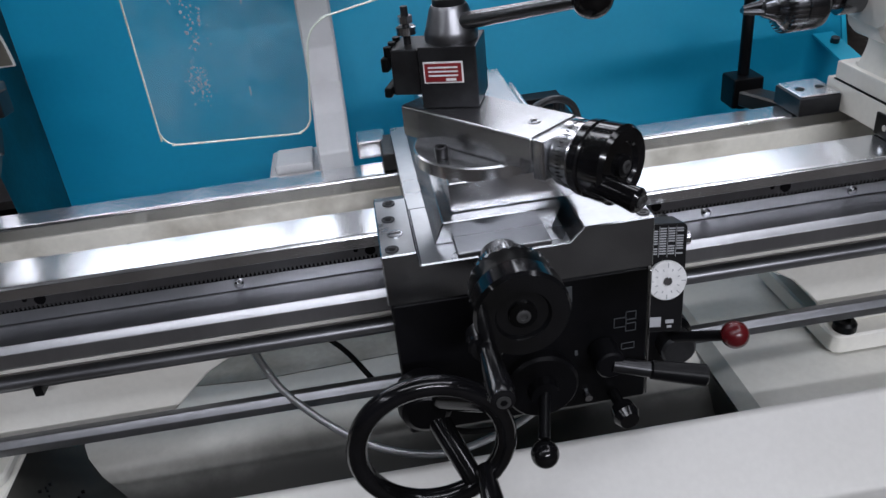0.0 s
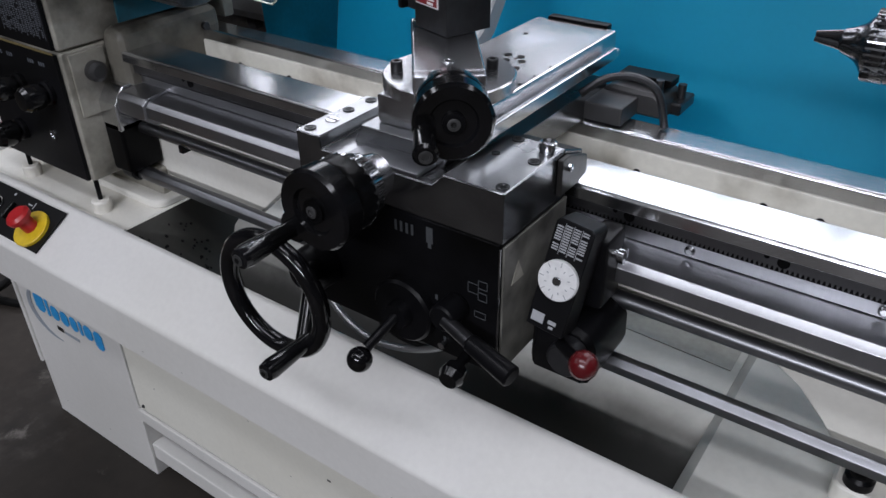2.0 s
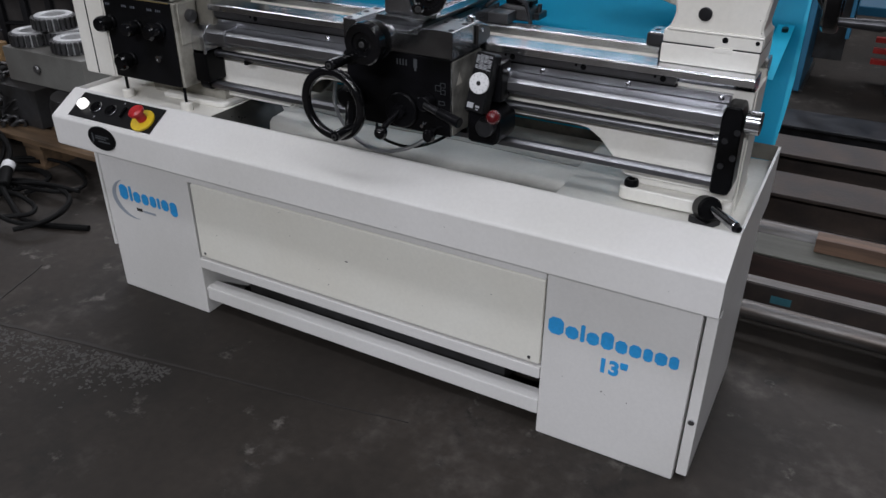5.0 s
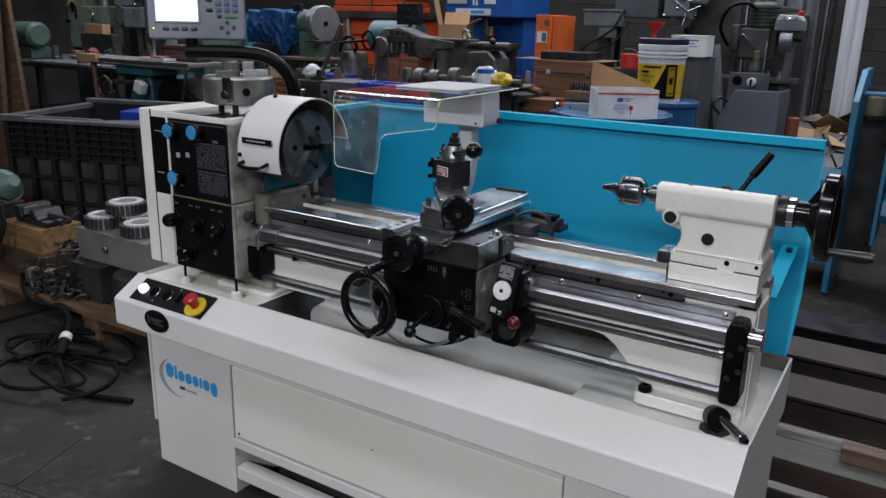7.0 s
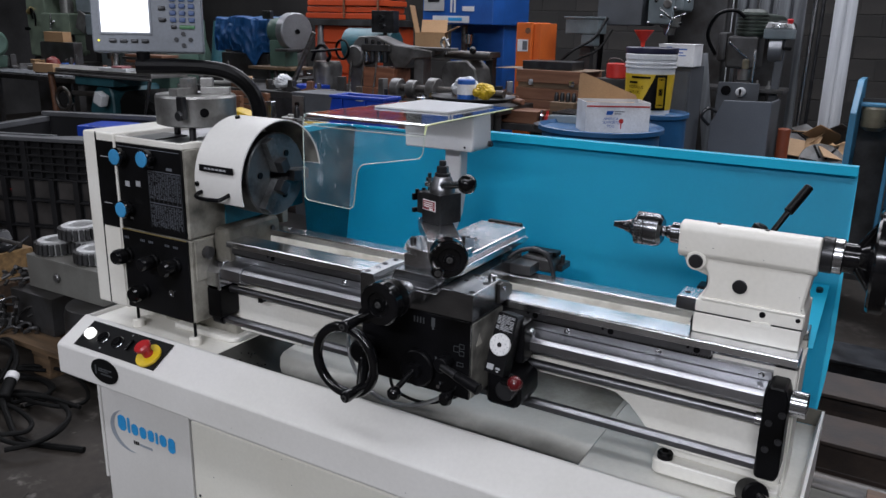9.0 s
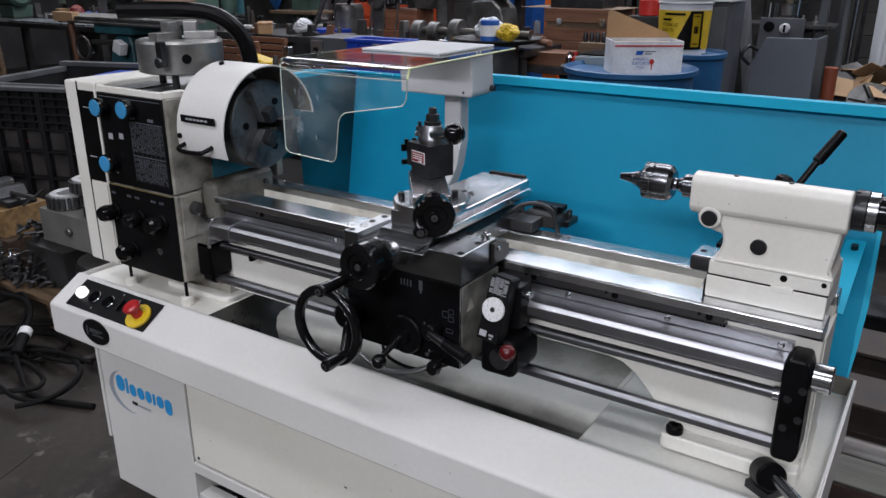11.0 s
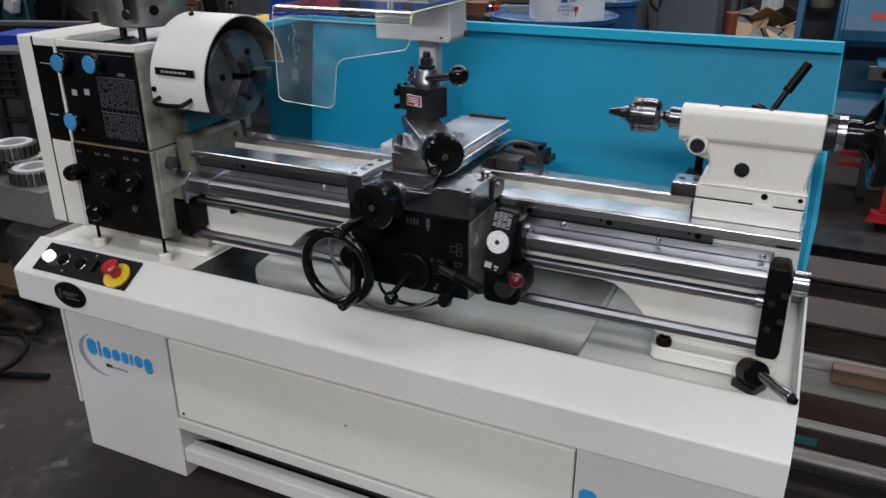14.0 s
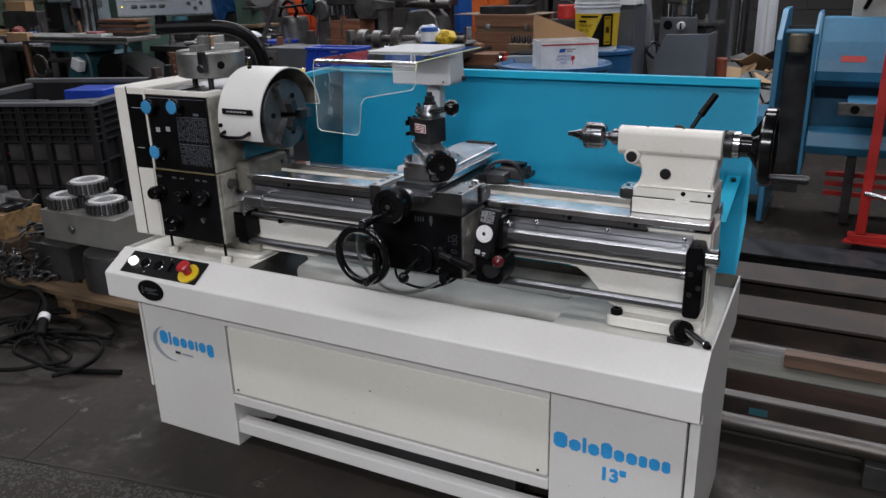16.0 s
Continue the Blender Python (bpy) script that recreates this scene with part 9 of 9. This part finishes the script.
solo("conduit_pipe", C((-0.005, 4.86, 0), (0.015, 4.88, 3.2), 0.012, seg=12), GUNMETAL, "dark steel conduit pipe standing upright", "pipe")
solo("scrap_bin", B(0.0, 0.40, 3.9, 4.4, 0, 0.70, 0.01), DARKIRON, "dark steel scrap bin full of cardboard", "bin")
random.seed(21)
for k in range(9):
    x, y = random.uniform(0.06, 0.34), random.uniform(3.95, 4.3)
    bm = B(-0.10, 0.10, -0.07, 0.07, -0.002, 0.002, turn=pose(x, y, 0.74 + 0.012 * k, random.uniform(-35, 35), random.uniform(-30, 30), random.uniform(0, 180)))
    solo("cardboard_scrap", bm, (CARD, CARD, MIDIRON)[k % 3], "torn piece of brown cardboard in the bin", "cardboard", "cardboard scraps")
for k, (x, y, z, rx, ry, rz, w_, d_) in enumerate(((0.05, 3.86, 0.755, 50, 8, 20, 0.065, 0.06), (0.14, 3.92, 0.765, 40, -14, -25, 0.05, 0.07), (0.27, 3.87, 0.735, 30, 10, 35, 0.075, 0.05), (0.34, 3.95, 0.75, 45, 0, -10, 0.05, 0.05))):
    solo("cardboard_sheet", B(-w_, w_, -d_, d_, -0.003, 0.003, turn=pose(x, y, z, rx, ry, rz)), TANCARD, "pale tan torn cardboard sheet heaped on the bin", "cardboard", "cardboard sheets")
rd = thing("rotary_disc", (0.22, 3.82, 0.60), "grey slotted rotary disc leaning on the scrap bin", "rotary table")
dm3 = Matrix.Translation((0.215, 3.84, 0.665)) @ Matrix.Rotation(radians(52), 4, "X") @ Matrix.Rotation(radians(12), 4, "Y")
bm = R([(0, 0.125), (0.03, 0.13), (0.034, 0.126)], (0, 0, 0), (0, 0, 1), 40)
bmesh.ops.transform(bm, matrix=dm3, verts=bm.verts)
part("disc", bm, MIDIRON, rd)
for k in range(6):
    part("slot", B(0.03, 0.122, -0.007, 0.007, 0.0335, 0.0352, turn=dm3 @ Matrix.Rotation(math.pi * k / 3, 4, "Z")), BLACK, rd)
solo("copper_pot", C((0.0, 3.75, 0.0), (0.0, 3.75, 0.875), 0.036, chamfer=0.005), paint("dull_copper_orange", (0.24, 0.055, 0.022), 0.5, bump=0.05), "dull orange tube standing by the guard", "tube")

# ---- small tools and parts strewn over the benches ----
def small_part(x, y, z, k):
    """One of six kinds of small workshop part, lying or standing."""
    a = random.uniform(0, 180)
    m_ = (DARKIRON, MIDIRON, GUNMETAL, RUST, SATIN, DARKIRON, CHROME, BROWNWOOD)[random.randrange(8)]
    tu = pose(x, y, z + 0.0005, 0, 0, a)
    s_ = random.uniform(0.7, 1.3)
    if k == 0:
        bm = B(-0.08 * s_, 0.08 * s_, -0.02, 0.02, 0, 0.03, 0.003, turn=tu)
        B(-0.08 * s_, -0.05 * s_, -0.02, 0.02, 0.0305, 0.065, 0.003, turn=tu, into=bm)
        return "vise_jaw", bm, m_, "dull steel clamp jaw lying on the bench", "clamp"
    if k == 1:
        return "tool_arbor", R([(0, 0.03 * s_), (0.03, 0.03 * s_), (0.032, 0.018), (0.10 * s_, 0.016), (0.13 * s_, 0.008)], (x, y, z + 0.0005), (0, 0, 1), 14), m_, "dark steel tool arbor standing on the bench", "tool arbor"
    if k == 2:
        bm = C((-0.11 * s_, 0, 0.018), (0.11 * s_, 0, 0.018), 0.017, chamfer=0.004, seg=14)
        C((-0.03, 0, 0.024), (0.03, 0, 0.024), 0.0235, chamfer=0.003, seg=14, into=bm)
        bmesh.ops.transform(bm, matrix=tu, verts=bm.verts)
        return "steel_shaft", bm, m_, "short stepped steel shaft on the bench", "shaft"
    if k == 3:
        bm = P([(-0.06, 0), (0.06, 0), (0.06, 0.02), (0.02, 0.03), (0.015, 0.10 * s_), (-0.02, 0.10 * s_), (-0.025, 0.03), (-0.06, 0.02)], "y", -0.025, 0.025, 0.002)
        bmesh.ops.transform(bm, matrix=tu, verts=bm.verts)
        return "angle_bracket", bm, m_, "cast bracket standing on the bench", "bracket"
    if k == 4:
        return "gear_wheel", R([(0, 0.05 * s_), (0.03, 0.05 * s_), (0.032, 0.046 * s_), (0.032, 0.025), (0.045, 0.024), (0.045, 0.012)], (x, y, z + 0.0005), (0, 0, 1), 18), m_, "grey gear blank lying flat on the bench", "gear"
    bm = B(-0.07 * s_, 0.07 * s_, -0.045, 0.045, 0, 0.05 * s_, 0.004, turn=tu)
    B(-0.072 * s_, 0.072 * s_, -0.047, 0.047, 0.0505 * s_, 0.0505 * s_ + 0.012, 0.003, turn=tu, into=bm)
    return "parts_box", bm, random.choice((CARD, GUNMETAL, DEEPBLUE, MIDIRON, ORANGE)), "small lidded parts box on the bench", "box"
random.seed(77)
for x0_, x1_, y0_, y1_, z_, n_ in ((-3.85, -2.95, 2.66, 2.9, 0.985, 9), (-2.95, -1.4, 2.64, 2.70, 0.985, 11), (-1.6, -1.38, 2.85, 3.3, 0.985, 4), (-2.6, -2.1, 1.85, 2.25, 0.855, 7), (-7.2, -5.1, 2.65, 3.3, 0.96, 10), (-6.3, -4.3, 4.45, 5.0, 0.92, 12), (-1.5, -1.0, 2.76, 3.0, 0.895, 4), (-3.8, -2.7, 2.95, 3.3, 0.985, 9), (-2.1, -1.4, 3.15, 3.4, 0.985, 6), (-2.5, -1.95, 2.05, 2.3, 0.855, 6), (-3.08, -2.2, 1.80, 1.9, 0.855, 9), (-6.9, -5.1, 2.7, 3.3, 0.972, 8)):
    for k in range(n_):
        x = x0_ + (x1_ - x0_) * (k + random.uniform(0.2, 0.8)) / n_
        nm, bm, m_, lab, cat_ = small_part(x, random.uniform(y0_, y1_), z_, random.randrange(6))
        solo(nm, bm, m_, lab, cat_, "parts strewn over the benches")

# ---- blue machine, hoist and bar stock on the right ----
bmch = thing("bending_press", (0.9, 3.4, 0), "light blue bending press with a red name plate", "press")
part("side_plate", P([(3.02, 0.02), (3.05, 1.05), (3.30, 1.20), (3.62, 1.20), (3.66, 0.02)], "x", 0.37, 0.40, 0.003), MACHBLUE, bmch)
part("inner_plate", P([(3.10, 0.30), (3.10, 1.08), (3.30, 1.18), (3.60, 1.18), (3.60, 0.30)], "x", 0.555, 0.575, 0.003), MACHBLUE, bmch)
part("web_back", B(0.4005, 0.5545, 3.45, 3.47, 0.10, 1.1), DARKIRON, bmch)
part("apron", P([(3.20, 0.79), (3.14, 0.80), (3.085, 0.835), (3.070, 0.885), (3.085, 0.95), (3.125, 1.04), (3.175, 1.11), (3.21, 1.155), (3.25, 1.16), (3.26, 1.14), (3.20, 1.07), (3.15, 0.97), (3.125, 0.89), (3.14, 0.86), (3.20, 0.84)], "x", 0.5875, 2.4, 0.003), MACHBLUE, bmch, "light blue curved front apron")
part("cheek", P([(3.24, 0.76), (3.13, 0.78), (3.070, 0.825), (3.054, 0.885), (3.070, 0.955), (3.112, 1.05), (3.165, 1.125), (3.205, 1.175), (3.27, 1.18), (3.30, 1.10), (3.30, 0.80)], "x", 0.5752, 0.5872, 0.002), MACHBLUE, bmch)
part("name_plate", P([(3.078, 0.938), (3.091, 0.968), (3.096, 0.966), (3.083, 0.936)], "x", 0.70, 0.82), REDPAINT, bmch)
part("top_shelf", B(0.58, 2.4, 3.26, 3.7, 1.10, 1.14, 0.004), MACHBLUE, bmch)
part("lower_beam", P([(3.12, 0.42), (3.08, 0.47), (3.10, 0.55), (3.2, 0.57), (3.3, 0.55), (3.3, 0.42)], "x", 0.58, 2.4, 0.006), MACHBLUE, bmch)
part("back_panel", B(0.58, 2.4, 3.5, 3.52, 0.42, 1.10), MACHBLUE, bmch)
part("oil_cup", R([(0, 0.035), (0.02, 0.06), (0.11, 0.062), (0.12, 0.055)], (0.475, 3.22, 0.955), (0, 0, 1), 24), OILGLASS, bmch)
part("cup_bracket", B(0.405, 0.55, 3.18, 3.30, 1.076, 1.09, 0.003), MACHBLUE, bmch)
part("foot", B(0.365, 0.415, 3.06, 3.68, 0.0, 0.0195, 0.004), DARKIRON, bmch)
part("back_box", B(0.20, 0.3695, 3.12, 3.55, 0.15, 0.62, 0.006), MACHBLUE, bmch)
part("box_leg", B(0.22, 0.26, 3.14, 3.2, 0.0, 0.15), DARKIRON, bmch)
vz = part("side_arm", B(0.76, 1.0, 2.86, 3.16, 0.70, 0.755, 0.006), MACHBLUE, bmch)
part("arm_end", B(0.72, 0.92, 2.845, 2.8595, 0.69, 0.755, 0.003), MIDIRON, vz)
part("arm_hole", C((0.80, 2.8448, 0.722), (0.80, 2.842, 0.722), 0.022), BLACK, vz)
for x in (0.80, 1.25, 1.7, 2.3):
    part("leg", B(x, x + 0.05, 3.16, 3.26, 0.02, 0.42, 0.004), DARKIRON, bmch)
for z in (0.10, 0.16, 0.22):
    part("red_rail", B(0.70, 2.4, 3.46, 3.49, z, z + 0.028, 0.003), REDPAINT, bmch)
part("machine_head", B(0.72, 1.5, 3.30, 3.6, 1.1405, 1.5, 0.02), paint("cream_grey_enamel", (0.42, 0.41, 0.38), 0.45), bmch)
part("head_cable", T([(0.78, 3.28, 1.2), (0.86, 3.25, 1.36), (0.98, 3.25, 1.44), (1.1, 3.27, 1.42)], 0.012, 8), BLACK, bmch)
ho = thing("engine_hoist", (1.0, 2.7, 0), "red steel engine hoist standing on the floor", "hoist")
part("base_beam", B(0.85, 1.60, 2.73, 2.79, 0.056, 0.09, 0.004), REDPAINT, ho)
part("base_plate", P([(0.83, 2.71), (1.05, 2.70), (1.12, 2.82), (0.86, 2.83)], "z", 0.046, 0.0556), REDPAINT, ho)
part("mast", P([(0.885, 0.0905), (0.933, 0.0905), (0.945, 1.75), (0.900, 1.75)], "y", 2.735, 2.785, 0.004), REDPAINT, ho)
part("cross_tie", B(0.96, 1.53, 2.74, 2.79, 0.94, 1.0, 0.004), REDPAINT, ho)
part("mast", P([(1.53, 0.0905), (1.58, 0.0905), (1.575, 1.75), (1.535, 1.75)], "y", 2.72, 2.80, 0.004), REDPAINT, ho)
part("tie_pin", C((0.90, 2.715, 0.32), (1.06, 2.715, 0.29), 0.012), CHROME, ho)
for x in (0.90, 1.52):
    part("caster", C((x, 2.73, 0.023), (x, 2.77, 0.023), 0.0225, chamfer=0.004), RUBBER, ho)

def bar(name, bm, m_, lab, cat="steel bar"):
    return solo(name, bm, m_, lab, cat, "bar stock on the floor")
x0, x1 = -0.6, 4.2
for k, x in enumerate((0.0, 0.93, 2.4, 3.9)):
    solo("bar_rest", B(x, x + 0.16, 0.53, 2.12, 0.0, 0.075, 0.004), BROWNWOOD if k != 1 else DARKIRON, "dark timber bearer under the bar stock", "bearer", "bearers")
bar("round_bar", C((x0, 0.575, 0.1015), (x1, 0.575, 0.1015), 0.026, chamfer=0.002), BARSTEEL, "bright round steel bar on bearers")
edge_bar = thing("flat_bar", (0, 0.66, 0.0755), "dark flat steel bar on edge with its top painted as lit", "steel bar", "bar stock on the floor")
part("bar", B(x0, x1, 0.646, 0.690, 0.0757, 0.146, 0.002), RUST, edge_bar)
# paler strip paints the lit top edge of the bar
part("rubbed_top", P([(0.6475, 0.1462), (0.6485, 0.1505), (0.687, 0.1505), (0.6885, 0.1462)], "x", x0, x1), BARSTEEL, edge_bar, "brighter top edge painted as lit")
part("paint_mark", B(0.60, 0.655, 0.6452, 0.6458, 0.098, 0.122), TEALGREEN, edge_bar, "blue paint mark")
bar("rusty_angle", P([(0.715, 0.0755), (0.715, 0.115), (0.720, 0.115), (0.721, 0.081), (0.785, 0.081), (0.785, 0.0755)], "x", x0, x1), RUST, "rusty steel angle on bearers")
GREENGREY = paint("weathered_grey_timber", (0.085, 0.085, 0.070), 0.7, 0.0, bump=0.3, second=(0.05, 0.047, 0.038), scale=9, stretch=(0.4, 4, 4))
REDTIMBER = paint("red_brown_timber", (0.050, 0.026, 0.020), 0.7, 0.0, bump=0.3, second=(0.025, 0.015, 0.012), scale=9, stretch=(0.4, 4, 4))
tmb = thing("timber_beam", (0, 0.87, 0.0755), "grey weathered timber beam with red-brown sides", "timber", "bar stock on the floor")
part("beam", B(x0, x1, 0.800, 0.945, 0.0757, 0.158, 0.003), REDTIMBER, tmb)
part("top_face", B(x0, x1, 0.803, 0.942, 0.1583, 0.166, 0.003), GREENGREY, tmb, "grey weathered upper face")
bar("round_tube", C((x0, 1.03, 0.128), (x1, 1.03, 0.128), 0.040, chamfer=0.002), BARSTEEL, "grey round steel tube on bearers")
BATTEN = paint("tan_sawn_batten", (0.15, 0.088, 0.055), 0.65, second=(0.075, 0.045, 0.030), scale=7, fine=60, stretch=(0.4, 6, 6), bump=0.3)
bar("timber_batten", B(0.675, 3.6, 0.884, 0.938, 0.1665, 0.212, 0.003), BATTEN, "brown sawn timber batten on the timber beam", "timber")
def rolled(y, top, web, half, name="dark_beam", m_=RUST, lab="rust-brown rolled steel beam on bearers"):
    """A rolled I section lying on the bearers."""
    b0, b1 = 0.0755, top
    return bar(name, P([(y - half, b0), (y - half, b0 + 0.010), (y - web, b0 + 0.022), (y - web, b1 - 0.022), (y - half, b1 - 0.012), (y - half, b1), (y + half, b1), (y + half, b1 - 0.012), (y + web, b1 - 0.022), (y + web, b0 + 0.022), (y + half, b0 + 0.010), (y + half, b0)], "x", x0, x1, 0.0015), m_, lab, "steel beam")
rolled(1.23, 0.225, 0.030, 0.100)
rolled(1.50, 0.265, 0.035, 0.100)
bar("flat_bar", B(x0, x1, 1.668, 1.680, 0.0755, 0.20, 0.001), BARSTEEL, "grey flat steel bar standing on edge")
rolled(1.95, 0.222, 0.06, 0.110, "rail_beam", GUNMETAL, "dark blue-grey steel rail beam on bearers")
bar("square_bar", B(x0, x1, 1.745, 1.80, 0.0755, 0.14, 0.003), RUST, "dark square steel bar on bearers")
# loose scraps caught between the bars
random.seed(90)
for k in range(7):
    x = random.uniform(0.7, 2.2)
    y = random.choice((0.745, 1.085, 1.10))
    solo("steel_offcut", B(-random.uniform(0.05, 0.12), random.uniform(0.05, 0.12), -0.012, 0.012, 0, random.uniform(0.012, 0.03), 0.002, turn=pose(x, y, 0.0815 if y < 1 else 0.0005, 0, 0, random.uniform(-14, 14))), (RUST, BARSTEEL, REDTIMBER)[k % 3], "small rusty offcut lying between the bars", "offcut", "offcuts")

# ---- blocks of the north wall that stand free of the machines ----
wall_n = bpy.data.objects["wall_north"]
bm = B(-0.196, 0.196, -0.006, 0.0, -0.096, 0.096)
bmesh.ops.bevel(bm, geom=[e for e in bm.edges if all(v.co.y < -0.005 for v in e.verts)], offset=0.003, segments=1, affect="EDGES")
block_mesh = bpy.data.meshes.new("block")
bm.to_mesh(block_mesh)
bm.free()
block_mesh.materials.append(BLOCK)
for r in range(12):
    for c in range(22):
        ob = new("block", block_mesh)
        ob.location = (-4.9 + 0.4 * c + 0.2 * (r % 2), 7.1999, 0.5 + 0.2 * r)
        ob.parent = wall_n
